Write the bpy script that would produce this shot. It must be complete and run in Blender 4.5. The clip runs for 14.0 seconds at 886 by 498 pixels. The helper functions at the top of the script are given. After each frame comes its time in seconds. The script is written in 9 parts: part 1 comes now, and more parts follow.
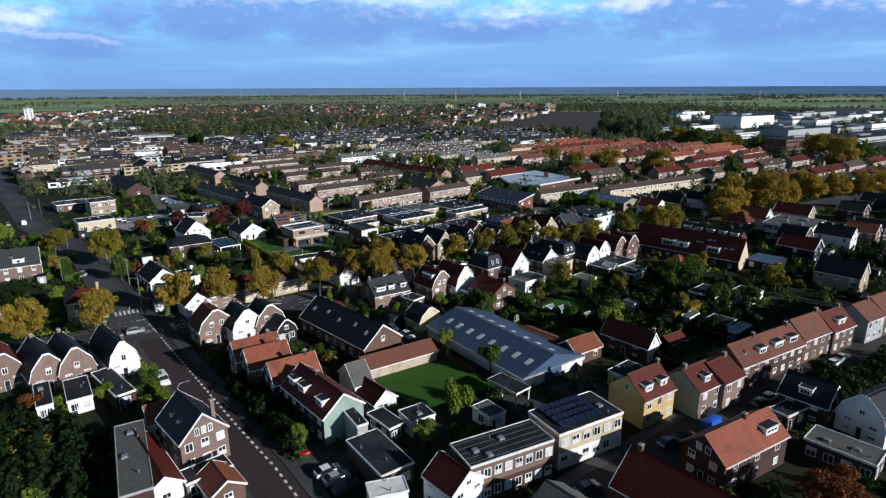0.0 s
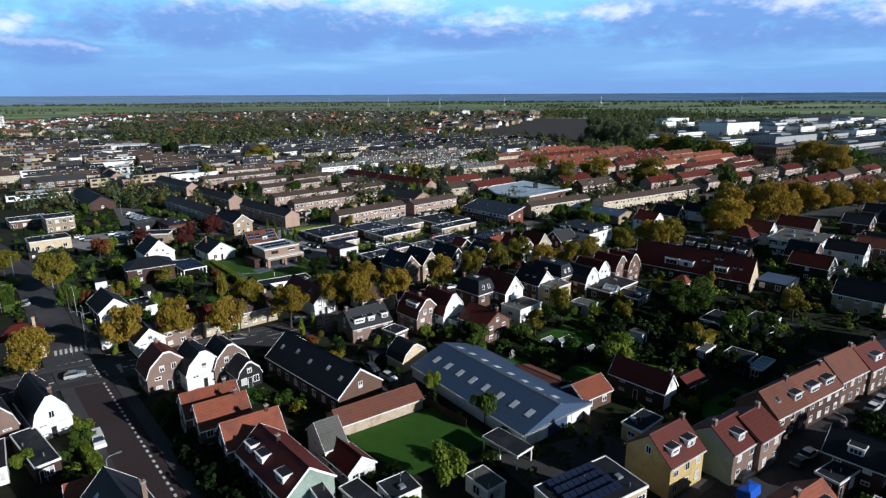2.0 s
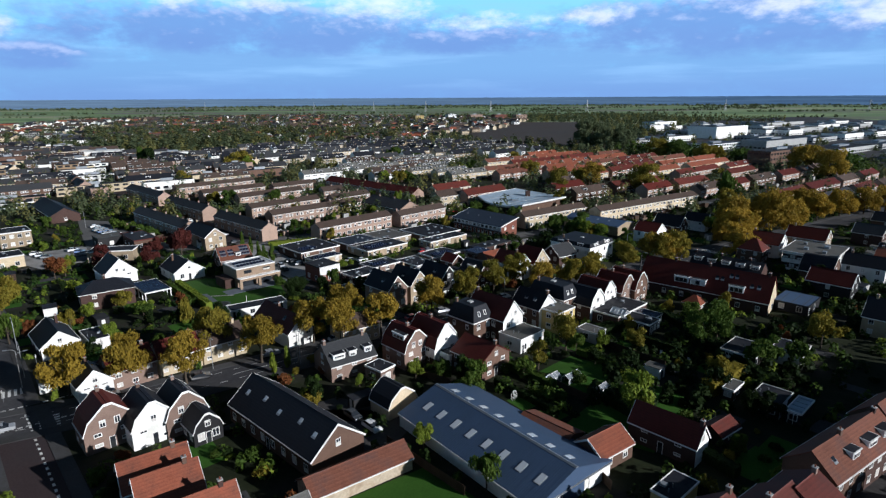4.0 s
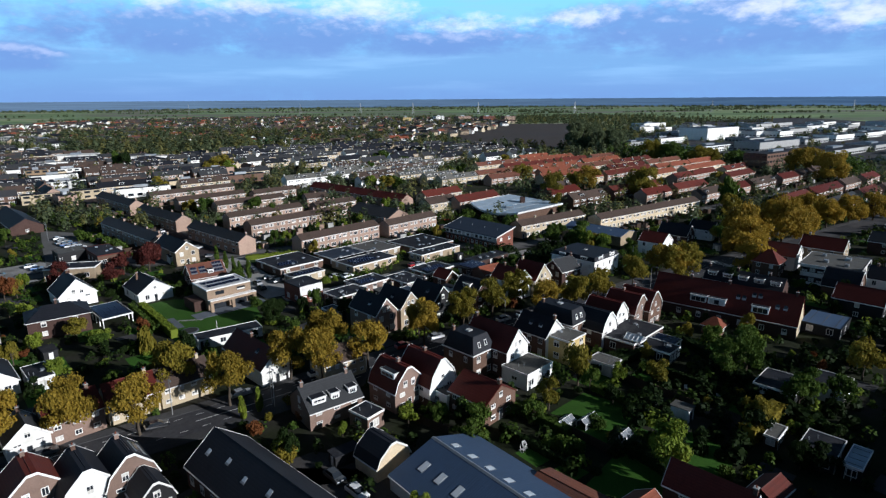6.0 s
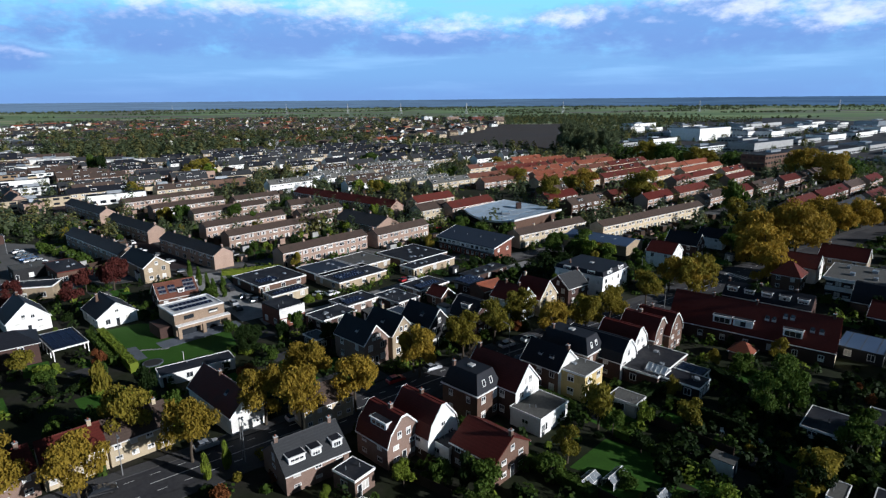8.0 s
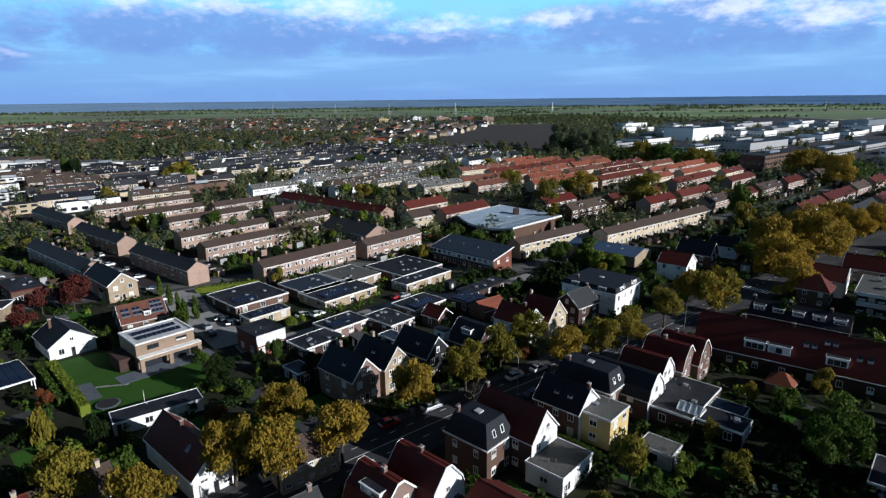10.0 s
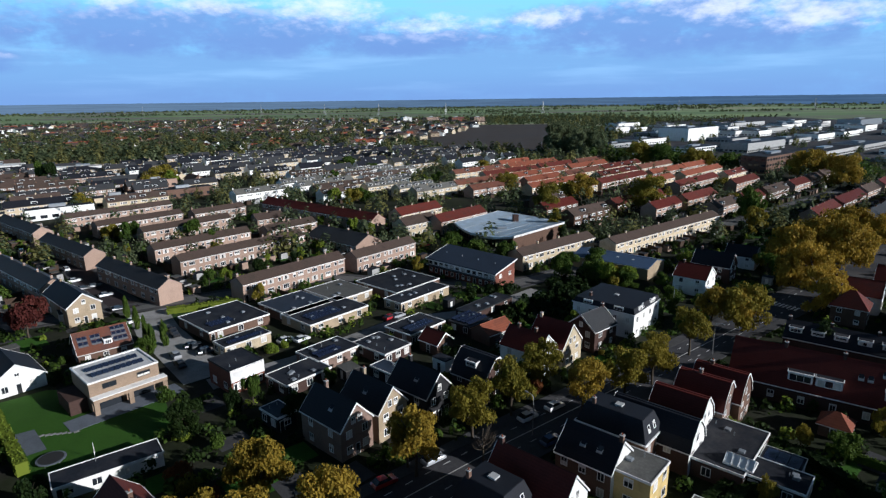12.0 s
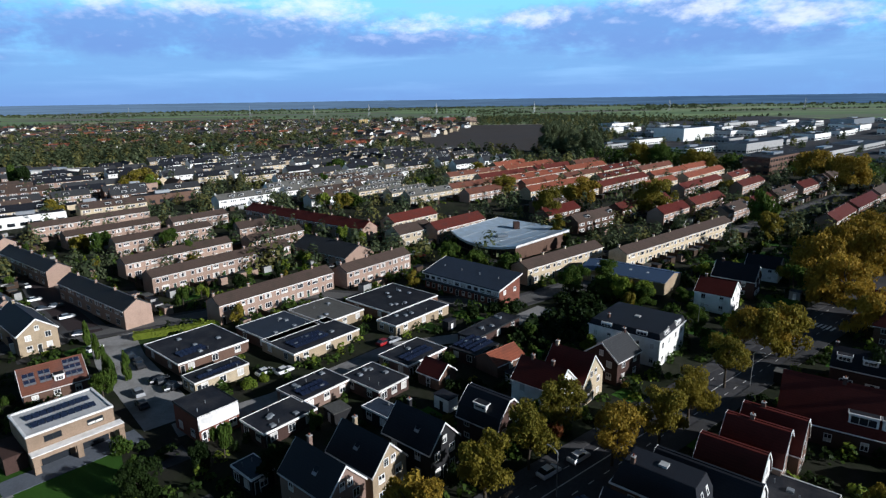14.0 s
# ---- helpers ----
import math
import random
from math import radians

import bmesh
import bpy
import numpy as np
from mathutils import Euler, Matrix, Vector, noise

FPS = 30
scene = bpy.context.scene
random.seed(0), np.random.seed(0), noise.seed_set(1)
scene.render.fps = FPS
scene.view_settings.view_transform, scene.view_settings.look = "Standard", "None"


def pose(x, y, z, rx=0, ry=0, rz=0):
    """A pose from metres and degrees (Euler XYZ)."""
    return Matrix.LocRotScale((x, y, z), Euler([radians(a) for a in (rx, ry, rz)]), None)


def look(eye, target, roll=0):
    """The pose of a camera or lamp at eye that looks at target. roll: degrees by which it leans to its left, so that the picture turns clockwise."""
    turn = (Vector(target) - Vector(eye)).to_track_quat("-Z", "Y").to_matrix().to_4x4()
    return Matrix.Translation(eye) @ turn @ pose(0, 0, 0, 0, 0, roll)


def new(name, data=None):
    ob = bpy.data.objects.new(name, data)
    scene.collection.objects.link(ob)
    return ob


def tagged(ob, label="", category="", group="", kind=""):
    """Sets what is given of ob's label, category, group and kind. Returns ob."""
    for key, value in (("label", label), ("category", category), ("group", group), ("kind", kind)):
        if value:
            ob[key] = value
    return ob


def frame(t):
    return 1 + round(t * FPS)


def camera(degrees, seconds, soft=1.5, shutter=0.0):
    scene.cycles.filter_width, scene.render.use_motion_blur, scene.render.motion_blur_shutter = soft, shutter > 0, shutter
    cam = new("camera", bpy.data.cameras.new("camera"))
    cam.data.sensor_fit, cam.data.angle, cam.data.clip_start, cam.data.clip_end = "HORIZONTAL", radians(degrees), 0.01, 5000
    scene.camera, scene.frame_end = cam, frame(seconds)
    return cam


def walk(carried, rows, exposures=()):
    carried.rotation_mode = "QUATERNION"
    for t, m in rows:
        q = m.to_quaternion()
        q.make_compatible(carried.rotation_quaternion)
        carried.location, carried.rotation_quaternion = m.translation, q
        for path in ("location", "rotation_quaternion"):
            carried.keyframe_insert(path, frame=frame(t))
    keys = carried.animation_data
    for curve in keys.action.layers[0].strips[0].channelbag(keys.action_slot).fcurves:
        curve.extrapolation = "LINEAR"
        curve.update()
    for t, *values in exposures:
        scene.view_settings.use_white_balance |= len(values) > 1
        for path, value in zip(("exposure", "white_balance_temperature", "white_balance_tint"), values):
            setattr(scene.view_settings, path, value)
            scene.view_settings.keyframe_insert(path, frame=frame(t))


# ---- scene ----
cam = camera(74.5, 14.0, soft=1.3)
PATH = [
    (0, (1.064, -2.862, 59.029), (1.072, 9.664, 55.557), -0.25),
    (0.5, (1.046, 1.554, 59.097), (1.142, 14.091, 55.666), -0.25),
    (1, (1.024, 5.992, 59.149), (1.205, 18.538, 55.753), -0.25),
    (1.5, (0.993, 10.445, 59.189), (1.257, 22.998, 55.824), -0.26),
    (2, (0.949, 14.907, 59.221), (1.293, 27.465, 55.881), -0.27),
    (2.5, (0.892, 19.372, 59.247), (1.313, 31.934, 55.929), -0.28),
    (3, (0.819, 23.837, 59.269), (1.315, 36.402, 55.970), -0.29),
    (5.5, (0.255, 46.071, 59.358), (1.097, 58.634, 56.113), -0.38),
    (6, (0.118, 50.493, 59.372), (1.026, 63.052, 56.132), -0.40),
    (6.5, (-0.021, 54.907, 59.384), (0.953, 67.462, 56.148), -0.43),
    (7, (-0.156, 59.313, 59.393), (0.881, 71.863, 56.159), -0.45),
    (7.5, (-0.286, 63.714, 59.398), (0.815, 76.258, 56.165), -0.48),
    (8, (-0.406, 68.109, 59.398), (0.758, 80.647, 56.165), -0.51),
    (10.5, (-0.774, 90.073, 59.292), (0.685, 102.578, 56.058), -0.65),
    (11, (-0.790, 94.472, 59.247), (0.722, 106.972, 56.014), -0.68),
    (11.5, (-0.788, 98.877, 59.195), (0.775, 111.370, 55.962), -0.71),
    (12, (-0.769, 103.286, 59.137), (0.843, 115.773, 55.905), -0.74),
    (12.5, (-0.738, 107.700, 59.075), (0.923, 120.182, 55.843), -0.77),
    (13, (-0.698, 112.118, 59.011), (1.011, 124.594, 55.780), -0.79),
    (13.5, (-0.657, 116.539, 58.947), (1.102, 129.008, 55.717), -0.82),
    (14, (-0.622, 120.960, 58.888), (1.189, 133.421, 55.658), -0.85),
]
walk(cam, [(t, look(eye, target, roll)) for t, eye, target, roll in PATH], [(0, 0.15, 6050, 10), (14, 0.15, 6050, 10)])

# ---------- light ----------
SKY_GAIN = (0.019, 0.03, 0.052)
SUN_AZ, SUN_EL = -30.0, 19.0      # degrees from +x towards +y, and above the horizon
sun_data = bpy.data.lights.new("sun", "SUN")
sun_data.energy, sun_data.angle, sun_data.color = 5.0, radians(0.6), (1.0, 0.97, 0.93)
sun = new("sun", sun_data)
sun_way = Vector((math.cos(radians(SUN_AZ)) * math.cos(radians(SUN_EL)),
                  math.sin(radians(SUN_AZ)) * math.cos(radians(SUN_EL)), math.sin(radians(SUN_EL))))
sun.matrix_basis = look(sun_way * 200, (0, 0, 0))


def make_world():
    world = bpy.data.worlds.new("sky")
    scene.world = world
    world.use_nodes = True
    nt = world.node_tree
    nt.nodes.clear()
    add, link = nt.nodes.new, nt.links.new
    out, bg = add("ShaderNodeOutputWorld"), add("ShaderNodeBackground")
    sky = add("ShaderNodeTexSky")
    sky.sky_type, sky.sun_disc = "NISHITA", False
    sky.sun_elevation, sky.sun_rotation = radians(SUN_EL), radians(90 - SUN_AZ)
    sky.air_density, sky.dust_density, sky.ozone_density = 1.0, 0.6, 2.0
    tc, sep = add("ShaderNodeTexCoord"), add("ShaderNodeSeparateXYZ")
    link(tc.outputs["Generated"], sep.inputs[0])

    def math_node(op, a, b=None, clamp=False):
        n = add("ShaderNodeMath")
        n.operation, n.use_clamp = op, clamp
        for i, v in enumerate((a, b)):
            if v is None:
                continue
            if isinstance(v, (int, float)):
                n.inputs[i].default_value = v
            else:
                link(v, n.inputs[i])
        return n.outputs[0]
    side = math_node("ARCTAN2", sep.outputs[0], sep.outputs[1])     # to the right of +y
    up = sep.outputs[2]
    def spot(shift_side, shift_up):
        """A direction moved a little sideways and up, as flat coordinates for the cloud noise."""
        a, b = math_node("ADD", side, shift_side), math_node("ADD", up, shift_up)
        n = add("ShaderNodeCombineXYZ")
        link(a, n.inputs[0]), link(math_node("MULTIPLY", b, 2.1), n.inputs[1])
        return a, b, n.outputs[0]

    def noise_of(vec, scale, detail, rough, shift):
        mp, n = add("ShaderNodeMapping"), add("ShaderNodeTexNoise")
        mp.inputs["Location"].default_value = shift
        link(vec, mp.inputs[0]), link(mp.outputs[0], n.inputs["Vector"])
        n.inputs["Scale"].default_value, n.inputs["Detail"].default_value, n.inputs["Roughness"].default_value = scale, detail, rough
        return n.outputs["Fac"]

    def ramp(value, lo, hi):
        n = add("ShaderNodeMapRange")
        n.interpolation_type = "SMOOTHSTEP"
        link(value, n.inputs[0])
        n.inputs[1].default_value, n.inputs[2].default_value = lo, hi
        return n.outputs[0]

    def mix(fac, a, b):
        n = add("ShaderNodeMix")
        n.data_type = "RGBA"
        link(fac, n.inputs["Factor"])
        for key, v in ((6, a), (7, b)):
            if isinstance(v, tuple):
                n.inputs[key].default_value = v
            else:
                link(v, n.inputs[key])
        return n.outputs[2]

    def bank(at, az, el, half_az, half_el):
        """How deep a direction lies in one long cloud bank; 1 in its middle, below 0 outside."""
        a = math_node("DIVIDE", math_node("SUBTRACT", at[0], radians(az)), radians(half_az))
        b = math_node("DIVIDE", math_node("SUBTRACT", at[1], math.sin(radians(el))), math.sin(radians(half_el)))
        return math_node("SUBTRACT", 1.0, math_node("ADD", math_node("MULTIPLY", a, a), math_node("MULTIPLY", b, b)))

    def density(at, banks, soft=1.0, scale=9.0, rough=2.4):
        """Cloud at a direction: the nearest bank, frayed by two scales of noise."""
        v = bank(at, *banks[0])
        for b in banks[1:]:
            v = math_node("MAXIMUM", v, bank(at, *b))
        v = math_node("MAXIMUM", math_node("MULTIPLY", v, soft), -1.2)
        coarse, fine = noise_of(at[2], scale, 4, 0.6, (2.3, 0.7, 0)), noise_of(at[2], scale * 3.4, 5, 0.62, (5.0, 1.0, 0))
        return math_node("ADD", v, math_node("ADD", math_node("MULTIPLY", math_node("SUBTRACT", coarse, 0.5), rough), math_node("MULTIPLY", math_node("SUBTRACT", fine, 0.5), rough * .55)))

    # grey banks, white tops and low pale strips: way to the right of +y, height above the horizon, half width, half height, in degrees
    BANKS = [(-12, 6.0, 23, 2.1), (4, 5.3, 10, 1.3), (29, 6.0, 17, 2.5), (-34, 8.6, 7, 1.2), (-31, 3.4, 4, 1.2), (75, 7, 24, 3.5), (-75, 6, 26, 3), (150, 8, 40, 3), (-140, 7, 35, 3)]
    TOPS = [(-13, 8.1, 5, 0.9), (-20.5, 8.2, 2.5, 0.8), (-2.5, 7.7, 6.5, 1.5), (6, 6.7, 6, 0.9), (34, 7.4, 6, 1.8), (40, 6.0, 6, 1.2), (17, 7.0, 3, 1.0), (28, 8.2, 5, 0.8),
            (-35, 5.2, 4, 1.2), (-44, 5.6, 8, 1.0)]
    here, above = spot(0.0, 0.0), spot(0.005, 0.009)
    body, over = density(here, BANKS), density(above, BANKS)
    grey = ramp(body, -0.45, 0.85)
    edge = math_node("MULTIPLY", ramp(math_node("SUBTRACT", body, over), 0.1, 0.9), ramp(body, -0.2, 0.5))
    puffs = ramp(density(here, TOPS, 0.75, 13.0, 2.9), -0.15, 1.25)
    white = math_node("MAXIMUM", math_node("MULTIPLY", edge, 0.4), puffs)
    wash = ramp(density(here, [(5, 2.4, 80, 3.0)]), -0.9, 0.7)
    gain = add("ShaderNodeVectorMath")
    gain.operation = "MULTIPLY"
    gain.inputs[1].default_value = SKY_GAIN
    link(sky.outputs[0], gain.inputs[0])
    # bright clear air low down, the deep blue of the open sky above
    low = math_node("SUBTRACT", 1.0, ramp(up, 0.16, 0.24))
    clear = mix(low, gain.outputs[0], (2.8, 7.0, 10.6, 1))
    whole = mix(math_node("MULTIPLY", wash, 0.85), clear, (2.1, 3.85, 7.1, 1))
    flow = add("ShaderNodeCombineXYZ")
    link(math_node("MULTIPLY", here[0], 0.45), flow.inputs[0]), link(math_node("MULTIPLY", here[1], 4.5), flow.inputs[1])
    streak = ramp(noise_of(flow.outputs[0], 9.0, 5, 0.55, (1.2, 3.1, 0)), 0.47, 0.72)
    whole = mix(math_node("MULTIPLY", streak, 0.5), whole, (3.5, 6.2, 9.6, 1))
    whole = mix(math_node("MULTIPLY", grey, 0.9), whole, (1.85, 3.35, 6.9, 1))
    whole = mix(math_node("MULTIPLY", white, 0.72), whole, (9.6, 9.9, 12.0, 1))
    hazy = math_node("SUBTRACT", 1.0, ramp(up, 0.0, 0.05))
    whole = mix(math_node("MULTIPLY", hazy, 0.8), whole, (1.95, 3.45, 6.9, 1))
    link(whole, bg.inputs[0])
    bg.inputs[1].default_value = 0.1
    link(bg.outputs[0], out.inputs[0])


make_world()

# ---------- materials ----------
MATS = {}


def surface(name, color, rough=0.8, vary=0.25, grain=3.0, large=0.25, bump=0.15, metal=0.0, spec=0.18, courses=0.0, each=0.15, tint=None,
            axis="Z", sheen=0.0):
    """A worn painted, fired or grown surface: two scales of stain, random tone for each object, an optional run of courses."""
    if name in MATS:
        return MATS[name]
    m = bpy.data.materials.new(name)
    m.use_nodes = True
    nt = m.node_tree
    add, link = nt.nodes.new, nt.links.new
    b = nt.nodes["Principled BSDF"]
    tc, oi = add("ShaderNodeTexCoord"), add("ShaderNodeObjectInfo")
    shift = add("ShaderNodeVectorMath")
    shift.operation = "ADD"
    link(tc.outputs["Object"], shift.inputs[0])
    far = add("ShaderNodeMath")
    far.operation = "MULTIPLY"
    far.inputs[1].default_value = 57.0
    link(oi.outputs["Random"], far.inputs[0]), link(far.outputs[0], shift.inputs[1])
    tones = []
    for scale, detail in ((large, 4), (grain, 5)):
        n = add("ShaderNodeTexNoise")
        n.inputs["Scale"].default_value, n.inputs["Detail"].default_value, n.inputs["Roughness"].default_value = scale, detail, 0.6
        link(shift.outputs[0], n.inputs["Vector"])
        tones.append(n.outputs["Fac"])
    total = add("ShaderNodeMath")
    total.operation = "ADD"
    link(tones[0], total.inputs[0]), link(tones[1], total.inputs[1])
    rng = add("ShaderNodeMapRange")
    link(total.outputs[0], rng.inputs[0])
    rng.inputs[1].default_value, rng.inputs[2].default_value = 0.7, 1.3
    rng.inputs[3].default_value, rng.inputs[4].default_value = 1 - vary, 1 + vary
    own = add("ShaderNodeMapRange")
    link(oi.outputs["Random"], own.inputs[0])
    own.inputs[3].default_value, own.inputs[4].default_value = 1 - each, 1 + each
    tone = add("ShaderNodeMath")
    tone.operation = "MULTIPLY"
    link(rng.outputs[0], tone.inputs[0]), link(own.outputs[0], tone.inputs[1])
    level = tone.outputs[0]
    height = tones[1]
    if courses:
        w = add("ShaderNodeTexWave")
        w.wave_type, w.bands_direction, w.wave_profile = "BANDS", axis, "SAW"
        w.inputs["Scale"].default_value, w.inputs["Distortion"].default_value = 0.314 / courses, 0.15
        link(tc.outputs["Object"], w.inputs["Vector"])
        cr = add("ShaderNodeMapRange")
        link(w.outputs["Fac"], cr.inputs[0])
        cr.inputs[3].default_value, cr.inputs[4].default_value = 0.86, 1.1
        t2 = add("ShaderNodeMath")
        t2.operation = "MULTIPLY"
        link(level, t2.inputs[0]), link(cr.outputs[0], t2.inputs[1])
        level = t2.outputs[0]
        height = w.outputs["Fac"]
    col = add("ShaderNodeMix")
    col.data_type = "RGBA"
    col.inputs[6].default_value = (*color, 1)
    col.inputs[7].default_value = (*(tint or [c * 0.7 for c in color]), 1)
    spots = add("ShaderNodeMapRange")
    link(tones[0], spots.inputs[0])
    spots.inputs[1].default_value, spots.inputs[2].default_value = 0.45, 0.68
    link(spots.outputs[0], col.inputs["Factor"])
    mul = add("ShaderNodeVectorMath")
    mul.operation = "SCALE"
    link(col.outputs[2], mul.inputs[0]), link(level, mul.inputs["Scale"])
    link(mul.outputs[0], b.inputs["Base Color"])
    b.inputs["Roughness"].default_value, b.inputs["Metallic"].default_value = rough, metal
    b.inputs["Specular IOR Level"].default_value = spec
    if bump:
        bp = add("ShaderNodeBump")
        bp.inputs["Strength"].default_value, bp.inputs["Distance"].default_value = bump, 0.05
        link(height, bp.inputs["Height"]), link(bp.outputs[0], b.inputs["Normal"])
    MATS[name] = m
    return m


def foliage(name, color, other, rough=0.65):
    """Leaves: two tones mixed from clump to clump and from tree to tree, a little light passing through."""
    m = bpy.data.materials.new(name)
    m.use_nodes = True
    nt = m.node_tree
    add, link = nt.nodes.new, nt.links.new
    b = nt.nodes["Principled BSDF"]
    geo, oi = add("ShaderNodeNewGeometry"), add("ShaderNodeObjectInfo")
    mean = add("ShaderNodeMath")
    mean.operation = "MULTIPLY_ADD"
    link(geo.outputs["Random Per Island"], mean.inputs[0])
    mean.inputs[1].default_value = 0.55
    half = add("ShaderNodeMath")
    half.operation = "MULTIPLY"
    half.inputs[1].default_value = 0.5
    link(oi.outputs["Random"], half.inputs[0]), link(half.outputs[0], mean.inputs[2])
    col = add("ShaderNodeMix")
    col.data_type = "RGBA"
    link(mean.outputs[0], col.inputs["Factor"])
    col.inputs[6].default_value, col.inputs[7].default_value = (*color, 1), (*other, 1)
    link(col.outputs[2], b.inputs["Base Color"])
    b.inputs["Roughness"].default_value, b.inputs["Specular IOR Level"].default_value = rough, 0.1
    tr = add("ShaderNodeBsdfTranslucent")
    link(col.outputs[2], tr.inputs[0])
    mx = add("ShaderNodeMixShader")
    mx.inputs[0].default_value = 0.3
    link(b.outputs[0], mx.inputs[1]), link(tr.outputs[0], mx.inputs[2])
    link(mx.outputs[0], nt.nodes["Material Output"].inputs[0])
    MATS[name] = m
    return m


def plain(name, color, rough=0.4, metal=0.0, spec=0.5, coat=0.0, emit=0.0):
    m = bpy.data.materials.new(name)
    m.use_nodes = True
    b = m.node_tree.nodes["Principled BSDF"]
    b.inputs["Base Color"].default_value = (*color, 1)
    b.inputs["Roughness"].default_value, b.inputs["Metallic"].default_value = rough, metal
    b.inputs["Specular IOR Level"].default_value, b.inputs["Coat Weight"].default_value = spec, coat
    MATS[name] = m
    return m


# walls
surface("brick_brown", (0.1389, 0.08407, 0.06213), 0.9, 0.22, 6, 0.4, courses=0.065)
surface("brick_pink", (0.2193, 0.1499, 0.1206), 0.9, 0.2, 6, 0.4, courses=0.065)
surface("brick_red", (0.1892, 0.0731, 0.0516), 0.9, 0.22, 6, 0.4, courses=0.065)
surface("brick_dark", (0.0731, 0.043, 0.03612), 0.9, 0.25, 6, 0.4, courses=0.065)
surface("brick_tan", (0.3498, 0.2721, 0.1846), 0.9, 0.16, 6, 0.4, courses=0.065)
surface("brick_ochre", (0.3, 0.21, 0.13), 0.9, 0.16, 6, 0.4, courses=0.065)
surface("brick_cream", (0.5345, 0.4373, 0.3013), 0.9, 0.16, 6, 0.4, courses=0.065)
surface("brick_row", (0.3544, 0.2467, 0.1924), 0.9, 0.2, 5, 0.3, courses=0.065)
surface("render_white", (0.7933, 0.7831, 0.7526), 0.75, 0.08, 3, 0.4, 0.05, tint=(0.6102, 0.6, 0.5593))
surface("render_grey", (0.378, 0.378, 0.369), 0.8, 0.12, 3, 0.4, 0.05)
surface("render_yellow", (0.5332, 0.3956, 0.172), 0.8, 0.1, 3, 0.4, 0.05)
surface("render_green", (0.258, 0.3268, 0.2752), 0.8, 0.1, 3, 0.4, 0.05)
surface("plaster_old", (0.516, 0.43, 0.3268), 0.9, 0.25, 2.5, 0.6, 0.1, tint=(0.3096, 0.2322, 0.1634))
surface("timber_black", (0.022, 0.022, 0.024), 0.6, 0.2, 5, 0.5, courses=0.18)
surface("timber_brown", (0.0629, 0.0407, 0.02812), 0.8, 0.25, 6, 0.5)
# roofs
surface("tile_black", (0.01512, 0.0168, 0.02268), 0.6, 0.3, 5, 0.35, 0.35, spec=0.2, courses=0.33, axis="Z")
surface("tile_slate", (0.042, 0.04368, 0.04704), 0.6, 0.3, 5, 0.35, 0.3, courses=0.3)
surface("tile_grey", (0.126, 0.1218, 0.1134), 0.8, 0.35, 5, 0.35, 0.3, courses=0.3, tint=(0.0756, 0.0756, 0.063))
surface("tile_darkred", (0.09364, 0.01639, 0.01171), 0.6, 0.25, 5, 0.35, 0.3, courses=0.33)
surface("tile_red", (0.1113, 0.02342, 0.01639), 0.65, 0.28, 5, 0.35, 0.3, courses=0.33, tint=(0.0644, 0.02049, 0.01639))
surface("tile_orange", (0.25, 0.075, 0.042), 0.7, 0.28, 5, 0.35, 0.3, courses=0.33, tint=(0.126, 0.0462, 0.03024))
surface("tile_faded", (0.16, 0.062, 0.04), 0.85, 0.3, 5, 0.35, 0.3, courses=0.33, tint=(0.0924, 0.0462, 0.0378))
surface("tile_brown", (0.08, 0.055, 0.045), 0.75, 0.3, 5, 0.3, 0.3, courses=0.33, tint=(0.0504, 0.0378, 0.0294))
surface("metal_blue", (0.05208, 0.0882, 0.1596), 0.55, 0.14, 4, 0.25, 0.2, spec=0.4, courses=0.4, axis="Y", tint=(0.042, 0.0714, 0.126))
surface("bitumen", (0.016, 0.018, 0.025), 0.75, 0.35, 2.2, 0.25, 0.1, tint=(0.03, 0.03, 0.033))
surface("bitumen_pale", (0.1092, 0.1075, 0.1008), 0.85, 0.3, 2.2, 0.25, 0.1)
surface("bitumen_blue", (0.0294, 0.04032, 0.06048), 0.6, 0.3, 2.2, 0.25, 0.1)
# trim, glass, metal
surface("paint_white", (0.8136, 0.8034, 0.7831), 0.45, 0.06, 4, 0.5, 0.02)
surface("paint_dark", (0.025, 0.028, 0.03), 0.4, 0.15, 4, 0.5, 0.02)
surface("paint_green", (0.03, 0.08, 0.05), 0.4, 0.15, 4, 0.5, 0.02)
plain("glass", (0.02, 0.024, 0.03), 0.06, 0, 0.6)
plain("skylight_glass", (0.5, 0.54, 0.58), 0.25, 0, 0.6)
surface("net_curtain", (0.6, 0.58, 0.54), 0.5, 0.1, 6, 0.8, 0.0)
plain("dome_glass", (0.2, 0.22, 0.24), 0.2, 0, 0.6)
plain("solar", (0.012, 0.018, 0.04), 0.12, 0, 0.6, 0.3)
plain("solar_frame", (0.45, 0.46, 0.48), 0.35, 0.8)
surface("zinc", (0.32, 0.34, 0.36), 0.4, 0.15, 4, 0.5, 0.02, metal=0.6)
surface("steel_pole", (0.35, 0.36, 0.37), 0.45, 0.1, 4, 0.5, 0.0, metal=0.5)
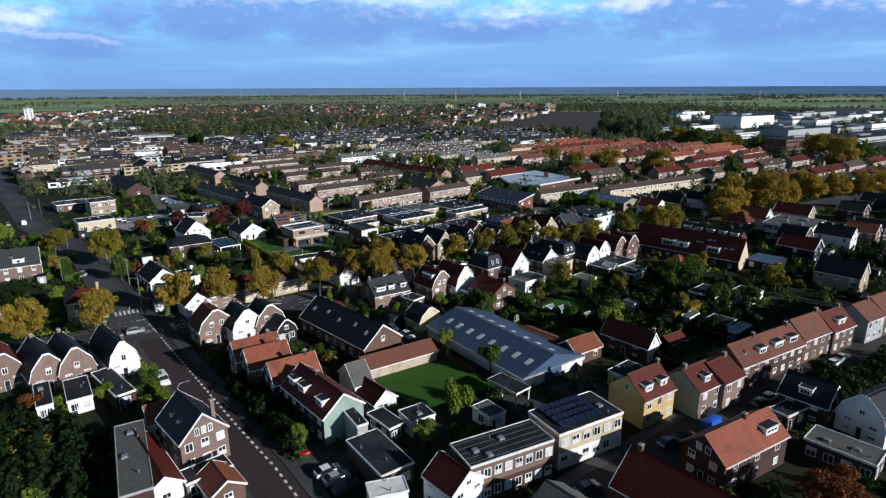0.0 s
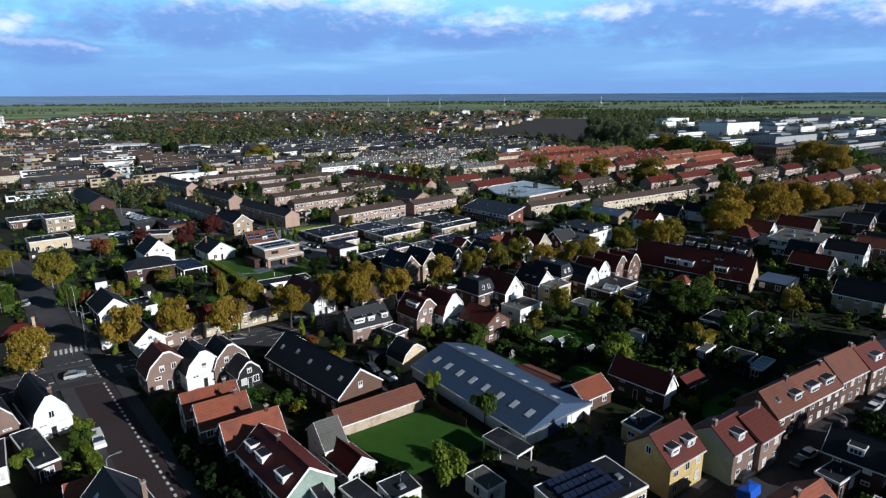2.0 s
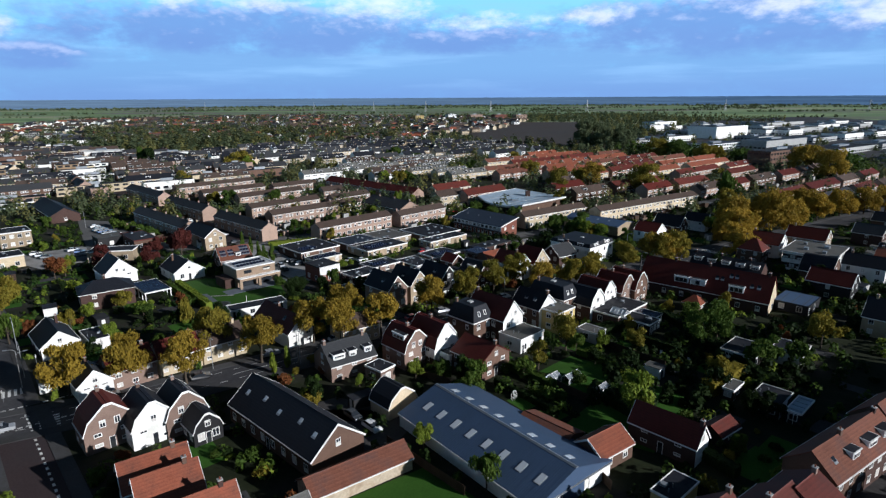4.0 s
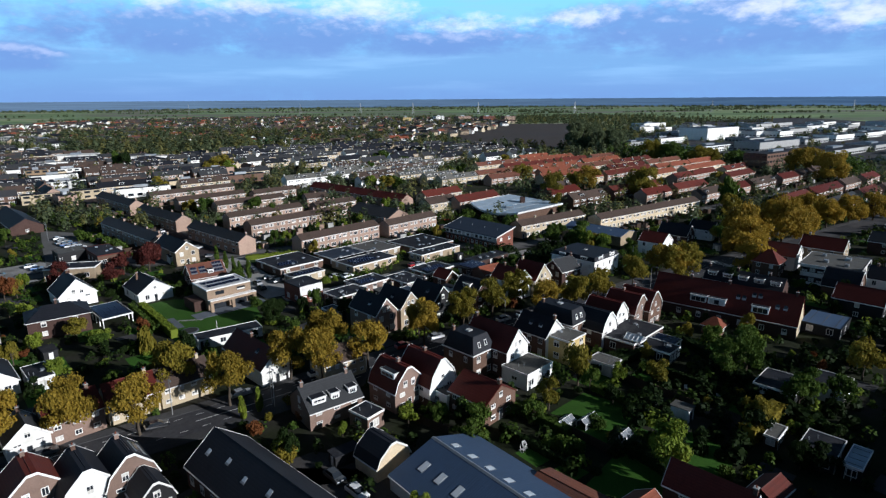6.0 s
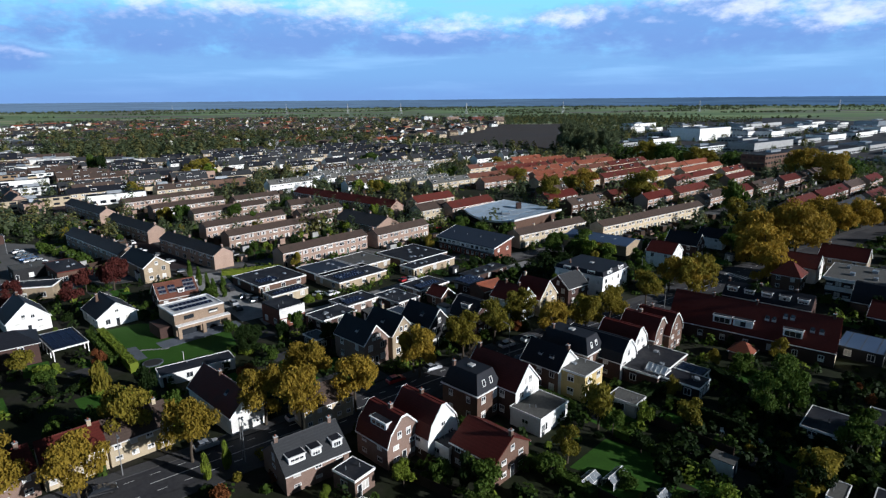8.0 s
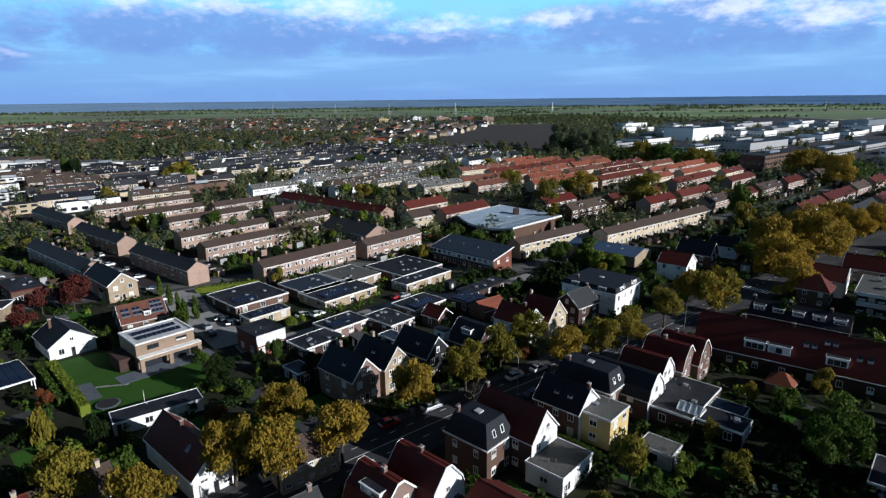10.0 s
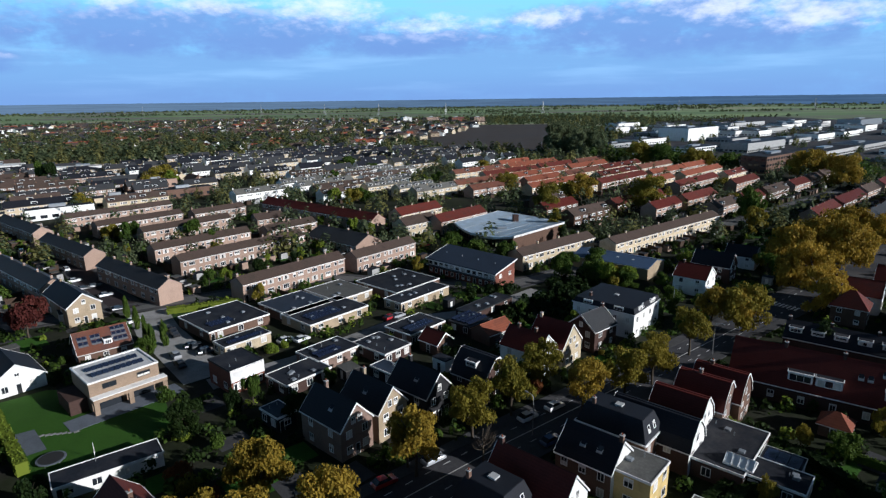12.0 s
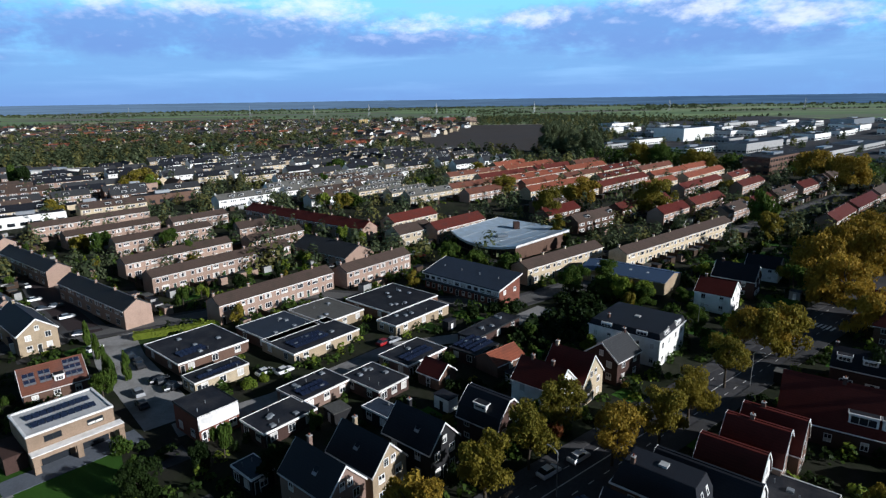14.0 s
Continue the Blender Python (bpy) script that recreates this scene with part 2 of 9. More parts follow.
# ground
surface("paving_light", (0.2697, 0.2647, 0.2597), 0.9, 0.2, 3, 0.12, 0.1, tint=(0.1299, 0.1249, 0.1199))
surface("asphalt_worn", (0.1198, 0.1183, 0.1161), 0.9, 0.25, 2, 0.1, 0.08)
surface("paving_blue", (0.11, 0.125, 0.15), 0.8, 0.2, 3, 0.3, 0.05)
surface("metal_pale", (0.26, 0.32, 0.38), 0.45, 0.1, 3, 0.3, 0.05, tint=(0.28, 0.36, 0.45))
surface("asphalt", (0.05, 0.05, 0.056), 0.85, 0.3, 1.5, 0.08, 0.08, tint=(0.07, 0.068, 0.07))
surface("brick_road", (0.04277, 0.03019, 0.03145), 0.9, 0.25, 3, 0.1, 0.1, tint=(0.03145, 0.02516, 0.02705))
surface("pavement", (0.06068, 0.06068, 0.06371), 0.9, 0.22, 3, 0.12, 0.1, tint=(0.03944, 0.03762, 0.03641))
surface("courtyard", (0.05346, 0.05032, 0.05032), 0.9, 0.3, 2, 0.12, 0.1)
surface("grass", (0.0259, 0.0555, 0.01036), 0.95, 0.35, 2.5, 0.15, 0.3, tint=(0.02072, 0.037, 0.00888))
surface("lawn", (0.03219, 0.09254, 0.009657), 0.95, 0.25, 4, 0.2, 0.3)
surface("soil", (0.0555, 0.04588, 0.0407), 0.95, 0.25, 0.8, 0.012, 0.3, tint=(0.0407, 0.03552, 0.03404))
surface("road_paint", (0.7, 0.7, 0.68), 0.7, 0.2, 2.5, 0.3, 0.0, tint=(0.42, 0.42, 0.4))
surface("water", (0.02, 0.03, 0.03), 0.08, 0.1, 1, 0.1, 0.02)
# growth
foliage("leaf_green", (0.0359, 0.06882, 0.01197), (0.08378, 0.1287, 0.02094))
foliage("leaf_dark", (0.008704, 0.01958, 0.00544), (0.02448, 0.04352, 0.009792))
foliage("leaf_bright", (0.102, 0.1564, 0.0204), (0.1972, 0.238, 0.0306))
foliage("leaf_autumn", (0.1566, 0.1166, 0.0162), (0.3456, 0.2322, 0.0324))
foliage("leaf_olive", (0.11, 0.105, 0.015), (0.25, 0.195, 0.028))
foliage("leaf_gold", (0.1904, 0.1288, 0.01792), (0.4032, 0.2632, 0.0336))
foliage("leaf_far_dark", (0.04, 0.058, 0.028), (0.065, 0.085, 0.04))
foliage("leaf_rust", (0.1264, 0.0416, 0.0168), (0.196, 0.0768, 0.028))
foliage("leaf_red", (0.0704, 0.0184, 0.0168), (0.1192, 0.0336, 0.0256))
surface("bark", (0.075, 0.06, 0.045), 0.95, 0.3, 8, 1.0, 0.3)
# cars and clutter
for nm, c in (("car_white", (0.75, 0.75, 0.75)), ("car_silver", (0.38, 0.39, 0.41)), ("car_black", (0.012, 0.013, 0.016)), ("car_grey", (0.08, 0.085, 0.09)),
              ("car_blue", (0.02, 0.06, 0.16)), ("car_red", (0.35, 0.012, 0.015))):
    plain(nm, c, 0.3, 0.2 if nm != "car_white" else 0.0, 0.5, 0.8)
plain("rubber", (0.015, 0.015, 0.015), 0.8)
plain("tarpaulin_blue", (0.01, 0.09, 0.5), 0.45)
surface("canvas_white", (0.675, 0.666, 0.63), 0.8, 0.08, 3, 0.5, 0.05)
# distance haze put into paler, greyer leaf colours for far trees
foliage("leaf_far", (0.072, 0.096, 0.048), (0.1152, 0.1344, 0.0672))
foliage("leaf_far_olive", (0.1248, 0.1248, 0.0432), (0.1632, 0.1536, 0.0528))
surface("metal_green", (0.03, 0.42, 0.1), 0.5, 0.1, 3, 0.3, 0.05)

# ---------- mesh and part helpers ----------
class Shape:
    """Collects faces; solid pieces are put together from boxes and prisms."""

    def __init__(self):
        self.v, self.f, self.m = [], [], []

    def poly(self, pts, mi=0):
        n = len(self.v)
        self.v += [tuple(p) for p in pts]
        self.f.append(tuple(range(n, n + len(pts))))
        self.m.append(mi)
        return self

    def box(self, x0, y0, z0, x1, y1, z1, mi=0):
        n = len(self.v)
        self.v += [(x, y, z) for z in (z0, z1) for y in (y0, y1) for x in (x0, x1)]
        for q in ((0, 2, 3, 1), (4, 5, 7, 6), (0, 1, 5, 4), (2, 6, 7, 3), (0, 4, 6, 2), (1, 3, 7, 5)):
            self.f.append(tuple(n + i for i in q))
            self.m.append(mi)
        return self

    def prism(self, ring, y0, y1, mi=0):
        """A ring of (x, z), counter-clockwise seen from -y, drawn out from y0 to y1."""
        n, k = len(self.v), len(ring)
        self.v += [(x, y0, z) for x, z in ring] + [(x, y1, z) for x, z in ring]
        self.f += [tuple(n + i for i in range(k)), tuple(n + k + i for i in reversed(range(k)))]
        self.m += [mi, mi]
        for i in range(k):
            j = (i + 1) % k
            self.f.append((n + j, n + i, n + k + i, n + k + j))
            self.m.append(mi)
        return self

    def tube(self, pts, r0, r1, sides=6, mi=0):
        """A tapered tube along points."""
        n0 = len(self.v)
        for i, p in enumerate(pts):
            a, b = pts[max(0, i - 1)], pts[min(len(pts) - 1, i + 1)]
            d = (Vector(b) - Vector(a)).normalized()
            s = d.orthogonal().normalized()
            t = d.cross(s)
            r = r0 + (r1 - r0) * i / max(1, len(pts) - 1)
            for k in range(sides):
                ang = 2 * math.pi * k / sides
                self.v.append(tuple(Vector(p) + s * (r * math.cos(ang)) + t * (r * math.sin(ang))))
        for i in range(len(pts) - 1):
            for k in range(sides):
                a, b = n0 + i * sides + k, n0 + i * sides + (k + 1) % sides
                self.f.append((a, b, b + sides, a + sides))
                self.m.append(mi)
        self.f.append(tuple(n0 + (len(pts) - 1) * sides + k for k in range(sides)))
        self.m.append(mi)
        return self

    def mesh(self, name, mats, smooth=False):
        me = bpy.data.meshes.new(name)
        me.from_pydata(self.v, [], self.f)
        for m in mats:
            me.materials.append(MATS[m])
        if len(mats) > 1:
            me.polygons.foreach_set("material_index", self.m)
        if smooth:
            me.polygons.foreach_set("use_smooth", [True] * len(me.polygons))
        me.update()
        return me


CACHE = {}
FOOT = []       # footprints of buildings: x, y, way of local y, half width, half length
LANES = []      # road centrelines with half widths


def shared(key, make):
    if key not in CACHE:
        CACHE[key] = make()
    return CACHE[key]


def root(name, x, y, ang, label, category, group="", z=0.0):
    """The Empty at a thing's base; ang is the way of its local y."""
    o = new(name)
    o.empty_display_size = 0.5
    o.matrix_basis = pose(x, y, z, 0, 0, ang - 90)
    return tagged(o, label, category, group)


def part(name, shape, mats, parent, label="", at=None, smooth=False):
    """One mesh under a thing or a part; shape is a Shape or a finished mesh."""
    if isinstance(mats, str):
        mats = (mats,)
    me = shape.mesh(name, mats, smooth) if isinstance(shape, Shape) else shape
    o = new(name, me)
    o.parent = parent
    if at is not None:
        o.matrix_basis = at
    if label:
        o["label"] = label
    return o


def lone(name, shape, mats, label, category, group="", kind="", at=None, smooth=False):
    if isinstance(mats, str):
        mats = (mats,)
    me = shape.mesh(name, mats, smooth) if isinstance(shape, Shape) else shape
    o = new(name, me)
    if at is not None:
        o.matrix_basis = at
    return tagged(o, label, category, group, kind)


# ---------- building parts ----------
VEIL = [0]
GREEN_ROW = []  # bushes along the workshop yard
PARKED = []     # cars of the car park by the flat blocks: place, way, paint
TERRACES = []


def window_mesh(w, h, bars, frame_mat):
    """A framed window facing -y, its back on the wall: frame and glass in one mesh."""
    def make():
        s = Shape()
        f, d = 0.11, 0.06
        xs = [-w / 2, -w / 2 + f]
        for i in range(1, bars):
            x = -w / 2 + w * i / bars
            xs += [x - 0.035, x + 0.035]
        xs += [w / 2 - f, w / 2]
        zs = [0, f, h * (.48 if veil == 1 else .58), h - f, h]
        nx, nz = len(xs) - 1, len(zs) - 1
        spots = {}

        def spot(i, j, back):
            if (i, j, back) not in spots:
                spots[i, j, back] = len(s.v)
                s.v.append((xs[i], -0.015 if back else -d, zs[j]))
            return spots[i, j, back]

        def bar(i, j):
            return i < 0 or j < 0 or i >= nx or j >= nz or i % 2 == 0 or j in (0, nz - 1)
        # frame bars stand proud; panes, curtains and half-drawn blinds lie back between them
        for i in range(nx):
            for j in range(nz):
                back = not bar(i, j)
                s.f.append(tuple(spot(a, b, back) for a, b in ((i, j), (i + 1, j), (i + 1, j + 1), (i, j + 1))))
                veiled = (veil == 1 and j == 1) or (veil == 3 and j == 2) or (veil == 2 and i in (1, nx - 2) and bars > 1)
                s.m.append(0 if not back else 2 if veiled else 1)
                for di, dj, a, b in ((-1, 0, (i, j), (i, j + 1)), (1, 0, (i + 1, j), (i + 1, j + 1)), (0, -1, (i, j), (i + 1, j)), (0, 1, (i, j + 1), (i + 1, j + 1))):
                    edge = not (0 <= i + di < nx and 0 <= j + dj < nz)
                    if edge or (back and bar(i + di, j + dj)):
                        s.f.append((spot(*a, False), spot(*b, False), spot(*b, True), spot(*a, True)))
                        s.m.append(0)
        return s.mesh("window", (frame_mat, "glass", "net_curtain"))
    VEIL[0] += 1
    veil = (0, 1, 2, 1, 3, 0, 2)[VEIL[0] % 7]
    return shared(("win", round(w, 2), round(h, 2), bars, frame_mat, veil), make)


SIDE_TURN = {"f": 0, "r": 90, "b": 180, "l": -90}


def wall_at(side, along, z, w, l, out=0.0):
    """The pose on a wall of a box w by l: local -y looks out of the wall."""
    if side == "f":
        p = (along, -l / 2 - out)
    elif side == "b":
        p = (-along, l / 2 + out)
    elif side == "r":
        p = (w / 2 + out, along)
    else:
        p = (-w / 2 - out, -along)
    return pose(p[0], p[1], z, 0, 0, SIDE_TURN[side])


def window(parent, side, along, z, w, l, ww, wh, bars=2, trim="paint_white", sill=False):
    o = part("window", window_mesh(ww, wh, bars, trim), trim, parent, at=wall_at(side, along, z, w, l, 0.005))
    if sill:
        me = shared(("sill", round(ww, 2)), lambda: Shape().box(-ww / 2 - 0.06, -0.13, -0.08, ww / 2 + 0.06, 0, 0.0).mesh("sill", ("render_grey",)))
        part("sill", me, "render_grey", o)
    return o


def door(parent, side, along, w, l, color="paint_dark", dw=1.0, dh=2.2):
    def make():
        s = Shape()
        s.box(-dw / 2, -0.05, 0, -dw / 2 + 0.08, 0, dh), s.box(dw / 2 - 0.08, -0.05, 0, dw / 2, 0, dh)
        s.box(-dw / 2 + 0.08, -0.05, dh - 0.08, dw / 2 - 0.08, 0, dh)
        s.box(-dw / 2 + 0.08, -0.03, 0, dw / 2 - 0.08, 0, dh - 0.08, 1)
        s.box(-dw / 2 + 0.22, -0.04, dh * 0.55, dw / 2 - 0.22, -0.03, dh - 0.25, 2)
        return s.mesh("door", ("paint_white", color, "glass"))
    return part("door", shared(("door", color, dw, dh), make), color, parent, at=wall_at(side, along, 0.02, w, l, 0.005))


def window_row(parent, side, n, z, w, l, ww, wh, bars=2, trim="paint_white", span=None, sill=False):
    run = (w if side in "fb" else l) if span is None else span
    for i in range(n):
        window(parent, side, -run / 2 + run * (i + 0.5) / n, z, w, l, ww, wh, bars, trim, sill)


def profile(kind, w, eave, ridge):
    h = ridge - eave
    if kind == "gambrel":
        return [(-w / 2, eave), (-w * 0.41, eave + h * 0.42), (-w * 0.08, ridge), (w * 0.08, ridge), (w * 0.41, eave + h * 0.42), (w / 2, eave)]
    if kind == "mono":
        return [(-w / 2, eave), (w / 2, ridge)]
    return [(-w / 2, eave), (0, ridge), (w / 2, eave)]


def lifted(prof, up, out):
    """The profile pushed up, with its two ends carried on past the eaves."""
    q = [list(p) for p in prof]
    for a, b in ((0, 1), (-1, -2)):
        dx, dz = q[a][0] - q[b][0], q[a][1] - q[b][1]
        n = math.hypot(dx, dz)
        q[a][0] += dx / n * out
        q[a][1] += dz / n * out
    return [(x, z + up) for x, z in q]


def chimney(parent, x, y, z0, top, s=0.55, mat="brick_brown", pots=1):
    c = part("chimney", Shape().box(x - s / 2, y - s / 2, z0, x + s / 2, y + s / 2, top), mat, parent)
    k = Shape().box(x - s / 2 - 0.06, y - s / 2 - 0.06, top, x + s / 2 + 0.06, y + s / 2 + 0.06, top + 0.12)
    part("cap", k.tube([(x, y, top + 0.1), (x, y, top + 0.45)], 0.13, 0.1, 8, 1), ("render_grey", "tile_orange"), c)


def slope_z(prof, x):
    for (xa, za), (xb, zb) in zip(prof, prof[1:]):
        if min(xa, xb) - 1e-6 <= x <= max(xa, xb) + 1e-6 and abs(xb - xa) > 1e-6:
            return za + (zb - za) * (x - xa) / (xb - xa)
    return prof[0][1]


def dormer(parent, prof, side, y, dw, w, inset=0.9, dh=1.35, cheek="paint_white", top="bitumen", bars=3, trim="paint_white"):
    """A flat-topped dormer on the slope of one side (+1 or -1), its window looking out."""
    xf = side * (w / 2 - inset)
    zb = slope_z(prof, xf)
    zt = zb + dh
    hs = [i * 0.05 for i in range(200)]
    xi = 0.0
    for d in hs:
        xx = xf - side * d
        if slope_z(prof, xx) >= zt - 0.05 or side * xx <= 0.05:
            xi = xx
            break
    s = Shape()
    a, b = sorted((xf, xi))
    s.box(a, y - dw / 2, zb - 0.5, b, y + dw / 2, zt)
    body = part("dormer", s, cheek, parent)
    r = Shape().box(min(a, xf + side * 0.2 if side < 0 else a), y - dw / 2 - 0.15, zt, max(b, xf + side * 0.2 if side > 0 else b), y + dw / 2 + 0.15, zt + 0.14)
    x0, x1 = sorted((xf, xi))
    r.box(x0 + .08, y - dw / 2, zt + .142, x1, y + dw / 2, zt + .17, 1)
    part("dormer_roof", r, ("paint_white", top), body)
    m = pose(xf + side * 0.006, y, zb + 0.2, 0, 0, 90 if side > 0 else -90)
    part("window", window_mesh(dw - 0.45, dh - 0.42, bars, trim), trim, body, at=m)
    return body


def skylight(parent, prof, side, x, y, sw=0.8, sl=1.1, glass="glass", frame_mat="zinc"):
    """A roof window lying on a slope; x is its distance from the middle line."""
    x0, x1 = side * (x - sl * 0.35), side * (x + sl * 0.35)
    z0, z1 = slope_z(prof, x0), slope_z(prof, x1)
    s = Shape()
    n = 0.26
    f = 0.08
    for (ya, yb, up, mi) in ((y - sw / 2 - f, y + sw / 2 + f, n, 0), (y - sw / 2, y + sw / 2, n + 0.03, 1)):
        e = f if mi == 0 else 0
        pa = [(x0 - side * e, ya, z0 + up), (x1 + side * e, ya, z1 + up), (x1 + side * e, yb, z1 + up), (x0 - side * e, yb, z0 + up)]
        low = [(p[0], p[1], p[2] - 0.2) for p in pa]
        s.poly(pa if side < 0 else pa, mi)
        for i in range(4):
            j = (i + 1) % 4
            s.poly([pa[i], low[i], low[j], pa[j]], mi)
    return part("skylight", s, (frame_mat, glass), parent)


def roof_panels(parent, prof, side, x, y, cols, rows):
    """Solar panels lying on a slope, each a part with its frame; x is the distance of their middle from the middle line."""
    dx = side * 0.02
    for c in range(cols):
        for r in range(rows):
            yy = y + (c - (cols - 1) / 2) * 1.05
            xc = side * (x + (r - (rows - 1) / 2) * 1.2)
            xa, xb = xc - side * 0.56, xc + side * 0.56
            za, zb = slope_z(prof, xa) + 0.3, slope_z(prof, xb) + 0.3
            s = Shape()
            s.poly([(xa, yy - 0.5, za), (xb, yy - 0.5, zb), (xb, yy + 0.5, zb), (xa, yy + 0.5, za)], 0)
            s.poly([(xa + dx * 3, yy - 0.45, za + 0.012), (xb - dx * 3, yy - 0.45, zb + 0.012), (xb - dx * 3, yy + 0.45, zb + 0.012), (xa + dx * 3, yy + 0.45, za + 0.012)], 1)
            part("solar_panel", s, ("solar_frame", "solar"), parent)


def house(x, y, ang, w, l, eave, ridge, kind="gable", wall="brick_brown", tile="tile_black", label="", trim="paint_white",
          front=2, sides=2, floors=2, attic=2, chimneys=((0, 0.35),), dormers=(), sky=(), barge=True, ov=0.3, name="house",
          solar=(), back=0, gable_wall=None, skyglass="glass", dh=1.35):
    """A house with a ridge along its local y; its front gable looks down -y. dormers: (side, place along, width); sky: (side, x, place)."""
    FOOT.append((x, y, ang, w / 2, l / 2))
    o = root(name, x, y, ang, label, "house" if name == "house" else name.replace("_", " "))
    prof = profile(kind, w, eave, ridge)
    if kind == "hip":
        s = Shape()
        s.box(-w / 2, -l / 2, 0, w / 2, l / 2, eave)
        part("wall", s, wall, o)
        k, e = min(l, w) * 0.42, 0.45
        r = Shape()
        c = [(-w / 2 - e, -l / 2 - e, eave + 0.03), (w / 2 + e, -l / 2 - e, eave + 0.03), (w / 2 + e, l / 2 + e, eave + 0.03), (-w / 2 - e, l / 2 + e, eave + 0.03)]
        a, b = (0, -l / 2 + k, ridge), (0, l / 2 - k, ridge)
        low = [(p[0], p[1], p[2] - 0.15) for p in c]
        r.poly([c[0], c[1], a]), r.poly([c[1], c[2], b, a]), r.poly([c[2], c[3], b]), r.poly([c[3], c[0], a, b])
        part("roof", r, tile, o)
        g = Shape()
        for i in range(4):
            j = (i + 1) % 4
            g.poly([low[i], low[j], c[j], c[i]])
        g.poly(low[::-1])
        part("gutter", g, trim, o)
    else:
        ring = [(-w / 2, 0), (w / 2, 0)] + prof[::-1]
        part("wall", Shape().prism(ring, -l / 2, l / 2), wall, o)
        outer, inner = lifted(prof, 0.24, ov), lifted(prof, 0.02, ov)
        part("roof", Shape().prism(inner + outer[::-1], -l / 2 - 0.2, l / 2 + 0.2), tile, o)
        if kind in ("gable", "gambrel"):
            rx = 0.12
            part("ridge_tiles", Shape().prism([(-rx, ridge + 0.2), (rx, ridge + 0.2), (0.0, ridge + 0.36)], -l / 2 - 0.2, l / 2 + 0.2), tile, o)
        if barge:
            up, down = lifted(prof, 0.29, ov + 0.02), lifted(prof, -0.1, ov + 0.02)
            for y0 in (-l / 2 - 0.27, l / 2 + 0.205):
                part("bargeboard", Shape().prism(down + up[::-1], y0, y0 + 0.065), trim, o)
        for sd in (-1, 1):
            q = lifted(prof, 0.05, ov)[0 if sd < 0 else -1]
            xa, xb = sorted((q[0], q[0] + sd * 0.16))
            part("gutter", Shape().box(xa, -l / 2 - 0.18, q[1] - 0.1, xb, l / 2 + 0.18, q[1] + 0.06), "zinc" if trim == "paint_dark" else trim, o)
    if gable_wall:
        part("gable_front", Shape().prism([(-w / 2 + .02, 0.01), (w / 2 - .02, 0.01)] + [(a * .99, b - .03) for a, b in prof[::-1]], -l / 2 - .004, -l / 2 + .05), gable_wall, o)
    sh = eave / floors if floors else 2.8
    for fl in range(floors):
        z = fl * sh + 0.85
        wh = min(1.55, sh - 1.2)
        if front:
            window_row(o, "f", front, z, w, l, min(1.3, w / front * 0.55), wh, 2, trim)
        if back:
            window_row(o, "b", back, z, w, l, min(1.3, w / back * 0.55), wh, 2, trim)
        if sides:
            near = "r" if ang % 360 < 90 else "l"
            window_row(o, near, sides, z, w, l, min(1.2, l / sides * 0.45), wh, 2, trim)
            if fl == 0:
                window_row(o, "l" if near == "r" else "r", max(1, sides // 2), z, w, l, 1.2, wh, 2, trim)
    if attic and kind != "hip":
        span = w * (0.55 if kind == "gambrel" else 0.42)
        ah = min(1.4, (ridge - eave) * 0.42)
        for sd in ("f",) if ang % 360 < 180 else ("b",):
            window_row(o, sd, attic, eave + (0.45 if kind == "gambrel" else 0.3), w, l, min(1.0, span / attic * 0.7), ah, 2, trim, span=span)
    if floors:
        door(o, "f", w * 0.5 - w / max(front, 1), w, l) if front > 1 else door(o, "l", 0, w, l)
    for cx, cy in chimneys:
        chimney(o, cx * w, cy * l, slope_z(prof, cx * w) - 0.6 if kind != "hip" else eave, ridge + 1.0, 0.6, "brick_brown" if wall.startswith("render") else wall)
    for sd, yy, dw in dormers:
        dormer(o, prof, sd, yy * l, dw, w, min(0.9, w * 0.12), dh, trim="paint_white", cheek="paint_white")
    for sd, xx, yy in sky:
        skylight(o, prof, sd, xx * w, yy * l, glass=skyglass)
    for sd, xx, yy, c, r in solar:
        roof_panels(o, prof, sd, xx * w, yy * l, c, r)
    return o


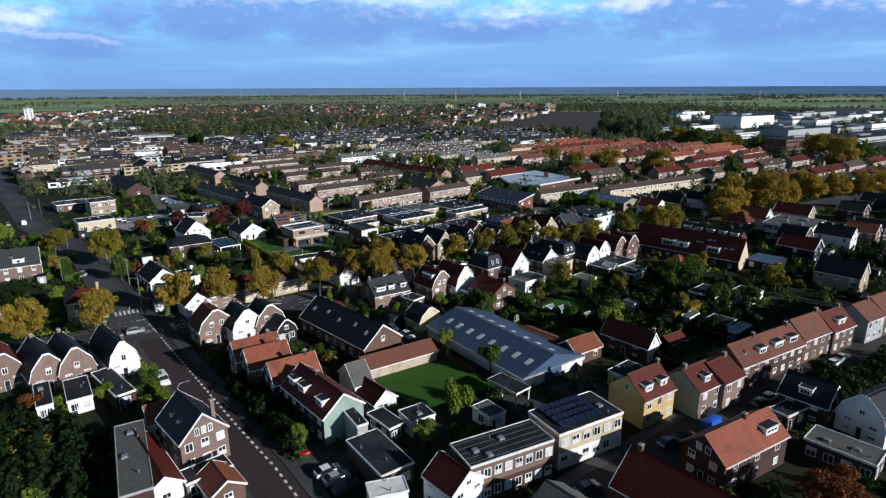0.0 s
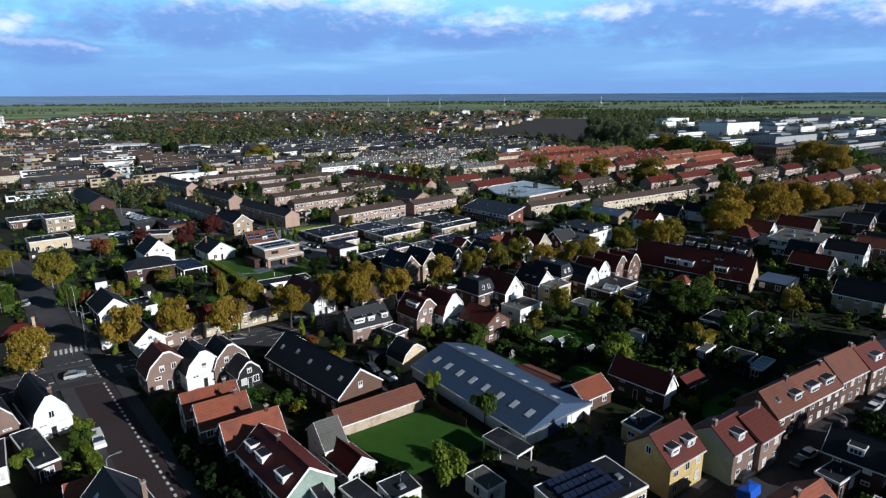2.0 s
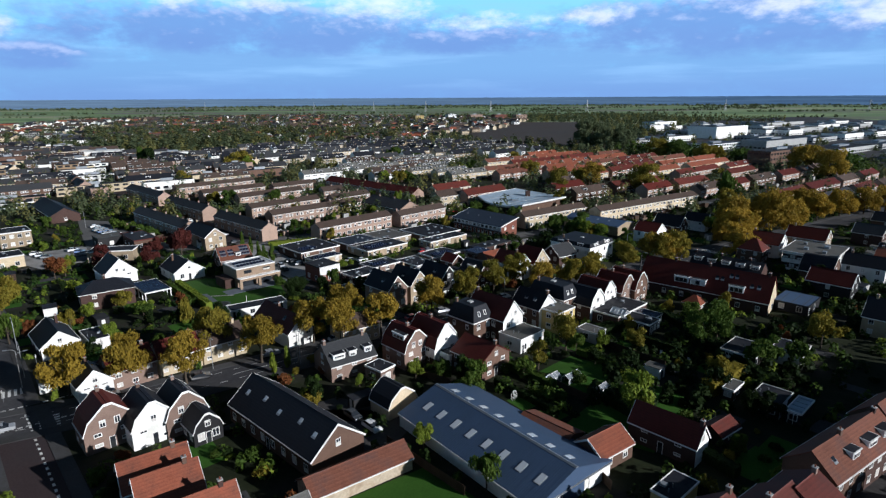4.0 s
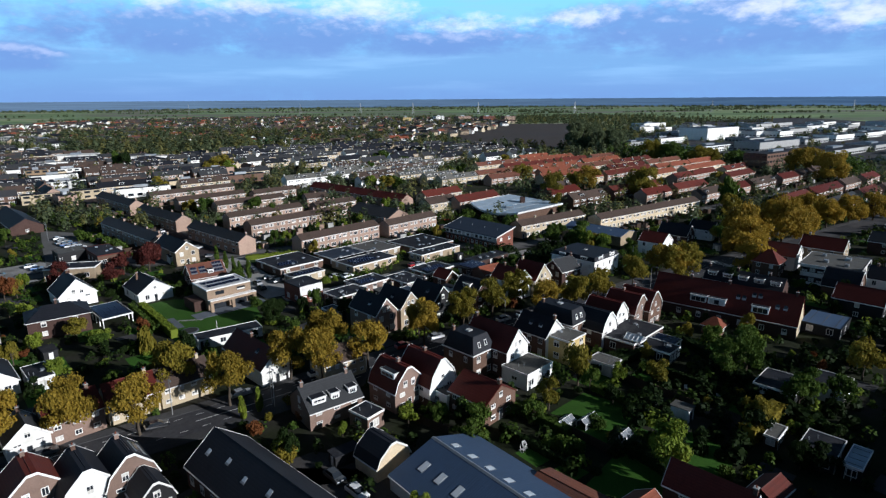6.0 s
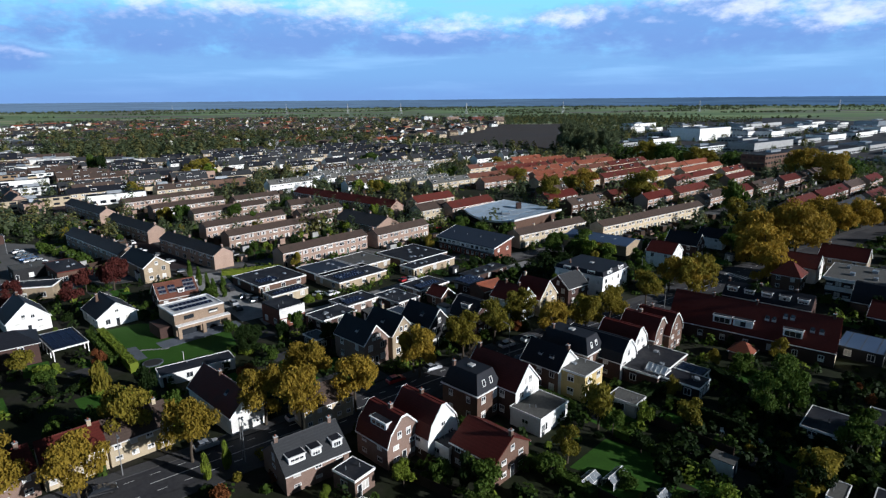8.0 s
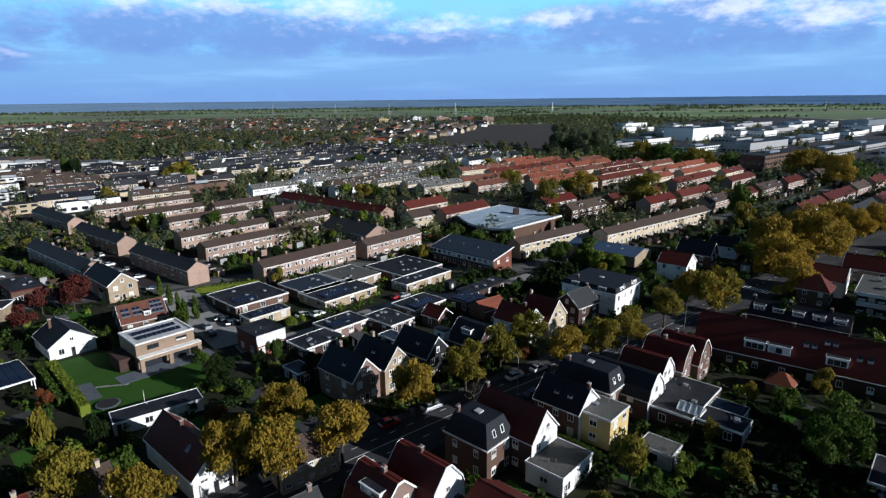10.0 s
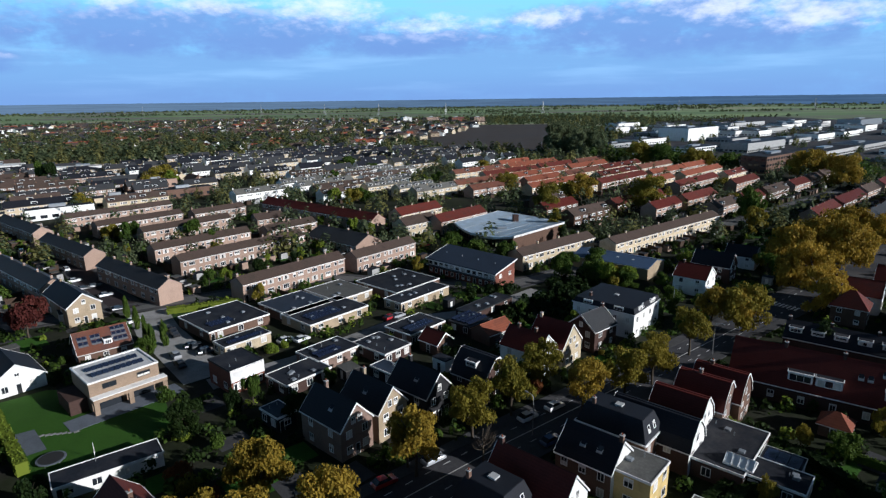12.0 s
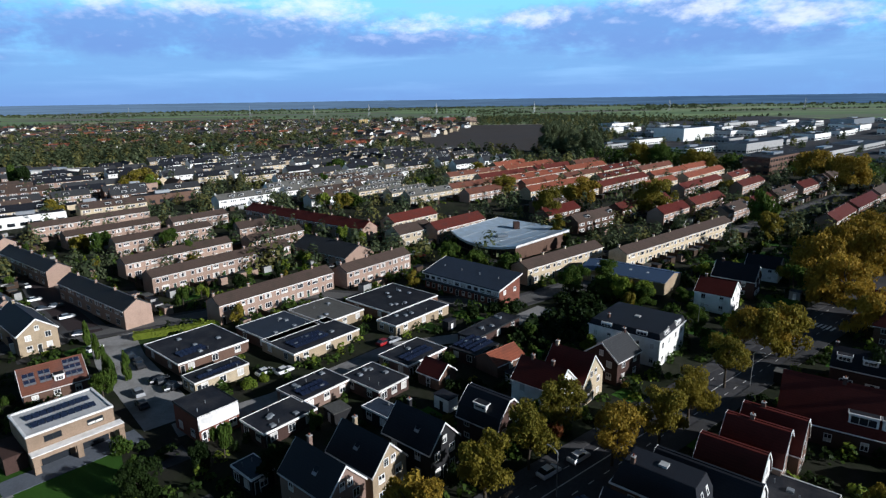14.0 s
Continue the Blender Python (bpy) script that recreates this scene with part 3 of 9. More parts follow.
def flat(x, y, ang, w, l, h, wall="brick_brown", top="bitumen", fascia="paint_white", label="", front=3, right=0, left=2, floors=1, name="bungalow",
         domes=2, panels=(0, 0), ww=1.5, vents=2, overhang=0.12, trim="paint_white", plinth=None, seams=0, upper=None):
    """A flat-roofed building, w across its local x and l along y, with a raised roof edge, roof domes, vents and tilted solar panels."""
    FOOT.append((x, y, ang, w / 2, l / 2))
    o = root(name, x, y, ang, label, name.replace("_", " "))
    rng = random.Random(int(x * 13 + y * 7))
    part("wall", Shape().box(-w / 2, -l / 2, 0, w / 2, l / 2, h - 0.05), wall, o)
    e = overhang
    part("roof", Shape().box(-w / 2 - e + 0.15, -l / 2 - e + 0.15, h - 0.04, w / 2 + e - 0.15, l / 2 + e - 0.15, h + 0.06), top, o)
    s = Shape()
    X, Y, z0, z1 = w / 2 + e, l / 2 + e, h - 0.25, h + 0.16
    s.box(-X, -Y, z0, X, -Y + 0.14, z1), s.box(-X, Y - 0.14, z0, X, Y, z1)
    s.box(-X, -Y + 0.14, z0, -X + 0.14, Y - 0.14, z1), s.box(X - 0.14, -Y + 0.14, z0, X, Y - 0.14, z1)
    part("fascia", s, fascia, o)
    if plinth:
        part("shop_front", Shape().box(-w / 2 - .003, -l / 2 - .06, 0, w / 2 + .06, -l / 2 - .003, h * .46), plinth, o)
    if upper:
        part("front_panel", Shape().box(-w / 2 - .02, -l / 2 - .12, h * .5, w / 2 + .02, -l / 2 - .003, h + .1), upper, o)
    for i in range(seams):
        yy = -l / 2 + l * (i + .5) / seams
        part("roof_seam", Shape().box(-w / 2 + .2, yy - .05, h + .062, w / 2 - .2, yy + .05, h + .1), "bitumen_pale", o)
    sh = h / floors
    for fl in range(floors):
        z, wh = fl * sh + 0.75, min(1.6, sh - 1.15)
        for sd, n in (("f", front), ("r", right), ("l", left), ("b", front // 2 if ang % 360 > 180 else 0)):
            if n:
                run = w if sd in "fb" else l
                window_row(o, sd, n, z, w, l + (.13 if plinth and sd == "f" else 0), min(ww, run / n * 0.7), wh, 2, trim)
    door(o, "f", -w * 0.5 + 0.9, w, l)
    for i in range(domes):
        dx, dy = rng.uniform(-w * 0.35, w * 0.35), rng.uniform(-l * 0.35, l * 0.35)
        d = part("roof_dome", Shape().box(dx - 0.5, dy - 0.5, h + 0.06, dx + 0.5, dy + 0.5, h + 0.3).box(dx - 0.42, dy - 0.42, h + 0.3, dx + 0.42, dy + 0.42, h + 0.42), "dome_glass", o)
    for i in range(vents):
        dx, dy = rng.uniform(-w * 0.4, w * 0.4), rng.uniform(-l * 0.4, l * 0.4)
        part("vent_pipe", Shape().tube([(dx, dy, h), (dx, dy, h + 0.7)], 0.09, 0.09, 8), "zinc", o)
    c, r = panels
    for j in range(r):
        for i in range(c):
            px, py = -w * 0.38 + i * 1.1, -l * 0.32 + j * 1.7
            if px > w * 0.42 or py > l * 0.38:
                continue
            t = Shape().poly([(px, py, h + 0.16), (px + 1.0, py, h + 0.16), (px + 1.0, py + 1.1, h + 0.55), (px, py + 1.1, h + 0.55)], 1)
            t.poly([(px, py + 1.1, h + 0.55), (px + 1.0, py + 1.1, h + 0.55), (px + 1.0, py + 1.15, h + 0.06), (px, py + 1.15, h + 0.06)], 0)
            part("solar_panel", t, ("solar_frame", "solar"), o)
    return o


def carport(x, y, ang, w, l, h, top="bitumen", rim="paint_white", label="", panels=(0, 0), name="carport"):
    """An open roof on posts."""
    FOOT.append((x, y, ang, w / 2, l / 2))
    o = root(name, x, y, ang, label, name.replace("_", " "))
    part("roof", Shape().box(-w / 2, -l / 2, h - .12, w / 2, l / 2, h + .06), top, o)
    s = Shape()
    s.box(-w / 2 - .08, -l / 2 - .08, h - .28, w / 2 + .08, -l / 2 - .004, h + .1), s.box(-w / 2 - .08, l / 2 + .004, h - .28, w / 2 + .08, l / 2 + .08, h + .1)
    s.box(-w / 2 - .08, -l / 2, h - .28, -w / 2 - .004, l / 2, h + .1), s.box(w / 2 + .004, -l / 2, h - .28, w / 2 + .08, l / 2, h + .1)
    part("fascia", s, rim, o)
    n = max(2, round(l / 3.2) + 1)
    for i in range(n):
        yy = -l / 2 + .2 + (l - .4) * i / (n - 1)
        for sd in (-1, 1):
            part("post", Shape().box(sd * (w / 2 - .2) - .11, yy - .11, 0, sd * (w / 2 - .2) + .11, yy + .11, h - .12), rim, o)
    for j in range(panels[1]):
        for i in range(panels[0]):
            px, py = -w / 2 + .4 + i * (w - .8) / panels[0], -l / 2 + .4 + j * (l - .8) / panels[1]
            a, b = (w - .8) / panels[0] - .08, (l - .8) / panels[1] - .08
            part("solar_panel", Shape().box(px, py, h + .08, px + a, py + b, h + .14), "solar", o)
    return o


def mansard(x, y, ang, w, l, eave, top, wall="brick_brown", tile="tile_black", label="", front=2, sides=2, floors=2, dormers=False):
    """A house with steep slopes on four sides and a flat top."""
    FOOT.append((x, y, ang, w / 2, l / 2))
    o = root("house", x, y, ang, label, "house")
    part("wall", Shape().box(-w / 2, -l / 2, 0, w / 2, l / 2, eave), wall, o)
    k = (top - eave) * 0.32
    a = [(-w / 2 - 0.1, -l / 2 - 0.1), (w / 2 + 0.1, -l / 2 - 0.1), (w / 2 + 0.1, l / 2 + 0.1), (-w / 2 - 0.1, l / 2 + 0.1)]
    b = [(-w / 2 + k, -l / 2 + k), (w / 2 - k, -l / 2 + k), (w / 2 - k, l / 2 - k), (-w / 2 + k, l / 2 - k)]
    s = Shape()
    for i in range(4):
        j = (i + 1) % 4
        s.poly([(*a[i], eave + 0.05), (*a[j], eave + 0.05), (*b[j], top), (*b[i], top)])
    s.poly([(*p, top) for p in b])
    part("roof", s, tile, o)
    part("flat_top", Shape().box(-w / 2 + k + 0.1, -l / 2 + k + 0.1, top + 0.005, w / 2 - k - 0.1, l / 2 - k - 0.1, top + 0.06), tile, o)
    part("cornice", Shape().box(-w / 2 - 0.3, -l / 2 - 0.3, eave - 0.18, w / 2 + 0.3, l / 2 + 0.3, eave + 0.04), "paint_white", o)
    for fl in range(floors):
        z = fl * eave / floors + 0.85
        window_row(o, "f", front, z, w, l, 1.2, 1.5)
        window_row(o, "l", sides, z, w, l, 1.0, 1.4)
    slope = math.degrees(math.atan2(k, top - eave))
    for i in range(2):
        m = pose((-0.25 + 0.5 * i) * w * 0.6, -l / 2 + k * 0.35 - 0.12, eave + (top - eave) * 0.3, -slope, 0, 0)
        part("skylight", window_mesh(0.8, 1.3, 1, "paint_white"), "paint_white", o, at=m)
    if dormers:
        for sd, n in (("f", 2), ("l", 2)):
            run = w if sd == "f" else l
            for i in range(n):
                d = Shape().box(-1.3, -0.05, 0, 1.3, k + .4, top - eave - .1)
                b = part("dormer", d, "paint_white", o, at=wall_at(sd, -run / 2 + run * (i + .5) / n, eave + .06, w, l, -k * .3))
                part("window", window_mesh(2.3, top - eave - .5, 3, "paint_white"), "paint_white", b, at=pose(0, -.056, .2))
    chimney(o, -w * 0.3, l * 0.3, top - 0.5, top + 1.0)
    part("roof_hatch", Shape().box(-0.6, -0.6, top, 0.6, 0.6, top + 0.35), "render_grey", o)
    return o


def row_houses(x, y, ang, l, w, eave, ridge, units, wall="brick_row", tile="tile_brown", label="", dormers=False, trim="paint_white", balcony=False, full=True):
    """A terrace under one ridge along local y; its +x and -x sides carry the windows, two a storey for each home."""
    FOOT.append((x, y, ang, w / 2, l / 2))
    TERRACES.append((x, y, ang, l, w))
    o = root("terrace", x, y, ang, label, "terraced houses")
    prof = profile("gable", w, eave, ridge)
    part("wall", Shape().prism([(-w / 2, 0), (w / 2, 0)] + prof[::-1], -l / 2, l / 2), wall, o)
    part("roof", Shape().prism(lifted(prof, 0.02, 0.3) + lifted(prof, 0.24, 0.3)[::-1], -l / 2 - 0.12, l / 2 + 0.12), tile, o)
    for sd in (-1, 1):
        q = lifted(prof, 0.05, 0.3)[0 if sd < 0 else -1]
        xa, xb = sorted((q[0], q[0] + sd * 0.14))
        part("gutter", Shape().box(xa, -l / 2 - 0.1, q[1] - 0.12, xb, l / 2 + 0.1, q[1] + 0.05), trim, o)
    u = l / units
    sh = eave / 2
    for i in range(units):
        c = -l / 2 + u * (i + 0.5)
        for sd in ("r", "l"):
            k = 1 if sd == "r" else -1
            part("window", window_mesh(2.3, 1.65, 3, trim), trim, o, at=wall_at(sd, k * (c + u * 0.18), 0.7, w, l, 0.005))
            if (sd == "l") == (ang % 360 < 90):
                continue
            part("window", window_mesh(2.2, 1.35, 3, trim), trim, o, at=wall_at(sd, k * (c + u * 0.2), sh + 0.85, w, l, 0.005))
            part("window", window_mesh(1.1, 1.35, 1, trim), trim, o, at=wall_at(sd, k * (c - u * 0.22), sh + 0.85, w, l, 0.005))
            if full:
                door(o, sd, k * (c - u * 0.3), w, l, "paint_green" if i % 3 else "paint_dark")
        if i % 2 == 0 or i == units - 1:
            chimney(o, 0, c - u * 0.5 + (0.5 if i == 0 else 0), ridge - 0.4, ridge + 0.9, 0.6, wall)
        if dormers and i % dormers == 0:
            dormer(o, prof, 1, c, 2.6, w, 1.2, 1.3, trim=trim)
    return o

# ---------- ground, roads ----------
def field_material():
    """Strips of pasture, stubble and ploughed land, their colours lightened and greyed for distance haze."""
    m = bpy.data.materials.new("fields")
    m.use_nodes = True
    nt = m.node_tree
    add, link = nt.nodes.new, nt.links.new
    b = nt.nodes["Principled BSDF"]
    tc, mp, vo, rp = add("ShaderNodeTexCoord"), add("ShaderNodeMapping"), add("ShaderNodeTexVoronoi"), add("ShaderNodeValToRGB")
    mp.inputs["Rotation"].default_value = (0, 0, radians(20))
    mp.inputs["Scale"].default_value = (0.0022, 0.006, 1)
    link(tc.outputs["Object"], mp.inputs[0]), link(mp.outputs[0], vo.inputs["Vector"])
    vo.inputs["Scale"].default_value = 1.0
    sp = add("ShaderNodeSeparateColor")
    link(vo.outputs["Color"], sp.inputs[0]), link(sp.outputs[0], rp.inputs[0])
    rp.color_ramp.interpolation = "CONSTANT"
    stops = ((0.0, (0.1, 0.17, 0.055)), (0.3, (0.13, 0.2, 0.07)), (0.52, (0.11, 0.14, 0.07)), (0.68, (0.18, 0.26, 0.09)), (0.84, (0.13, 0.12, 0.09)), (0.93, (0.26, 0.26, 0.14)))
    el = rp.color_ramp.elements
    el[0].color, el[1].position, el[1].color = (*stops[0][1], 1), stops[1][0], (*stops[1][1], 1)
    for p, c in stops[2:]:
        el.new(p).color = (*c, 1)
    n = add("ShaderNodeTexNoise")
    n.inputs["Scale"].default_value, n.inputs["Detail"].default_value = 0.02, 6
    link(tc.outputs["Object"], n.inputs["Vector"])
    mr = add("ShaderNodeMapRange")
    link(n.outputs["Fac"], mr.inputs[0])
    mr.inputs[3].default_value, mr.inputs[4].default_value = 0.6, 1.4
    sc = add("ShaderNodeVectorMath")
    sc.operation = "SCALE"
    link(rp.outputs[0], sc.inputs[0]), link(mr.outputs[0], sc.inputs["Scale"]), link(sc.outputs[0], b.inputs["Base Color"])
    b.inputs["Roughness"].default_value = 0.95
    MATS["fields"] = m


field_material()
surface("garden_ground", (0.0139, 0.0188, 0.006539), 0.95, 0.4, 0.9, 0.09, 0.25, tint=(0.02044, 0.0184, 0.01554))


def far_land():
    """The rim of the land: dark belts of woods between thin pale fields, distance haze painted as a blue glow."""
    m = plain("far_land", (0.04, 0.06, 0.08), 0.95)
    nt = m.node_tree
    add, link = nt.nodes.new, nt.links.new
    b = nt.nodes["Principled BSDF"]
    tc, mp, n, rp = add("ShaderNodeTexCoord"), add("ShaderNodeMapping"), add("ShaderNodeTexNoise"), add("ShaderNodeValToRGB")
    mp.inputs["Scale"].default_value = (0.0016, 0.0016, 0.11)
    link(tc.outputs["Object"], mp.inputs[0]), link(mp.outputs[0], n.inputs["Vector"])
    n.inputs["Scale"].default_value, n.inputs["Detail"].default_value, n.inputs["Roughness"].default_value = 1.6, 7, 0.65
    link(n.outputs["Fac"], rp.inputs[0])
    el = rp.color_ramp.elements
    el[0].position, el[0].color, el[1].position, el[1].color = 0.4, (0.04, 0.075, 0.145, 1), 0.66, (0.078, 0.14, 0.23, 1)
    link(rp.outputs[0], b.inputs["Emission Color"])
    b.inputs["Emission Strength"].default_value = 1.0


far_land()


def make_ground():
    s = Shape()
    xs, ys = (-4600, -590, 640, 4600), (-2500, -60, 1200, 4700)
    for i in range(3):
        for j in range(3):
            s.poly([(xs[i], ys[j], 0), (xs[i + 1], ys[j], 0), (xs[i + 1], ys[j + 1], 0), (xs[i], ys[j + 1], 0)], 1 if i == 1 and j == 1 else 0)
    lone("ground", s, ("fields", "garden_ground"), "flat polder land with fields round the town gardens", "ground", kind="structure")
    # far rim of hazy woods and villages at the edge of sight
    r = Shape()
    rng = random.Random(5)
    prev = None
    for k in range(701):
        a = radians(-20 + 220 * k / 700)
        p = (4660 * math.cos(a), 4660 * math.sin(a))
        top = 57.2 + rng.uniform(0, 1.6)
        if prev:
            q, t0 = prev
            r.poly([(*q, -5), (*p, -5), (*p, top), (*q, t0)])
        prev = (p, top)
    lone("backdrop", r, "far_land", "distant woods on the horizon, haze painted as a blue glow", "backdrop", kind="structure")


make_ground()


def ribbon(pts, half, z, shape, mi=0, shift=0.0):
    """A strip along a line of points, moved sideways by shift (to its right)."""
    pts = [Vector((p[0], p[1], 0)) for p in pts]
    rows = []
    for i, p in enumerate(pts):
        d = (pts[min(i + 1, len(pts) - 1)] - pts[max(i - 1, 0)]).normalized()
        n = Vector((d.y, -d.x, 0))
        c = p + n * shift
        rows.append((c + n * half, c - n * half))
    for (a, b), (c, d) in zip(rows, rows[1:]):
        shape.poly([(a.x, a.y, z), (c.x, c.y, z), (d.x, d.y, z), (b.x, b.y, z)], mi)


def raised(pts, half, z0, z1, shape, shift):
    """A kerbed strip: top and both sides."""
    pts = [Vector((p[0], p[1], 0)) for p in pts]
    rows = []
    for i, p in enumerate(pts):
        d = (pts[min(i + 1, len(pts) - 1)] - pts[max(i - 1, 0)]).normalized()
        n = Vector((d.y, -d.x, 0))
        c = p + n * shift
        rows.append((c + n * half, c - n * half))
    for (a, b), (c, d) in zip(rows, rows[1:]):
        shape.poly([(a.x, a.y, z1), (c.x, c.y, z1), (d.x, d.y, z1), (b.x, b.y, z1)])
        shape.poly([(a.x, a.y, z0), (c.x, c.y, z0), (c.x, c.y, z1), (a.x, a.y, z1)])
        shape.poly([(d.x, d.y, z0), (b.x, b.y, z0), (b.x, b.y, z1), (d.x, d.y, z1)])


def along(pts, step, start=0.0):
    """Points and ways at even steps along a line."""
    res, left = [], start
    for (x0, y0), (x1, y1) in zip(pts, pts[1:]):
        n = math.hypot(x1 - x0, y1 - y0)
        while left < n:
            res.append((x0 + (x1 - x0) * left / n, y0 + (y1 - y0) * left / n, math.degrees(math.atan2(y1 - y0, x1 - x0))))
            left += step
        left -= n
    return res


def road(name, pts, half, mat, walk_w=2.2, label="", z=0.04, pave=True):
    s = Shape()
    ribbon(pts, half, z, s)
    o = lone(name, s, mat, label, "road", kind="structure")
    LANES.append((pts, half + walk_w))
    if pave:
        for sd in (-1, 1):
            k = Shape()
            raised(pts, walk_w / 2, 0.0, z + 0.1, k, sd * (half + walk_w / 2))
            lone("pavement", k, "pavement", "grey paved footway with a raised kerb", "pavement", kind="structure")
    return o


DASH = shared("dash", lambda: Shape().poly([(-0.75, -0.07, 0), (0.75, -0.07, 0), (0.75, 0.07, 0), (-0.75, 0.07, 0)]).mesh("dash", ("road_paint",)))
BLOCK = shared("block", lambda: Shape().poly([(-0.45, -0.2, 0), (0.45, -0.2, 0), (0.45, 0.2, 0), (-0.45, 0.2, 0)]).mesh("dash", ("road_paint",)))
STRIPE = shared("stripe", lambda: Shape().poly([(-1.7, -0.27, 0), (1.7, -0.27, 0), (1.7, 0.27, 0), (-1.7, 0.27, 0)]).mesh("stripe", ("road_paint",)))


def dashes(parent, pts, step, shift, z, mesh=None, start=0.0):
    for x, y, a in along(pts, step, start):
        n = radians(a - 90)
        part("dash", mesh or DASH, "road_paint", parent, at=pose(x + math.cos(n) * shift, y + math.sin(n) * shift, z, 0, 0, a))


def zebra(x, y, ang, n, parent, z=0.052):
    """A crossing: n stripes side by side along ang, each lying across it."""
    for i in range(n):
        d = (i - (n - 1) / 2) * 1.05
        part("stripe", STRIPE, "road_paint", parent, at=pose(x + math.cos(radians(ang)) * d, y + math.sin(radians(ang)) * d, z, 0, 0, ang + 90))


BRICK_LINE = [(-9.1, 52.5), (-28.0, 77.7), (-37.7, 89.1), (-57.7, 113.6), (-68.5, 126.8), (-77.7, 138.2)]
MAIN_LINE = [(-182.7, 68.5), (-125.6, 105.1), (-77.7, 133.6), (-59.4, 141.6), (-40.0, 153.4), (-10.3, 172.0), (21.4, 192.5), (73.4, 223.0), (109.6, 244.4), (142.8, 262.7), (205.6, 299.2), (342.6, 376.9)]
NORTH_LINE = [(-79.9, 139.3), (-96.5, 161.0), (-122.2, 194.1), (-149.6, 222.0), (-182.3, 252.1), (-206.0, 280.0), (-228.0, 306.2), (-278.0, 366.0), (-352.0, 460.0)]
SHOP_LINE = [(2.3, 53.7), (24.0, 71.9), (43.4, 86.2), (59.4, 98.2), (79.9, 111.3), (114.2, 132.5), (171.3, 169.0), (296.9, 245.5)]
SIDE_LINE = [(-134.8, 253.5), (-102.8, 267.2), (-73.1, 277.5), (-43.4, 288.4), (-13.7, 299.2), (16.0, 286.6), (45.7, 281.5), (79.9, 299.2), (171.3, 356.3), (296.9, 434.0)]
COURT_LINE = [(-66.2, 274.1), (-58.2, 258.1), (-46.8, 241.0), (-37.7, 227.3)]
BUNGALOW_LINE = [(-36.5, 223.8), (-19.4, 233.0), (6.9, 254.7), (29.7, 258.1), (51.4, 274.1)]
ROW_LINE = [(-73.1, 277.5), (-98.2, 310.6), (-122.2, 348.3), (-171.3, 402.0), (-262.7, 502.5)]

brick_street = road("road_1", BRICK_LINE, 3.4, "brick_road", 2.4, "reddish brick-paved street with white block markings")
main_road = road("road_2", MAIN_LINE, 4.2, "asphalt", 2.6, "asphalt main road with white lines", z=0.045)
north_road = road("road_3", NORTH_LINE, 3.6, "asphalt", 2.2, "asphalt road leading out of the crossroads", z=0.05)
shop_street = road("road_4", SHOP_LINE, 3.6, "courtyard", 2.2, "grey-brown paved shopping street")
side_street = road("road_5", SIDE_LINE, 3.0, "asphalt_worn", 1.8, "grey asphalt side street")
court = road("road_6", COURT_LINE, 5.2, "paving_light", 1.2, "paved parking court", z=0.055, pave=False)
lane = road("road_7", BUNGALOW_LINE, 2.8, "paving_light", 1.2, "paved lane between flat-roofed bungalows", z=0.05, pave=False)
row_street = road("road_8", ROW_LINE, 3.4, "brick_road", 1.8, "brick-paved street between terraces", z=0.048)
dashes(brick_street, BRICK_LINE, 1.9, 1.9, 0.055, BLOCK)
dashes(main_road, MAIN_LINE[2:10], 4.0, 2.5, 0.06)
dashes(main_road, MAIN_LINE[2:10], 4.0, -2.5, 0.06)
line_left = Shape()
ribbon(MAIN_LINE[4:9], 0.09, 0.062, line_left, 0, 0.0)
part("centre_line", line_left, "road_paint", main_road)
zebra(-85.1, 146.7, 33, 7, north_road, 0.064)
zebra(-69.1, 135.3, 123, 6, main_road, 0.064)
zebra(117.1, 248.4, 118, 8, main_road, 0.064)
dashes(main_road, [(-91.4, 127.9), (-61.7, 146.2)], 1.4, 4.6, 0.07, BLOCK)
dashes(main_road, [(-91.4, 127.9), (-61.7, 146.2)], 1.4, -4.6, 0.07, BLOCK)


def yard(name, pts, mat, label, z=0.03, category="ground"):
    lone(name, Shape().poly([(x, y, z) for x, y in pts]), mat, label, category, kind="structure")


yard("yard_1", [(11.4, 100.5), (37.7, 109.6), (43.4, 95.9), (20.6, 83.4)], "courtyard", "worn paved yard in front of the big hall")
yard("yard_2", [(-38.8, 127.9), (-16.0, 141.6), (2.3, 134.8), (-6.9, 117.6), (-13.7, 122.2), (-29.7, 138.2)], "courtyard", "paved yard beside the long barn")
yard("yard_3", [(-35.4, 79.9), (-14.8, 94.8), (-6.9, 82.2), (-25.1, 66.2)], "pavement", "paved parking strip")
yard("lawn_1", [(-14.8, 107.3), (2.3, 117.6), (12.6, 105.1), (-2.3, 95.9)], "lawn", "dark green lawn behind the storehouse", category="lawn")
yard("lawn_2", [(-80.0, 220.5), (-70.7, 226.6), (-45.9, 223.0), (-39.6, 208.2), (-39.8, 203.8), (-48.7, 198.0), (-57.7, 192.9), (-62.5, 198.8)], "lawn", "mown green lawn round the modern villa", category="lawn")
yard("terrace_1", [(-67.7, 208.7), (-64.8, 210.2), (-59.1, 202.9), (-61.5, 201.2)], "paving_blue", "square of bluish paving set in the lawn", 0.05, "paving")
yard("lawn_3", [(27.4, 127.9), (43.4, 143.9), (54.8, 132.5), (41.1, 118.8)], "lawn", "garden lawn between shrubs", category="lawn")
yard("field_1", [(-11.4, 1096.3), (68.5, 970.7), (106.2, 822.2), (206.7, 767.4), (274.1, 913.6), (376.9, 1199.1), (422.5, 1450.3), (205.6, 1484.6), (84.5, 1276.8)], "soil", "dark ploughed field behind the town", 0.2)
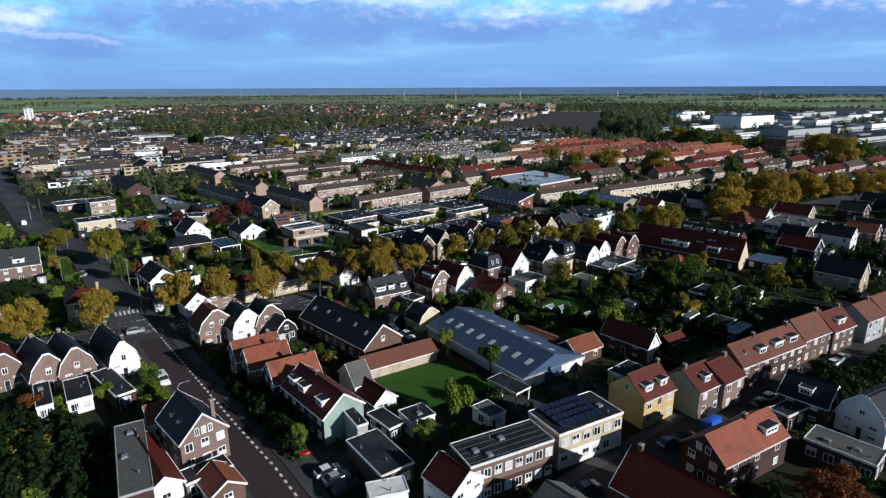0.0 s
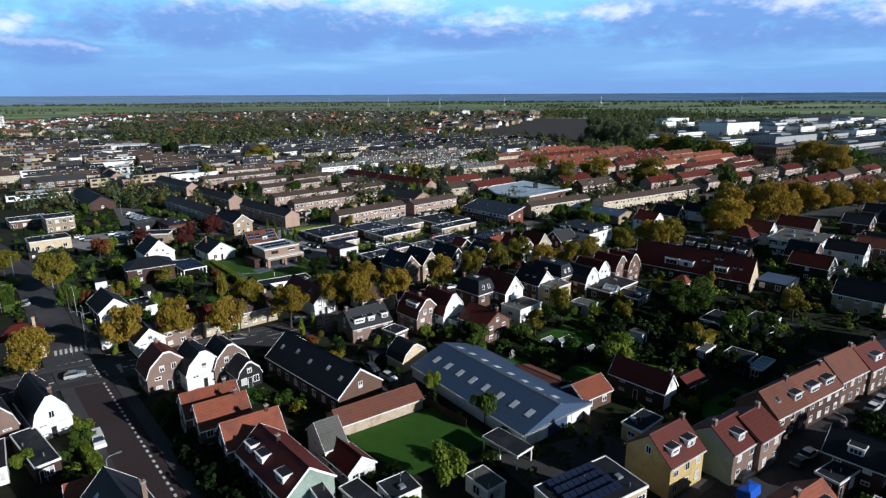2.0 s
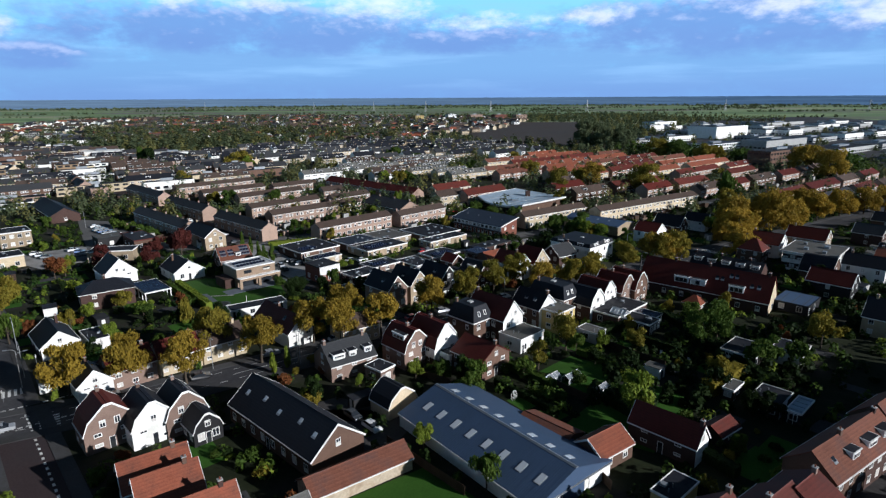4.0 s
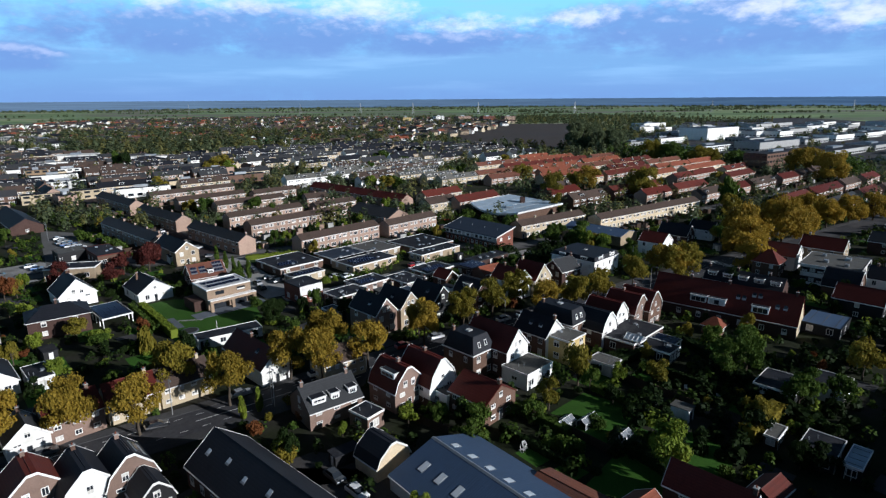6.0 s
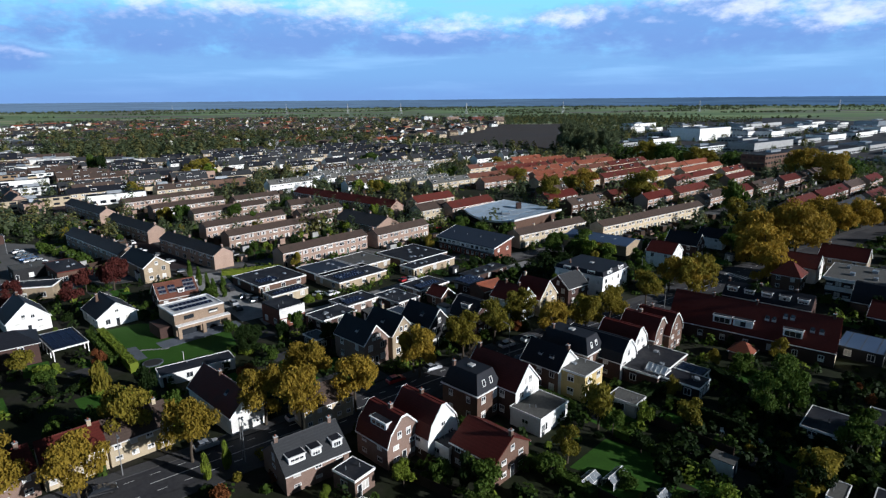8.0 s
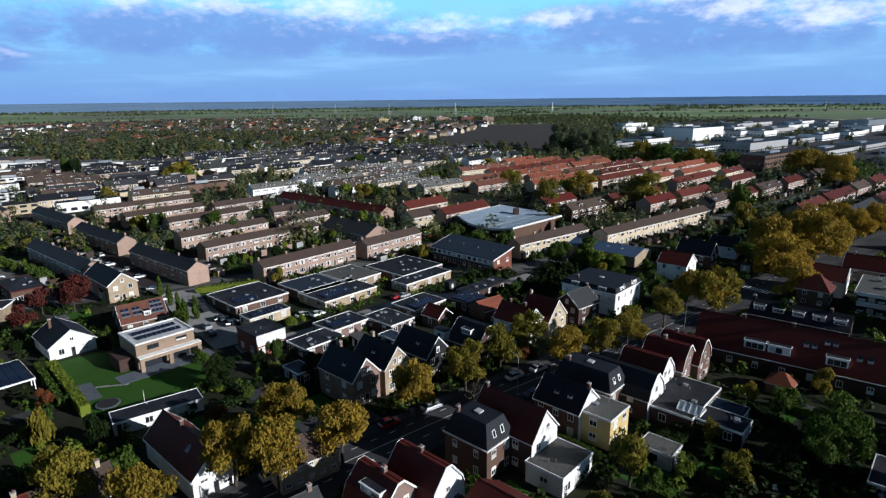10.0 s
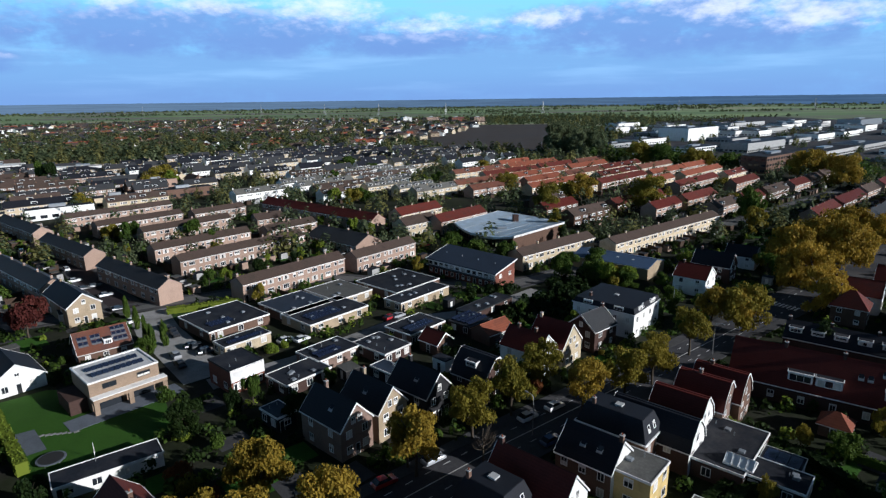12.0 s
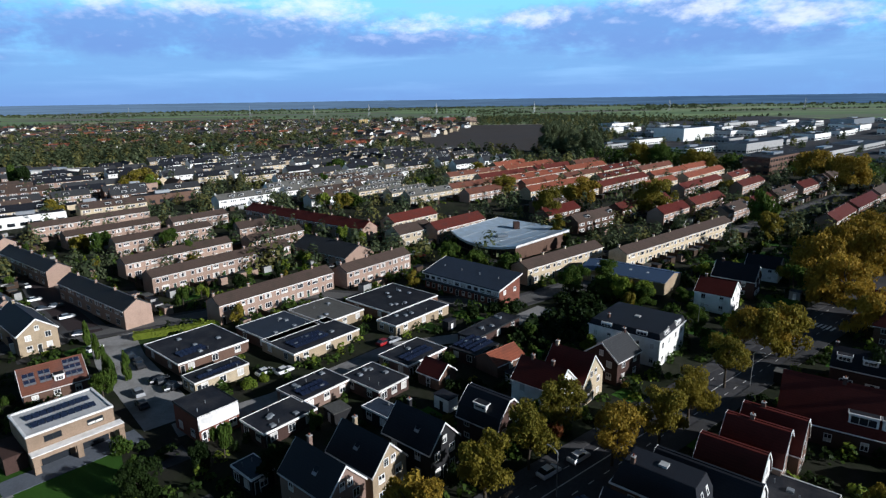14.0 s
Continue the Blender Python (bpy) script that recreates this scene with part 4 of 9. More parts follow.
yard("lawn_5", [(28.0, 150.5), (37.0, 158.0), (47.5, 149.5), (41.0, 141.5)], "lawn", "garden lawn lit between shrubs", category="lawn")
yard("lawn_4", [(-68.5, 269.5), (-41.1, 285.5), (-34.3, 290.1), (-50.2, 264.9)], "grass", "grass verge by the terraces", 0.02, category="lawn")


def hall(x, y, ang, w, l, eave, label=""):
    """The big shed: a low metal roof with rows of light panels, white doors in the front gable."""
    FOOT.append((x, y, ang, w / 2, l / 2))
    o = root("hall", x, y, ang, label, "industrial hall")
    ridge = eave + 2.8
    prof = profile("gable", w, eave, ridge)
    part("wall", Shape().prism([(-w / 2, 0), (w / 2, 0)] + prof[::-1], -l / 2, l / 2), "render_white", o)
    roof = part("roof", Shape().prism(lifted(prof, 0.02, 0.25) + lifted(prof, 0.2, 0.25)[::-1], -l / 2 - 0.15, l / 2 + 0.15), "metal_blue", o)
    ribs = Shape()
    k = int(l / 1.0)
    for i in range(k):
        yy = -l / 2 + (i + 0.5) * l / k
        for sd in (-1, 1):
            a, b = (sd * (w / 2 + 0.2), slope_z(prof, w / 2) + 0.14), (sd * 0.1, ridge + 0.19)
            ribs.poly([(a[0], yy - 0.04, a[1] + 0.03), (b[0], yy - 0.04, b[1] + 0.03), (b[0], yy + 0.04, b[1] + 0.03), (a[0], yy + 0.04, a[1] + 0.03)])
    part("roof_rib", ribs, "metal_blue", roof)["kind"] = "stuff"
    part("ridge_cap", Shape().prism([(-0.35, ridge + 0.14), (0.35, ridge + 0.14), (0, ridge + 0.32)], -l / 2 - 0.16, l / 2 + 0.16), "zinc", o)
    for i in range(8):
        yy = -l / 2 + l * (i + 0.7) / 8.6
        skylight(o, prof, -1, w * 0.27, yy, 1.1, 2.6, "skylight_glass", "zinc")
        skylight(o, prof, 1, w * 0.1, yy, 1.1, 2.0, "skylight_glass", "zinc")
    part("gable_sheet", Shape().prism([(-w / 2 + .1, eave - .02), (w / 2 - .1, eave - .02), (0, ridge - .06)], -l / 2 - .05, -l / 2 - .003), "metal_blue", o)
    for i, (c, m) in enumerate(((-0.35, "paint_white"), (-0.02, "metal_blue"), (0.33, "paint_white"))):
        d = Shape().box(c * w - w * 0.14, -l / 2 - 0.12, 0.05, c * w + w * 0.14, -l / 2, eave - 0.22)
        part("sliding_door", d, m, o)
    part("door_rail", Shape().box(-w / 2, -l / 2 - 0.2, eave - 0.22, w / 2, -l / 2, eave - 0.08), "zinc", o)
    part("gutter", Shape().box(-w / 2 - 0.42, -l / 2 - 0.1, eave - 0.12, -w / 2 - 0.24, l / 2 + 0.1, eave + 0.05), "paint_white", o)
    return o


def sloped_block(x, y, ang, w, l, low, high, label):
    """A long block under one slope: dark brick below, a white band of windows under the low eave, white edges at the ends."""
    FOOT.append((x, y, ang, w / 2, l / 2))
    o = root("apartment_block", x, y, ang, label, "apartment block")
    prof = profile("mono", w, low, high)
    part("wall", Shape().prism([(-w / 2, 0), (w / 2, 0)] + prof[::-1], -l / 2, l / 2), "brick_red", o)
    part("roof", Shape().prism(lifted(prof, .03, .7) + lifted(prof, .3, .7)[::-1], -l / 2 - .5, l / 2 + .5), "bitumen_blue", o)
    for y0 in (-l / 2 - .6, l / 2 + .51):
        part("roof_edge", Shape().prism(lifted(prof, -.1, .75) + lifted(prof, .36, .75)[::-1], y0, y0 + .09), "paint_white", o)
    part("gutter", Shape().box(-w / 2 - .95, -l / 2 - .5, low - .42, -w / 2 - .72, l / 2 + .5, low - .15), "paint_white", o)
    part("window_band", Shape().box(-w / 2 - .12, -l / 2 + .2, low - 2.1, -w / 2 - .003, l / 2 - .2, low - .4), "paint_white", o)
    part("deck_edge", Shape().box(-w / 2 - 1.3, -l / 2, low - 2.4, -w / 2 - .003, l / 2, low - 2.15), "paint_dark", o)
    n = 12
    for i in range(n):
        c = -l / 2 + l * (i + .5) / n
        part("window", window_mesh(1.5, 1.2, 2, "paint_dark"), "paint_dark", o, at=wall_at("l", -c, low - 1.85, w + .25, l, .005))
        part("window" if i % 3 else "door", window_mesh(1.2, 1.5 if i % 3 else 2.1, 1, "paint_white"), "paint_white", o, at=wall_at("l", -c, .6 if i % 3 else .05, w, l, .005))
    for i in range(5):
        c = -l / 2 + l * i / 4
        part("post", Shape().box(-w / 2 - 1.25, c - .08, 0, -w / 2 - 1.1, c + .08, low - 2.4), "paint_dark", o)
    window_row(o, "f", 2, low - 2.0, w, l, 1.3, 1.4)
    for i in range(4):
        part("vent_pipe", Shape().tube([(0, -l * .36 + i * l * .24, (low + high) / 2), (0, -l * .36 + i * l * .24, (low + high) / 2 + .9)], .14, .12, 8), "zinc", o)
    return o


def school(label):
    """A fan-shaped building: a glazed curved front and a shell roof that sweeps up towards its tips."""
    FOOT.append((60.0, 347.0, 131, 16, 20))
    o = root("school", 60.0, 347.0, 90, label, "school")

    def curve(a, b, c, t):
        return tuple((1 - t) ** 2 * a[k] + 2 * t * (1 - t) * b[k] + t * t * c[k] for k in (0, 1))

    def spot(u, v, grow=1.0):
        a = curve((-23, 7), (-19, -15), (-4, -24), u)
        b = curve((1, 25), (25, 16), (23, -6), u)
        x, y = a[0] + (b[0] - a[0]) * v, a[1] + (b[1] - a[1]) * v
        z = 4.4 + 1.7 * (2 * u - 1) ** 2 + 1.1 * v
        return x * grow, y * grow, z
    nu, nv = 16, 6
    r = Shape()
    for i in range(nu):
        for j in range(nv):
            q = [spot((i + a) / nu, (j + b) / nv) for a, b in ((0, 0), (1, 0), (1, 1), (0, 1))]
            r.poly(q), r.poly([(x, y, z - .5) for x, y, z in reversed(q)])
    part("roof", r, "metal_pale", o, smooth=True)
    rim, wall = Shape(), Shape()
    ring = [(i / nu, 0.0) for i in range(nu)] + [(1.0, j / nv) for j in range(nv)] + [(1 - i / nu, 1.0) for i in range(nu)] + [(0.0, 1 - j / nv) for j in range(nv)]
    for (u0, v0), (u1, v1) in zip(ring, ring[1:] + ring[:1]):
        a, b = spot(u0, v0, 1.004), spot(u1, v1, 1.004)
        rim.poly([(a[0], a[1], a[2] - .75), (b[0], b[1], b[2] - .75), (b[0], b[1], b[2] + .12), (a[0], a[1], a[2] + .12)])
        c, d = spot(u0, v0, .9), spot(u1, v1, .9)
        wall.poly([(c[0], c[1], 0), (d[0], d[1], 0), (d[0], d[1], d[2] - .45), (c[0], c[1], c[2] - .45)], 0)
        if v0 == 0.0 and u0 < 1:
            e, f = spot(u0 + .008, 0, .908), spot(u1 - .008, 0, .908)
            wall.poly([(e[0], e[1], .8), (f[0], f[1], .8), (f[0], f[1], 3.4), (e[0], e[1], 3.4)], 1)
    part("roof_rim", rim, "paint_white", o)
    part("wall", wall, ("brick_brown", "glass"), o)
    for u in (.2, .4, .6, .8):
        a, b = spot(u, .02), spot(u, .98)
        part("roof_seam", Shape().tube([(a[0], a[1], a[2] + .05), spot(u, .5)[:2] + (spot(u, .5)[2] + .05,), (b[0], b[1], b[2] + .05)], .07, .07, 4), "zinc", o)
    part("chimney", Shape().box(4, 8, 4, 6.4, 10.4, 8.2), "brick_dark", o)
    part("roof_light", Shape().box(-6, -4, 5.0, -2, -1, 5.9), "dome_glass", o)
    return o



def office(x, y, ang, w, l, h):
    """A two-storey office: white spandrels between dark ribbons of windows, a wide flat roof on a white edge, roof units."""
    FOOT.append((x, y, ang, w / 2, l / 2))
    o = root("office_building", x, y, ang, "two-storey office with white bands and a grey flat roof", "office building")
    part("wall", Shape().box(-w / 2, -l / 2, 0, w / 2, l / 2, h - .06), "brick_dark", o)
    part("roof", Shape().box(-w / 2 - .7, -l / 2 - .7, h - .05, w / 2 + .7, l / 2 + .7, h + .1), "bitumen_pale", o)
    X, Y = w / 2 + .85, l / 2 + .85
    rim = Shape().box(-X, -Y, h - .4, X, -Y + .14, h + .22).box(-X, Y - .14, h - .4, X, Y, h + .22)
    rim.box(-X, -Y + .14, h - .4, -X + .14, Y - .14, h + .22).box(X - .14, -Y + .14, h - .4, X, Y - .14, h + .22)
    part("roof_edge", rim, "paint_white", o)
    for z0, z1 in ((.1, .9), (2.7, 4.1), (5.7, h - .42)):
        part("spandrel", Shape().box(-w / 2 - .16, -l / 2, z0, -w / 2 - .003, l / 2, z1), "render_white", o)
    part("end_wall", Shape().box(-w / 2, -l / 2 - .16, .05, w / 2, -l / 2 - .003, h - .42), "render_white", o)
    for fl in (.95, 4.15):
        window_row(o, "l", 7, fl, w, l, 1.75, 1.5, 2, "paint_dark")
    window_row(o, "f", 4, 1.0, w, l + .34, 1.4, 1.5, 2)
    for dx, dy, r in ((-3, 2, .9), (4, -3, 1.1), (5, 4, .7), (-5, -4, .8)):
        part("roof_unit", Shape().box(dx - r, dy - r * .7, h + .1, dx + r, dy + r * .7, h + .9), "zinc", o)
    return o



def glass_lantern(x, y, ang, w, l, z):
    """A ridged glass lantern with white bars, standing on a flat roof."""
    o = root("roof_lantern", x, y, ang, "white-barred glass lantern on a flat roof", "roof lantern", z=z)
    for sd in (-1, 1):
        part("pane", Shape().poly([(sd * w / 2, -l / 2, .3), (sd * w / 2, l / 2, .3), (0, l / 2, 1.3), (0, -l / 2, 1.3)]), "skylight_glass", o)
        for i in range(5):
            yy = -l / 2 + l * i / 4
            part("bar", Shape().tube([(sd * w / 2, yy, .34), (0, yy, 1.34)], .06, .06, 4), "paint_white", o)
    part("kerb", Shape().box(-w / 2 - .1, -l / 2 - .1, 0, w / 2 + .1, l / 2 + .1, .3), "paint_white", o)
    part("ridge_bar", Shape().tube([(0, -l / 2, 1.34), (0, l / 2, 1.34)], .08, .08, 6), "paint_white", o)
    for yy in (-l / 2, l / 2):
        part("end_pane", Shape().poly([(-w / 2, yy, .3), (w / 2, yy, .3), (0, yy, 1.3)]), "dome_glass", o)
    return o


# ---------- houses ----------
# along the brick street and the crossroads
house(-40.7, 82.7, 134, 7.6, 10.0, 5.6, 9.4, wall='brick_pink', tile='tile_black', front=3, attic=3, label='pink brick corner house with a steep black tiled roof', chimneys=((0.3, -0.35),), sky=((-1, 0.28, -0.1), (-1, 0.28, 0.2)))
flat(-46.6, 74.8, 120, 4.2, 19.9, 5, label='long grey flat-roofed workshop with roof lights', wall='brick_dark', top='bitumen_pale', fascia='render_grey', name='workshop', front=2, left=5)
house(-44.5, 75.4, 131, 5.0, 16.0, 3.2, 5, wall='render_white', tile='tile_darkred', front=1, sides=3, floors=1, attic=0, chimneys=(), label='low white outbuilding with a dark red tiled roof', name='outbuilding')
house(-48.7, 89.6, 33, 6.0, 6.0, 3.5, 5.5, wall='render_white', tile='tile_orange', front=1, sides=2, floors=1, attic=0, chimneys=(), label='small white annexe with an orange tiled roof', name='outbuilding')
house(-70.8, 113.8, 136, 6.0, 12.7, 3.4, 8, wall='render_white', tile='tile_black', attic=1, label='white gambrel house with black tiles and a white rim', chimneys=((0.1, 0.45), (0.1, -0.4)), kind='gambrel')
house(-78.5, 110.5, 136, 6.9, 11.5, 3.2, 8, wall='brick_pink', tile='tile_black', attic=1, label='pink brick gambrel house with black tiles, one of a pair', chimneys=((0, 0.45),), kind='gambrel')
house(-82.6, 107.8, 136, 6.9, 11.8, 3.2, 8, wall='brick_pink', tile='tile_black', attic=1, label='pink brick gambrel house with black tiles, one of a pair', chimneys=((0, 0.45),), kind='gambrel')
house(-91.2, 107.6, 136, 6.9, 11.0, 3.2, 8, wall='brick_pink', tile='tile_red', attic=1, label='brick gambrel house with red tiles', kind='gambrel')
flat(-70.1, 99.2, 126, 4.1, 9.8, 3, label='low white flat-roofed extension with a dark roof', wall='render_white', name='extension', domes=0, front=2, left=1)
flat(-64.7, 101.9, 137, 3.5, 13.9, 3, label='dark flat-roofed garage beside the white house', wall='brick_dark', name='garage', domes=0, front=1, left=1)
flat(-75.4, 97.0, 127, 2.6, 10.7, 3, label='low flat-roofed kitchen extension', wall='render_white', name='extension', domes=1, front=2, left=1)
house(-137.4, 174.1, 213, 10.5, 18.0, 5.6, 10, wall='brick_pink', tile='tile_slate', label='large house with a grey tiled roof and white dormer', dormers=((-1, -0.2, 3),), sky=((-1, 0.2, -0.1),), sides=5)
house(-94.5, 143.9, 33, 8.0, 9.0, 5.6, 8, kind='hip', wall='brick_cream', tile='tile_darkred', label='cream house with a dark red hipped roof', attic=0)
house(-55.1, 128.9, 131, 8.5, 6.7, 3.9, 8.3, wall='brick_pink', tile='tile_red', attic=2, label='pink brick gambrel house with red tiles at the crossroads', chimneys=((0, 0.4),), kind='gambrel')
house(-48.4, 130.1, 131, 7.5, 8.0, 3.8, 8, wall='render_white', tile='tile_black', attic=1, label='white gambrel house with black tiles and wide balcony window', chimneys=((0, 0.4),), kind='gambrel')
house(-43.5, 133.0, 131, 7.5, 6.8, 3.8, 8, wall='brick_pink', tile='tile_black', attic=2, label='pink brick gambrel house with black tiles and solar panels', solar=((1, 0.2, 0, 4, 2),), chimneys=((0, 0.4),), kind='gambrel')
house(-38.2, 128.8, 131, 5.2, 5.3, 2.8, 5.6, wall='timber_black', tile='tile_black', attic=1, front=2, floors=1, sides=2, chimneys=(), label='small black timber gambrel annexe with white windows', name='annexe', kind='gambrel')
house(-39.1, 111.6, 33, 7.0, 9.5, 5, 8, wall='brick_brown', tile='tile_orange', front=2, sides=3, label='street house with an orange tiled roof, first of three', chimneys=((0, 0.3),))
house(-35.6, 107.6, 33, 7.0, 8.6, 5, 8, wall='brick_brown', tile='tile_orange', front=2, sides=3, label='street house with an orange tiled roof, second of three', chimneys=((0, 0.3),))
house(-28.8, 101.8, 33, 7.0, 9.3, 5, 8, wall='brick_dark', tile='tile_orange', front=2, sides=3, label='street house with an orange tiled roof, third of three', chimneys=((0, 0.3),))
house(-21.1, 92.4, 131, 8.0, 15.2, 5.3, 8.5, wall='brick_dark', gable_wall='render_green', tile='tile_darkred', front=0, attic=0, sides=5, dormers=((-1, -0.3, 2.2), (-1, 0.12, 2.2), (-1, 0.36, 2.0)), label='brick street house with dark red tiles and white dormers', chimneys=((0, 0.1),))
flat(-14.1, 85.3, 122, 1.9, 6.6, 5.2, label='grey rendered flat-roofed back extension', wall='render_grey', name='extension', domes=0, front=2, left=0)
house(-16.3, 101.6, 33, 7.5, 3.8, 4, 7, wall='render_white', tile='tile_grey', front=1, sides=2, attic=0, chimneys=(), label='small white house with a mossy grey tiled roof')
house(-12.0, 97.0, 131, 5.0, 7.0, 2.8, 4.8, wall='render_white', tile='tile_darkred', front=2, floors=1, sides=2, attic=0, chimneys=(), label='low white cottage wing with dark red tiles', name='annexe')
# the barn, the long store and the big shed
house(-21.7, 127.9, 134, 10.6, 26.6, 3.6, 7.8, wall='brick_brown', tile='tile_black', front=0, attic=1, sides=8, floors=1, chimneys=(), sky=((-1, 0.25, -0.4), (-1, 0.2, -0.22), (-1, 0.25, 0), (-1, 0.2, 0.2), (-1, 0.25, 0.4)), label='long brown brick barn under a black tiled roof', name='barn', skyglass='skylight_glass')
house(-9.2, 114.3, 33, 5.6, 17.5, 2.3, 4.0, wall='plaster_old', tile='tile_faded', front=0, attic=0, sides=0, floors=0, barge=False, chimneys=(), label='long low brick store with weathered plaster and red tiles', name='storehouse')
hall(14.4, 121.7, 126, 17.7, 33.8, 2.6, label='large hall with a slate-blue metal roof and white doors')
house(-4.0, 136.3, 131, 7.0, 5.7, 2.6, 5.6, kind='gambrel', wall='brick_cream', tile='tile_black', front=0, attic=0, sides=0, floors=0, chimneys=(), label='dark gambrel garden barn with a cream gable', name='garden_barn')
house(23.8, 123.9, 131, 6.0, 10.4, 2.4, 3.4, wall='brick_brown', tile='tile_faded', front=0, sides=0, floors=0, attic=0, chimneys=(), barge=False, label='low outbuilding with faded pink tiles beside the hall', name='outbuilding')
house(31.9, 118.2, 33, 6.0, 8.0, 2.8, 4.8, wall='brick_brown', tile='tile_orange', front=1, sides=2, floors=1, attic=0, chimneys=(), label='small workshop with an orange tiled roof', name='outbuilding')
house(43.9, 120.4, 131, 5.0, 12.0, 3.6, 6.6, gable_wall='render_white', wall='brick_dark', tile='tile_darkred', front=1, sides=2, attic=1, label='narrow white-gabled cottage with a dark red roof', chimneys=((0, -0.47),))
# the street with the flat-roofed shops
house(37.9, 94.4, 33, 8.0, 8.5, 5.6, 9.0, wall='render_yellow', tile='tile_red', front=0, sides=3, attic=1, dormers=((1, -0.24, 2.0), (1, 0.24, 2.0)), label='mustard yellow street house with red tiles and two dormers', chimneys=((0, 0.45),), barge=False)
house(48.3, 97.0, 33, 8.0, 7.1, 5.6, 8.4, wall='brick_pink', gable_wall='render_green', tile='tile_red', front=0, sides=2, attic=0, dormers=((1, 0, 1.8),), label='street house with a dark green side wall and red tiles', chimneys=((0, -0.4),), barge=False)
house(53.9, 99.6, 33, 8.0, 6.5, 5.8, 8.2, wall='brick_pink', tile='tile_red', front=0, sides=2, attic=0, label='narrow brick street house with red tiles', barge=False)
house(62.9, 107.9, 30, 7.6, 9.7, 5.2, 8.4, wall='brick_brown', tile='tile_faded', front=0, sides=3, attic=0, sky=((1, 0.25, -0.2),), dormers=((1, 0.3, 2.4),), label='brick terrace house with weathered orange-brown tiles, end of the row', barge=False)
house(72.4, 113.4, 30, 7.6, 11.7, 5.2, 8.4, wall='brick_dark', tile='tile_faded', front=0, sides=4, attic=0, dormers=((1, -0.2, 3.0), (1, 0.25, 3.0)), label='brick terrace house with weathered orange-brown tiles and long dormers', barge=False)
house(83.0, 119.9, 30, 7.6, 11.9, 5.6, 9, wall='brick_brown', tile='tile_faded', front=0, sides=4, attic=0, label='taller brick terrace house with weathered orange-brown tiles', barge=False)
house(91.3, 124.0, 30, 7.6, 9.0, 5.4, 8.6, wall='brick_brown', tile='tile_red', front=0, sides=3, attic=0, dormers=((1, 0, 3.0),), label='brick terrace house with red tiles and a wide dormer', barge=False)
house(102.4, 129.6, 30, 8.0, 8.0, 5.6, 8.4, wall='render_grey', tile='tile_faded', front=0, sides=3, attic=0, label='grey street house with faded weathered orange-brown tiles', barge=False)
house(113.1, 135.8, 30, 8.0, 16.0, 5.6, 8.8, wall='brick_brown', tile='tile_faded', front=0, sides=5, attic=0, label='brick street house with weathered orange-brown tiles further down the row', barge=False)
flat(23.3, 84.1, 119, 13.6, 7.9, 6.4, label='cream shop building with white ground floor and solar panels', wall='brick_cream', top='bitumen', name='shop_building', front=6, left=2, floors=2, panels=(8, 5), domes=1, plinth='render_white')
flat(10.1, 75.3, 117, 14.7, 6.3, 6.6, label='brick shops under a wide black flat roof', wall='brick_pink', top='bitumen', name='shop_building', front=8, left=2, floors=2, domes=3, plinth='brick_dark', seams=5)
house(2.6, 70.5, 131, 6.5, 6.2, 4.2, 6.6, wall='render_white', tile='tile_darkred', front=2, sides=2, attic=1, label='small white corner house with dark red tiles', chimneys=())
flat(-7.1, 68.9, 107, 5.5, 3.3, 3.6, label='white flat-roofed garage beside the street', wall='render_white', top='canvas_white', name='garage', front=0, left=0, domes=0)
flat(-9.2, 77.8, 126, 5.7, 11.3, 3.4, label='brick garage with a black flat roof by the parked cars', wall='brick_brown', name='garage', front=2, left=0, domes=0)
flat(-9.1, 88.1, 131, 3.2, 6.7, 3.0, label='low black-roofed wooden shed', wall='timber_black', name='shed', front=1, left=2, domes=0, vents=0)
flat(-3.7, 89.8, 123, 4.9, 4.5, 3.0, label='low white-walled outbuilding with a dark flat roof', wall='render_white', name='shed', front=2, left=1, domes=1)
flat(9.3, 91.3, 127, 3.6, 5.0, 2.8, label='pale grey flat-roofed garden shed', wall='render_white', top='bitumen_pale', name='shed', front=1, left=1, domes=0)
carport(14.0, 101.0, 131, 4.0, 7.7, 2.7, label='white-framed open carport with a dark roof')
flat(38.7, 105.9, 129, 6.9, 3.9, 3.2, label='flat-roofed back extension with pale parapet', wall='render_yellow', name='extension', front=0, left=1, domes=1)
house(47.4, 78.1, 30, 7.5, 15.9, 5.2, 8.2, wall='brick_dark', tile='tile_orange', front=2, sides=3, label='brick corner house with broad faded orange roof', barge=False, dormers=((1, 0.3, 3.2),), chimneys=((0, 0.1),))
house(37.1, 61.2, 311, 10.0, 26.0, 4.6, 8.6, wall='brick_brown', tile='tile_darkred', front=2, sides=5, label='long house with a dark red tiled roof', chimneys=((0, -0.45),))
house(78.2, 88.6, 28, 8.0, 12.0, 3.6, 8, wall='render_white', tile='tile_black', attic=1, label='white rendered gambrel house with black tiles', kind='gambrel')
flat(65.6, 78.9, 131, 5.6, 9.9, 3.4, label='long grey flat-roofed building with patched roof', wall='brick_dark', top='bitumen_pale', name='workshop', front=2, left=4)
# shade on the next house put into its dark wall colour
house(69.3, 94.3, 131, 8.0, 8.0, 4, 7, wall='brick_dark', tile='tile_black', front=2, sides=2, dormers=((-1, 0, 2.2),), label='house with a black tiled roof, walls darkened for shade')
flat(64.3, 91.3, 120, 8.1, 3.4, 3.0, label='low dark garage in shade', wall='brick_dark', name='garage', front=1, left=1, domes=0)
house(121.4, 164.5, 131, 9.0, 12.0, 5, 9, wall='brick_tan', tile='tile_black', front=1, sides=3, attic=1, label='black-roofed house with a pale weathered gable')
